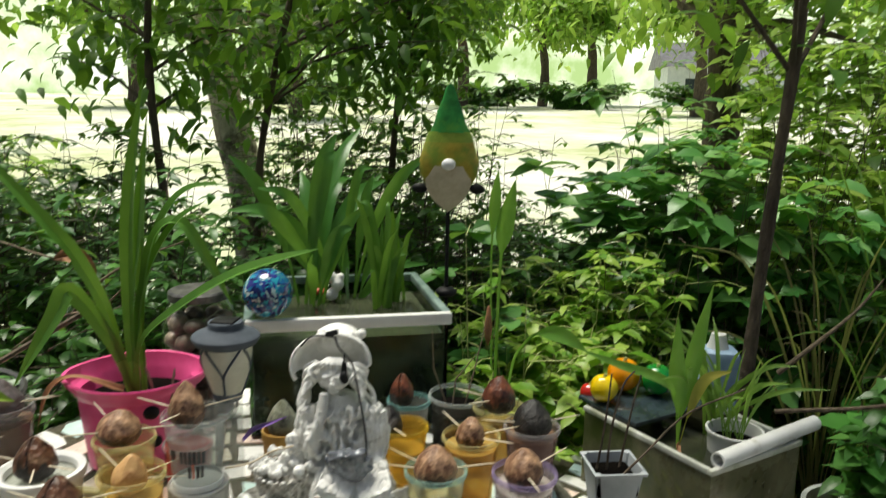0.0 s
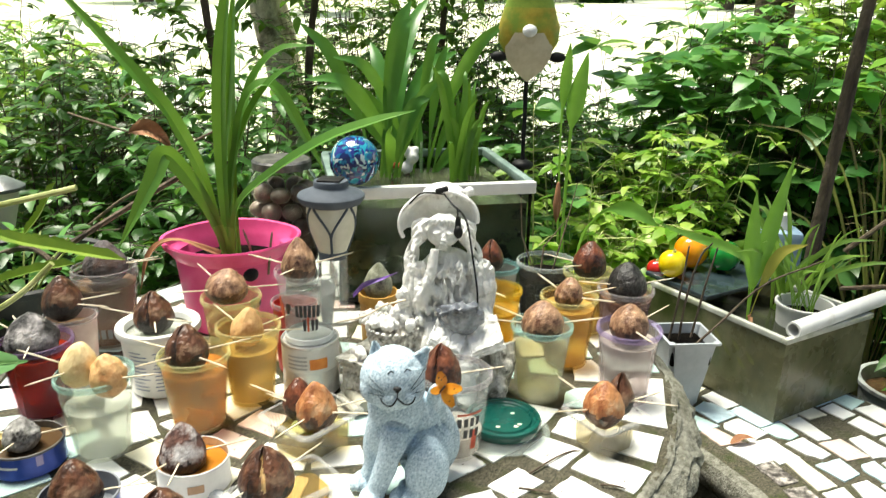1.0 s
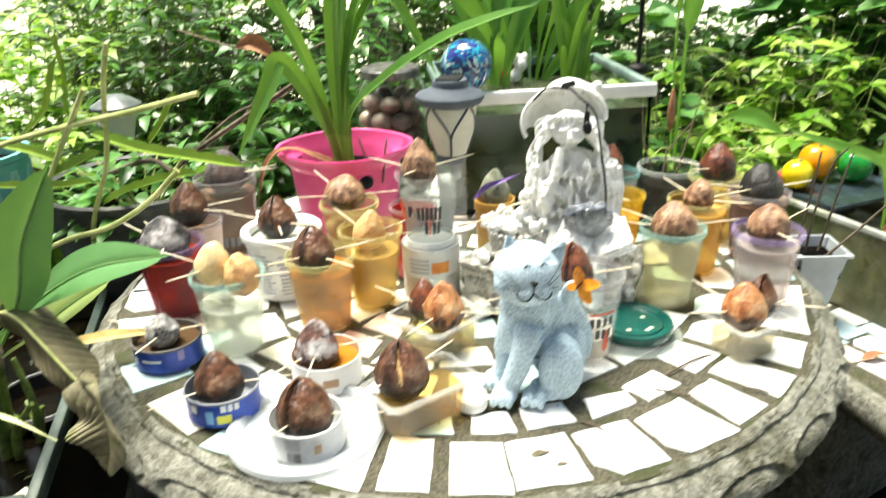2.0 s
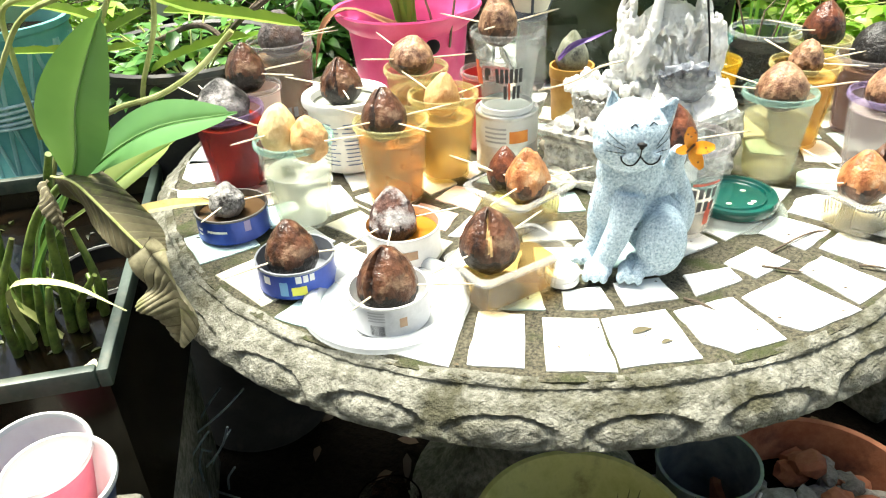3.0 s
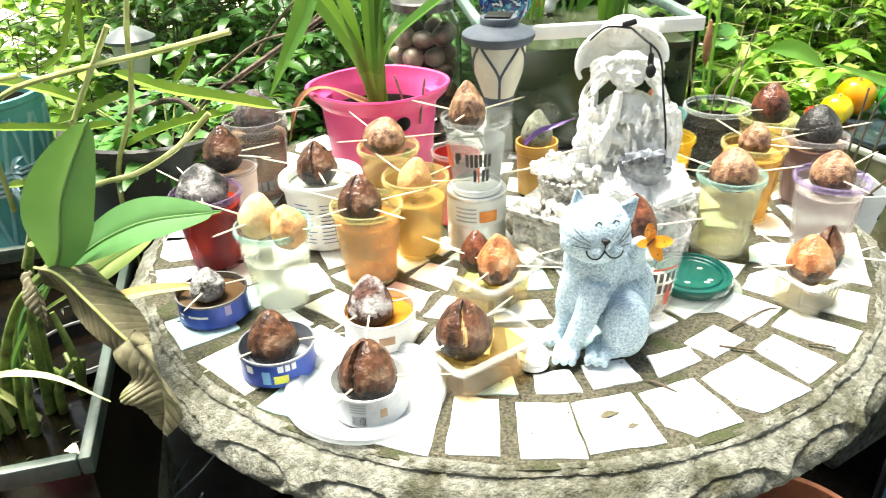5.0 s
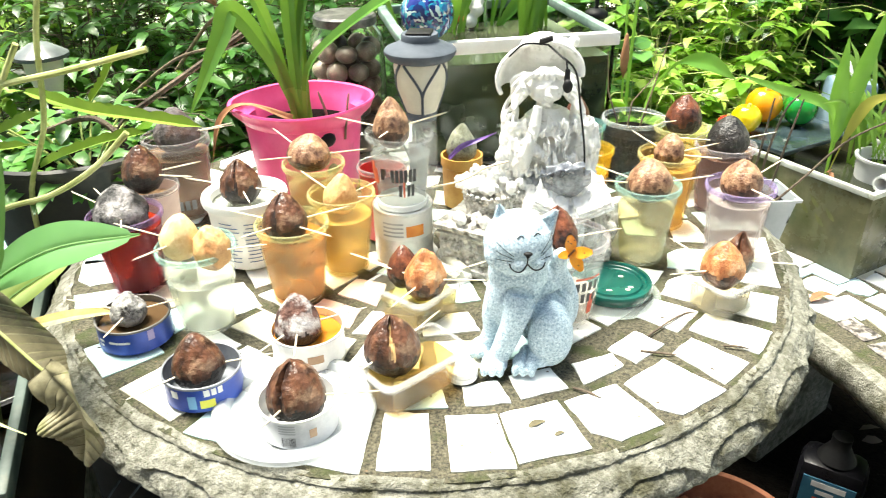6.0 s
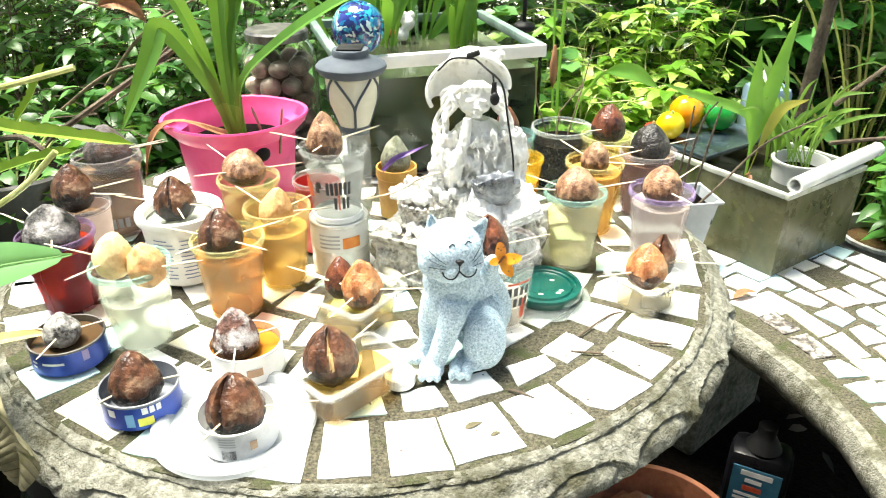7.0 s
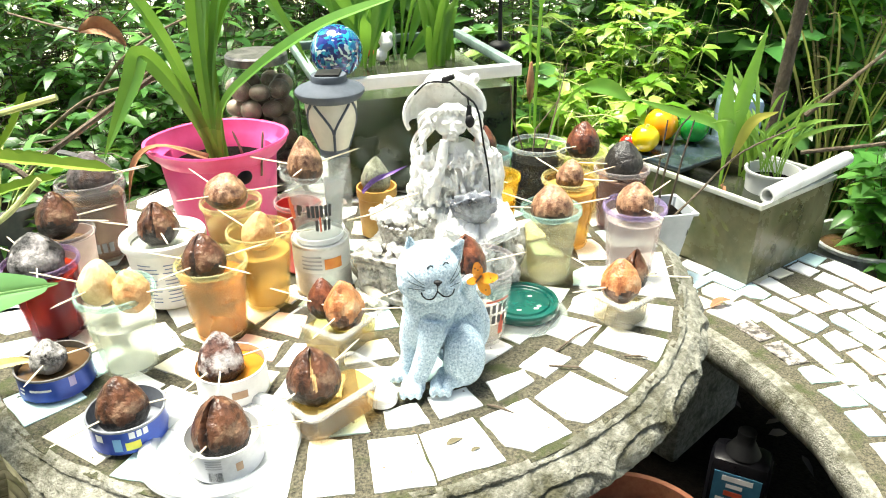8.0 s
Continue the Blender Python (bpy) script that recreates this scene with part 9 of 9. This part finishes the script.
def tile(parent, a0, a1, r0, r1, z, mat, rg, jag=0.004, thick=0.0035):
    """One broken tile between two angles and two radii, its corners uneven and sometimes snapped off."""
    pts = []
    for a, q in ((a0, r0), (a1, r0), (a1, r1), (a0, r1)):
        qq = q + rg.uniform(-jag, jag)
        aa = radians(a) + rg.uniform(-jag, jag) / q
        pts.append(Vector((qq * math.cos(aa), qq * math.sin(aa), 0)))
    if rg.random() < 0.35:
        k = rg.randrange(4)
        p, q, s = pts[k - 1], pts[k], pts[(k + 1) % 4]
        pts[k:k + 1] = [q.lerp(p, rg.uniform(0.15, 0.4)), q.lerp(s, rg.uniform(0.15, 0.4))]
    edge = []
    for i, p in enumerate(pts):
        q = pts[(i + 1) % len(pts)]
        d = (q - p)
        nrm = Vector((-d.y, d.x, 0)).normalized()
        edge.append(p)
        for u in (0.22, 0.5, 0.78):
            edge.append(p + d * (u + rg.uniform(-0.08, 0.08)) + nrm * rg.uniform(-0.0012, 0.0012))
    pts = edge
    bm = bmesh.new()
    c = sum(pts, Vector()) / len(pts)
    low = [bm.verts.new((p.x, p.y, z)) for p in pts]
    mid = [bm.verts.new((p.x, p.y, z + thick - 0.0007)) for p in pts]
    top = [bm.verts.new((c.x + (p.x - c.x) * 0.975, c.y + (p.y - c.y) * 0.975, z + thick)) for p in pts]
    n = len(pts)
    for i in range(n):
        j = (i + 1) % n
        bm.faces.new((low[i], low[j], mid[j], mid[i]))
        bm.faces.new((mid[i], mid[j], top[j], top[i]))
    bm.faces.new(top)
    return part("tile", bm, mat, parent, smooth=False)


rg = random.Random(12)
ZT = 0.7475
# outer ring, from the angles of its joints
RING = [(-163, -154.5, 0), (-152, -146, 2), (-137, -128.5, 2), (-125, -114, 1), (-111.5, -106.5, 2), (-105, -100.5, 0), (-97.5, -89.5, 0), (-87.8, -81.4, 0), (-79.3, -72.5, 0), (-71.7, -63.0, 0), (-62.1, -53.1, 0), (-52.2, -42.5, 0), (-41.0, -34.8, 0), (-33.0, -26.4, 0), (-24.2, -16.0, 0), (-13.6, 3.5, 0)]
a = 6.0
while a < 190:
    w = rg.uniform(7, 11)
    RING.append((a, a + w, rg.choice((0, 0, 0, 1, 2))))
    a += w + rg.uniform(1.5, 3)
for a0, a1, k in RING:
    tile(table, a0, a1, 0.409 + rg.uniform(0, 0.010), 0.490, ZT, TILE_MATS[k], rg)
for a0, a1, r0, k in ((-77, -69.8, 0.366, 0), (-68, -59.5, 0.364, 0), (-57, -48.6, 0.370, 0), (-47.4, -40.0, 0.362, 0), (-35.5, -26.5, 0.352, 0), (-24, -14.5, 0.352, 0), (-12, -3, 0.35, 2)):
    tile(table, a0, a1, r0, 0.402, ZT, TILE_MATS[k], rg, 0.005)
for r0, r1, a_from, a_to, w in ((0.352, 0.402, 0, 284, 0.066), (0.285, 0.340, 0, 360, 0.068), (0.222, 0.275, 0, 360, 0.062), (0.158, 0.212, 0, 360, 0.060), (0.095, 0.148, 0, 360, 0.055), (0.03, 0.085, 0, 360, 0.05)):
    a = a_from + rg.uniform(0, 5)
    while a < a_to - 4:
        da = math.degrees(w / ((r0 + r1) / 2)) * rg.uniform(0.7, 1.15)
        gap = math.degrees(0.010 / ((r0 + r1) / 2)) * rg.uniform(0.7, 2.0)
        if a + da > a_to:
            break
        tile(table, a, a + da, r0 + rg.uniform(0, 0.008), r1 - rg.uniform(0, 0.008), ZT, TILE_MATS[rg.choice((0, 0, 0, 1, 1, 2, 3))], rg, 0.005)
        a += da + gap
for k in range(7):
    r0 = 0.812 + 0.0605 * k
    a = -54 + rg.uniform(0, 4)
    while a < 60:
        da = math.degrees(rg.uniform(0.052, 0.080) / r0)
        if rg.random() > 0.05:
            am = radians(a + da / 2)
            dirty = math.hypot(BX + (r0 + 0.025) * math.cos(am) - 0.41, BY + (r0 + 0.025) * math.sin(am) - 1.28) < 0.055
            tile(bench, a, a + da, r0 + rg.uniform(0, 0.006), r0 + 0.053 + rg.uniform(-0.006, 0.003), BZ - 0.0005, M_TILE_DIRTY if dirty else TILE_MATS[rg.choice((0, 0, 0, 1, 3, 4, 4, 2))], rg, 0.007)
        a += da + math.degrees(rg.uniform(0.004, 0.010) / r0)
